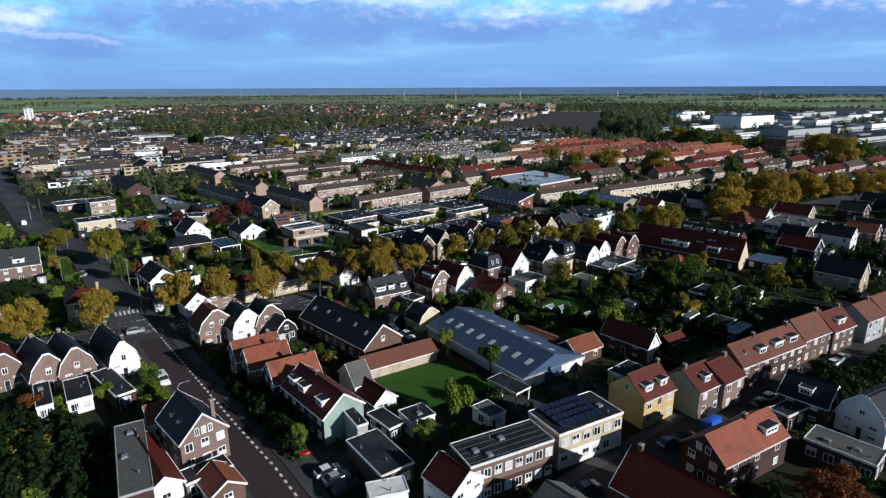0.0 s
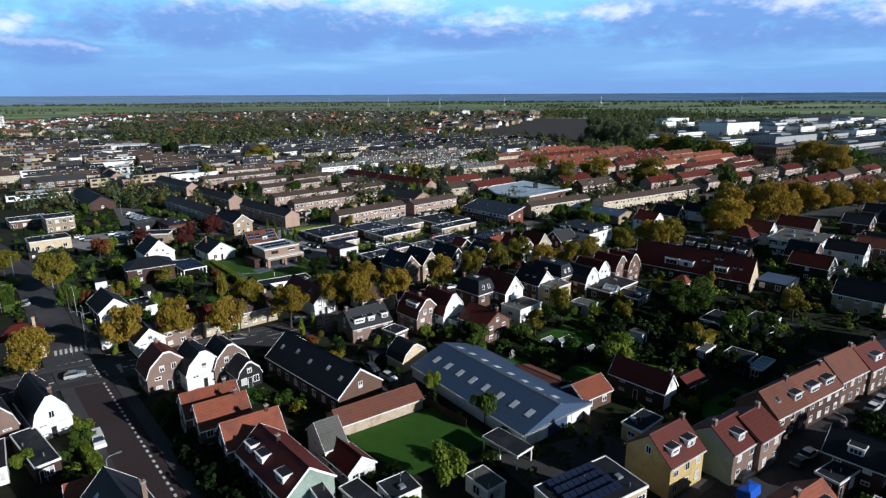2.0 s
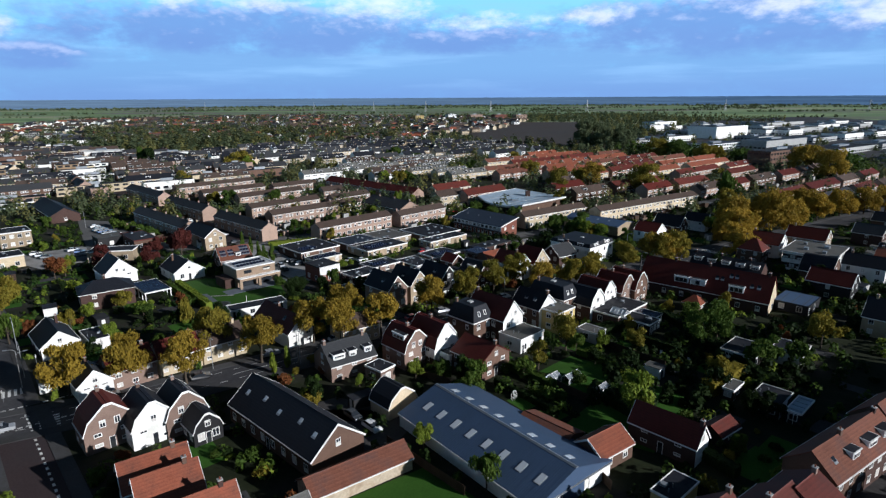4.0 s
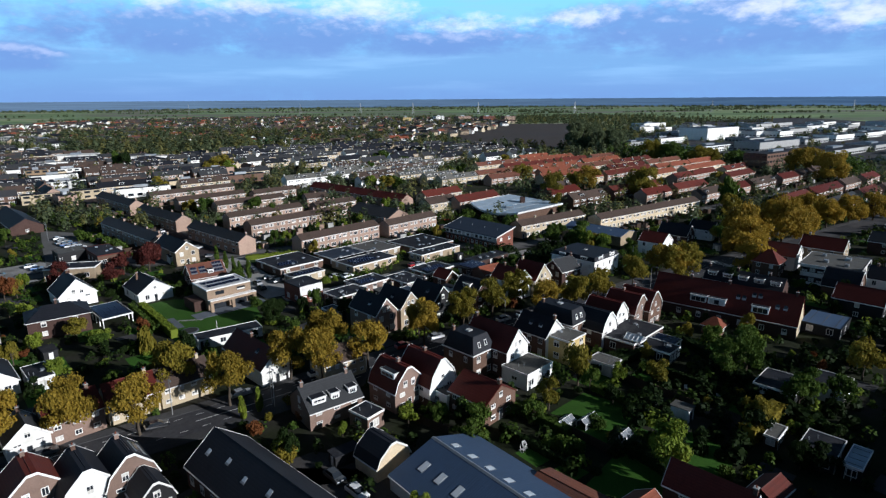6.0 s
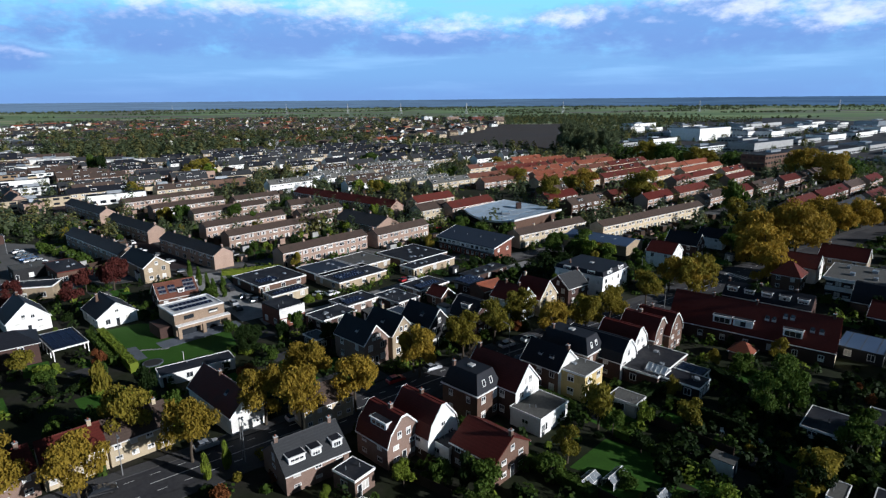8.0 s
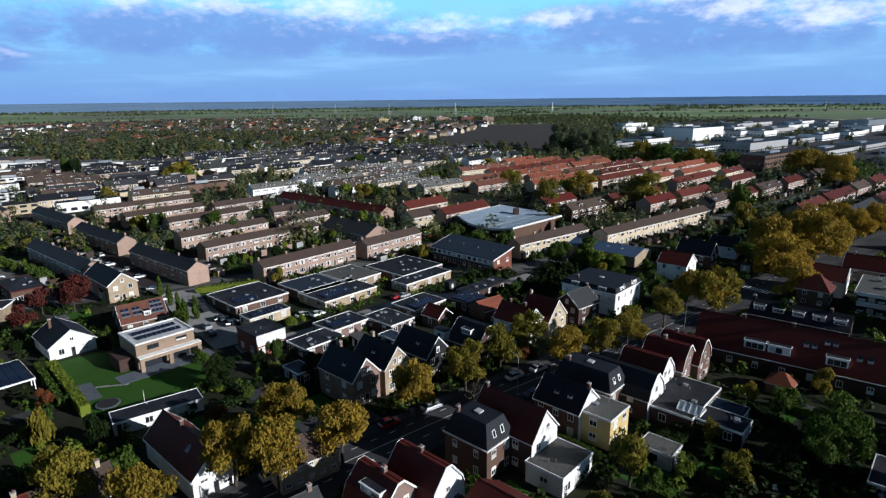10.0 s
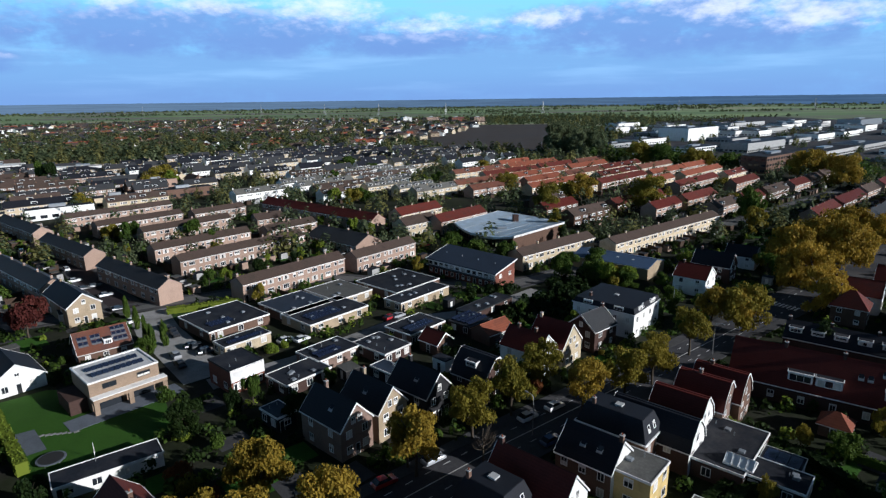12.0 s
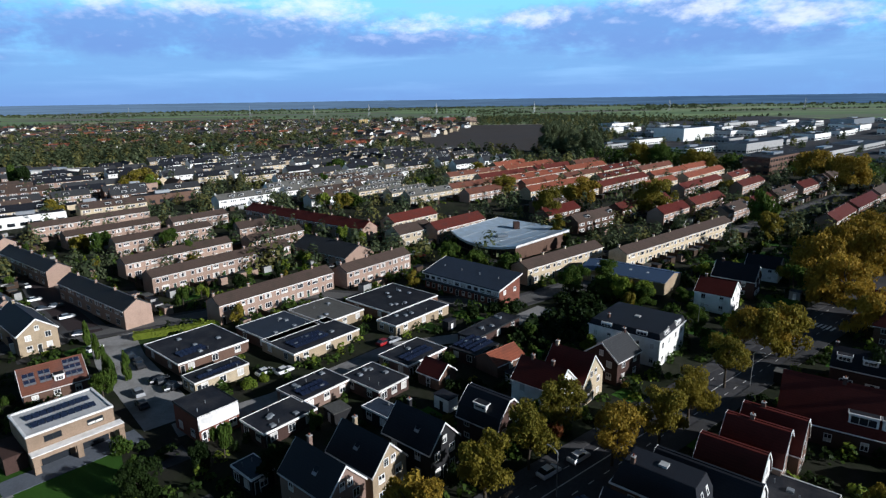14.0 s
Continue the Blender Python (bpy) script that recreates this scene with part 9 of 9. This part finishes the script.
for bx, by, bw, bl, bh in ((-346, 463, 24, 14, 10), (-311, 483, 15, 12, 9), (-279, 521, 15, 12, 9), (-392, 545, 26, 13, 10), (-430, 640, 30, 13, 10)):
    box_block(bx, by, 125, bw, bl, bh, "brick_ochre", "ochre brick apartment block with a flat roof", "apartment_block", 3, "bitumen")
for bx, by, bw in ((-322, 449, 12), (-299, 463, 20), (-209, 424, 42), (-262, 452, 30), (-236, 478, 36), (-276, 560, 36)):
    box_block(bx, by, 127, bw, 9, 5.6, "brick_cream" if bw % 4 else "render_white", "pale flat-roofed terrace with window bands", "terrace", 2, "bitumen")
grid_fill(WEST_ZONE, 36, 21, (14, 30), 26, left_row, 1.0)
grid_fill(WEST_ZONE, 128, 24, (10, 20), 27, left_row, 1.0)
grid_fill(MID_ZONE, 35, 20, (20, 44), 7, mid_row, 0.5)
grid_fill(RIGHT_ZONE, 128, 17, (9, 12), 8, detached, 1.0)


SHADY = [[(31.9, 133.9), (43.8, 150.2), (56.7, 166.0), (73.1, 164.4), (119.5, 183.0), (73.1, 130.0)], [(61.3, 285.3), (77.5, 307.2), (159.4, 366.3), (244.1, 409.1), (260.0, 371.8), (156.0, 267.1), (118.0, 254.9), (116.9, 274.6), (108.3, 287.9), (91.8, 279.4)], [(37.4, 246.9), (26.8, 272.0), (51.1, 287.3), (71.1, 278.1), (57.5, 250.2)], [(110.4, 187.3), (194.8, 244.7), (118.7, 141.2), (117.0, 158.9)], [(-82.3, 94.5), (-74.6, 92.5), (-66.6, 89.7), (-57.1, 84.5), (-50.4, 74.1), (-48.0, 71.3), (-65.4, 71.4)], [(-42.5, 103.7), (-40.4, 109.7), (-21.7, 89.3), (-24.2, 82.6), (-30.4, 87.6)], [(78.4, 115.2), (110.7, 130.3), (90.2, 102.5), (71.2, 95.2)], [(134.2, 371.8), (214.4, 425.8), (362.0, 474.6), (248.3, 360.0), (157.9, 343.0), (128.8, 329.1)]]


def far_town():
    rng = random.Random(11)
    for x, y, a, w, l, h, m in ((-572, 1018, 73, 140, 14, 6, "render_white"), (-520, 960, 73, 60, 14, 7, "render_white"), (-787, 1139, 120, 14, 12, 24, "render_white"), (-470, 1300, 80, 90, 20, 6, "brick_row"), (-390, 1260, 80, 60, 18, 6, "render_white")):
        box_block(x, y, a, w, l, h, m, "long pale building far off among trees" if h < 10 else "pale tower block far off among trees", "apartment_block", 2 if h < 10 else 8, "bitumen_pale")
    far_zone = [(-1000.0, 1300.0), (-860.0, 1780.0), (-502.5, 2169.8), (351.7, 1713.0), (159.9, 1142.0), (0.0, 850.8), (-102.8, 822.2), (-228.4, 900.0), (-470.0, 860.0), (-700.0, 960.0)]
    tiles = ("tile_slate", "tile_brown", "tile_slate", "tile_black", "tile_brown", "tile_slate", "tile_brown", "tile_orange")
    far = Shape()
    made = tries = 0
    while made < 900 and tries < 14000:
        tries += 1
        x, y = rng.uniform(-980, 360), 845 + 1250 * rng.random() ** 1.5
        if not inside(x, y, far_zone) or not open_ground(x, y, 12):
            continue
        small_house(far, x, y, rng.choice((35, 38, 128, 70)), rng.uniform(9, 30), 9, 5.5, 8.4, rng.choice(("render_white", "brick_cream", "render_white", "brick_tan")), rng.choice(tiles))
        made += 1
    lone("far_houses", far, FAR_MATS, "distant house rows at the far side of town", "houses", kind="stuff")
    # brick apartment blocks by the ploughed field
    for x, y, w, m in ((171, 1644, 40, "brick_row"), (234, 1621, 40, "brick_red"), (285, 1598, 36, "brick_row"), (17, 1580, 24, "render_yellow"), (108, 1678, 26, "render_white")):
        box_block(x, y, 120, w, 16, 15, m, "distant brick apartment block with flat roof", "apartment_block", 5)
    # business park
    yard("business_yard", BUSINESS, "asphalt", "dark asphalt yards between business halls", 0.1)
    s = Shape()
    line = [(232.8, 663.1), (275.9, 613.3), (305.8, 559.8), (356.0, 545.8), (366.7, 479.4)]
    for (x0, y0), (x1, y1) in zip(line, line[1:]):
        for i in range(26):
            t = rng.random()
            x, y = x0 + (x1 - x0) * t + rng.uniform(-14, 14), y0 + (y1 - y0) * t + rng.uniform(-14, 14)
            if open_ground(x, y, 1.5):
                h = rng.uniform(6, 15)
                bunch(s, rng, x, y, h, h * .45, 90, h * .06)
    lone("tree_belt", s, "leaf_green", "belt of green trees before the business halls", "trees", kind="stuff")
    spec = ((455, 893, 84, 44, 17, "render_white", 0), (352, 700, 70, 26, 7, "render_white", 2), (432, 716, 96, 30, 10, "render_grey", 1), (427, 1070, 40, 22, 10, "render_white", 1), (300, 792, 46, 20, 5, "render_grey", 1),
            (560, 945, 46, 24, 8, "render_white", 1), (590, 936, 44, 26, 8, "render_white", 1), (610, 842, 60, 30, 8, "render_white", 1), (828, 1004, 60, 30, 9, "render_white", 1), (978, 1172, 130, 40, 12, "zinc", 0),
            (745, 1206, 150, 30, 8, "render_grey", 1), (470, 655, 100, 34, 6, "render_grey", 1), (556, 708, 80, 34, 6, "render_grey", 1), (700, 900, 70, 30, 7, "render_white", 1), (494, 1199, 70, 30, 11, "render_white", 1),
            (660, 1010, 80, 36, 8, "render_grey", 1), (758, 1100, 90, 30, 8, "render_white", 1), (536, 800, 70, 34, 6, "render_grey", 1), (700, 770, 80, 40, 7, "render_white", 1), (640, 660, 90, 36, 7, "render_grey", 1),
            (799, 890, 80, 40, 8, "render_white", 1), (936, 1027, 90, 40, 7, "render_grey", 1), (333, 548, 76, 20, 13, "brick_brown", 3), (470, 560, 70, 30, 7, "render_grey", 1), (850, 760, 90, 40, 8, "render_white", 1))
    for x, y, w, l, h, m, floors in spec:
        box_block(x, y, 122, w, l, h, m, "large flat-roofed business hall with pale walls" if m != "brick_brown" else "long brown brick office block", "business_hall" if m != "brick_brown" else "office_building", floors, rng.choice(("bitumen_pale", "bitumen_blue", "bitumen")))
    made = tries = 0
    while made < 26 and tries < 3000:
        tries += 1
        x, y = rng.uniform(300, 1150), rng.uniform(560, 1300)
        if not inside(x, y, [(330, 560), (480, 560), (1250, 1150), (1250, 1380), (560, 1420), (330, 760)]) or not open_ground(x, y, 34):
            continue
        m = rng.choice(("render_grey", "render_white", "render_white"))
        box_block(round(x), round(y), 122, rng.uniform(30, 70), rng.uniform(24, 40), rng.uniform(5, 7), m, "flat-roofed business hall on the industrial estate", "business_hall", 1, rng.choice(("bitumen_pale", "bitumen_blue", "bitumen")))
        made += 1
    for x, y, w, l in ((-322, 664, 38, 26), (-306, 590, 26, 14), (-240, 640, 40, 14)):
        box_block(x, y, 110, w, l, 8, "render_white", "white sports hall with a pale ribbed roof", "sports_hall", 1, "canvas_white")
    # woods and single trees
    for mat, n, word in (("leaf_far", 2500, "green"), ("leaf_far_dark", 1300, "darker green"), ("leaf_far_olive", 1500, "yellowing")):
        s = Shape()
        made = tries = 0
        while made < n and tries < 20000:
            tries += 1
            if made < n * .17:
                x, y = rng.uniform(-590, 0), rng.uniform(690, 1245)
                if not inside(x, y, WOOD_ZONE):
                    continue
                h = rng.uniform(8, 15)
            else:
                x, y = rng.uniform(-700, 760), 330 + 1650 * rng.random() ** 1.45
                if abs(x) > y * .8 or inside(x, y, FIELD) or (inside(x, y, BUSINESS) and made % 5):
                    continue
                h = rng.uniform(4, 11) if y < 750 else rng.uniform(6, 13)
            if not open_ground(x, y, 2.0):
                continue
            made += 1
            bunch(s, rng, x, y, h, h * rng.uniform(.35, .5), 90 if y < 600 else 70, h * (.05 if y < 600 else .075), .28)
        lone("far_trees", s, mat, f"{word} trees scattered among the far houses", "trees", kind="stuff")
    # dark growth packed between the big gardens and houses, also added to darken where shade lies
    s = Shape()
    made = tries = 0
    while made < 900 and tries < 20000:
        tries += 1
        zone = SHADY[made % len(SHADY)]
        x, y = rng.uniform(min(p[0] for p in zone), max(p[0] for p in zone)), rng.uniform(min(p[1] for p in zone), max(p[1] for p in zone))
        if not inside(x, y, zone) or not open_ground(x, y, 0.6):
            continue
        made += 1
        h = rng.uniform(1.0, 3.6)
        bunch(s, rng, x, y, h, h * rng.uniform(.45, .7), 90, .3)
    lone("garden_thicket", s, "leaf_dark", "dense dark green thicket added to darken the shaded gardens", "plants", kind="stuff")
    # belts of trees across the polder
    s = Shape()
    for k in range(120):
        y0 = 1450 + 2950 * rng.random() ** .8
        x0 = rng.uniform(-1.0, 1.0) * y0 * .85
        a = radians(rng.gauss(8, 14))
        for i in range(rng.randint(10, 40)):
            d = i * rng.uniform(9, 16)
            h = rng.uniform(4, 9)
            bunch(s, rng, x0 + d * math.cos(a), y0 + d * math.sin(a), h, h * .55, 16, h * .22)
    for i in range(60):
        y0 = 4350 + rng.uniform(0, 250)
        x0 = (i / 59 - .5) * 2 * 4200
        for j in range(12):
            h = rng.uniform(6, 11)
            bunch(s, rng, x0 + j * 12, math.sqrt(max(1, 4600 ** 2 - x0 ** 2)) * .96 + rng.uniform(-40, 40), h, h, 10, h * .4)
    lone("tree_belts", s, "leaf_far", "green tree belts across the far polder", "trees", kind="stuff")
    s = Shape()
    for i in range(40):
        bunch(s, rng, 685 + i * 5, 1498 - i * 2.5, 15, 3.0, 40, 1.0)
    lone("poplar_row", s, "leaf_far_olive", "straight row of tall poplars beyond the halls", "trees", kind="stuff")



def green_halls():
    for dx, dy, w, l in ((0, 0, 34, 18), (38, 16, 30, 16)):
        box_block(-188.0 + dx, 876.7 + dy, 120, w, l, 6, "render_grey", "sports hall with a bright green roof", "sports_hall", 1, "metal_green")


BUSINESS = [(264.0, 752.4), (273.4, 639.9), (318.5, 556.3), (401.1, 514.0), (1127.8, 1246.2), (1154.8, 1724.6), (714.9, 1490.4)]
FIELD = [(-11.4, 1096.3), (68.5, 970.7), (106.2, 822.2), (206.7, 767.4), (274.1, 913.6), (376.9, 1199.1), (422.5, 1450.3), (205.6, 1484.6), (84.5, 1276.8)]
green_halls()
far_town()
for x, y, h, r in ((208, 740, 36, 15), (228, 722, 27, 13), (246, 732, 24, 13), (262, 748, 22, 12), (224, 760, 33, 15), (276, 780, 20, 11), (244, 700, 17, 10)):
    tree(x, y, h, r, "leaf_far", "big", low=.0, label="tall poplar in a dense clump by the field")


def pylon(x, y, h):
    o = root("power_pylon", x, y, 20, "grey lattice power pylon far across the fields", "pylon", "power pylons")
    s = Shape()
    for sx in (-1, 1):
        for sy in (-1, 1):
            s.tube([(sx * 4, sy * 4, 0), (sx * 1.2, sy * 1.2, h * .6), (sx * .5, sy * .5, h)], .45, .3, 4)
    for i in range(7):
        z0, z1 = h * i / 8, h * (i + 1) / 8
        s.tube([(-4 + 3.2 * i / 8, -4 + 3.2 * i / 8, z0), (4 - 3.2 * i / 8, -4 + 3.2 * i / 8, z1)], .2, .2, 4)
    part("lattice", s, "steel_pole", o)
    for z, r in ((.66, 11), (.78, 9), (.9, 6)):
        part("cross_arm", Shape().tube([(-r, 0, h * z), (0, 0, h * z + 1.5), (r, 0, h * z)], .4, .4, 4), "steel_pole", o)


for x, y in ((-900, 2700), (-420, 2650), (-160, 2600), (60, 2560), (330, 2520), (720, 2460), (1260, 2380), (1800, 2300)):
    pylon(x, y, 46)


def back_gardens():
    """Sheds, fences, paving and planting behind every terrace."""
    rng = random.Random(71)
    sheds, boards, paved, green, lime = Shape(), Shape(), Shape(), Shape(), Shape()
    roofs = 0
    for x, y, ang, l, w in TERRACES:
        r = radians(ang - 90)
        ca, sa = math.cos(r), math.sin(r)
        n = max(2, round(l / 5.6))
        for sd in (-1, 1):
            for i in range(n):
                c = -l / 2 + l * (i + rng.uniform(.3, .7)) / n
                for d, what in ((rng.uniform(3.0, 4.2), "bush"), (rng.uniform(5.5, 7.5), "shed"), (rng.uniform(1.6, 2.6), "low")):
                    lx = sd * (w / 2 + d)
                    px, py = x + lx * ca - c * sa, y + lx * sa + c * ca
                    if not open_ground(px, py, 1.2):
                        continue
                    if what == "shed" and rng.random() < .55:
                        hw, hl, h = rng.uniform(.9, 1.4), rng.uniform(1.1, 1.8), rng.uniform(2.1, 2.5)
                        t = Shape().box(-hw, -hl, 0, hw, hl, h, rng.choice((0, 0, 1, 2))).box(-hw - .1, -hl - .1, h, hw + .1, hl + .1, h + .12, rng.choice((3, 3, 4)))
                        k = len(sheds.v)
                        sheds.v += [(px + a * ca - b * sa, py + a * sa + b * ca, z) for a, b, z in t.v]
                        sheds.f += [tuple(k + q for q in g) for g in t.f]
                        sheds.m += t.m
                    elif what == "low" and rng.random() < .5:
                        k = .012 + roofs * .00002
                        roofs += 1
                        paved.poly([(px + a * ca - b * sa, py + a * sa + b * ca, k) for a, b in ((-1.4, -1.9), (1.4, -1.9), (1.4, 1.9), (-1.4, 1.9))])
                    elif rng.random() < .75:
                        bunch(green if rng.random() < .6 else lime, rng, px, py, rng.uniform(.8, 2.8), rng.uniform(.7, 1.6), 26, .32)
                if rng.random() < .6:
                    c2 = -l / 2 + l * i / n
                    q = [(x + sd * (w / 2 + d) * ca - c2 * sa, y + sd * (w / 2 + d) * sa + c2 * ca) for d in (.3, 6.5)]
                    if all(open_ground(a, b, .2) for a, b in q[1:]):
                        for z0, z1 in ((.05, 1.7),):
                            (a, b), (e, f) = q
                            boards.poly([(a + .04 * sa, b - .04 * ca, z0), (e + .04 * sa, f - .04 * ca, z0), (e + .04 * sa, f - .04 * ca, z1), (a + .04 * sa, b - .04 * ca, z1)])
                            boards.poly([(a - .04 * sa, b + .04 * ca, z0), (e - .04 * sa, f + .04 * ca, z0), (e - .04 * sa, f + .04 * ca, z1), (a - .04 * sa, b + .04 * ca, z1)])
                            boards.poly([(a + .04 * sa, b - .04 * ca, z1), (e + .04 * sa, f - .04 * ca, z1), (e - .04 * sa, f + .04 * ca, z1), (a - .04 * sa, b + .04 * ca, z1)])
    lone("terrace_sheds", sheds, ("timber_brown", "brick_row", "render_grey", "bitumen", "bitumen_pale"), "small wooden and brick sheds behind the terraces", "sheds", kind="stuff")
    lone("garden_fences", boards, "timber_brown", "wooden fences between the terrace gardens", "fences", kind="stuff")
    lone("garden_terraces", paved, "pavement", "paved terraces behind the terraced houses", "paving", kind="stuff")
    lone("terrace_plants", green, "leaf_green", "green shrubs in the terrace gardens", "plants", kind="stuff")
    lone("terrace_plants", lime, "leaf_bright", "light green shrubs in the terrace gardens", "plants", kind="stuff")


back_gardens()
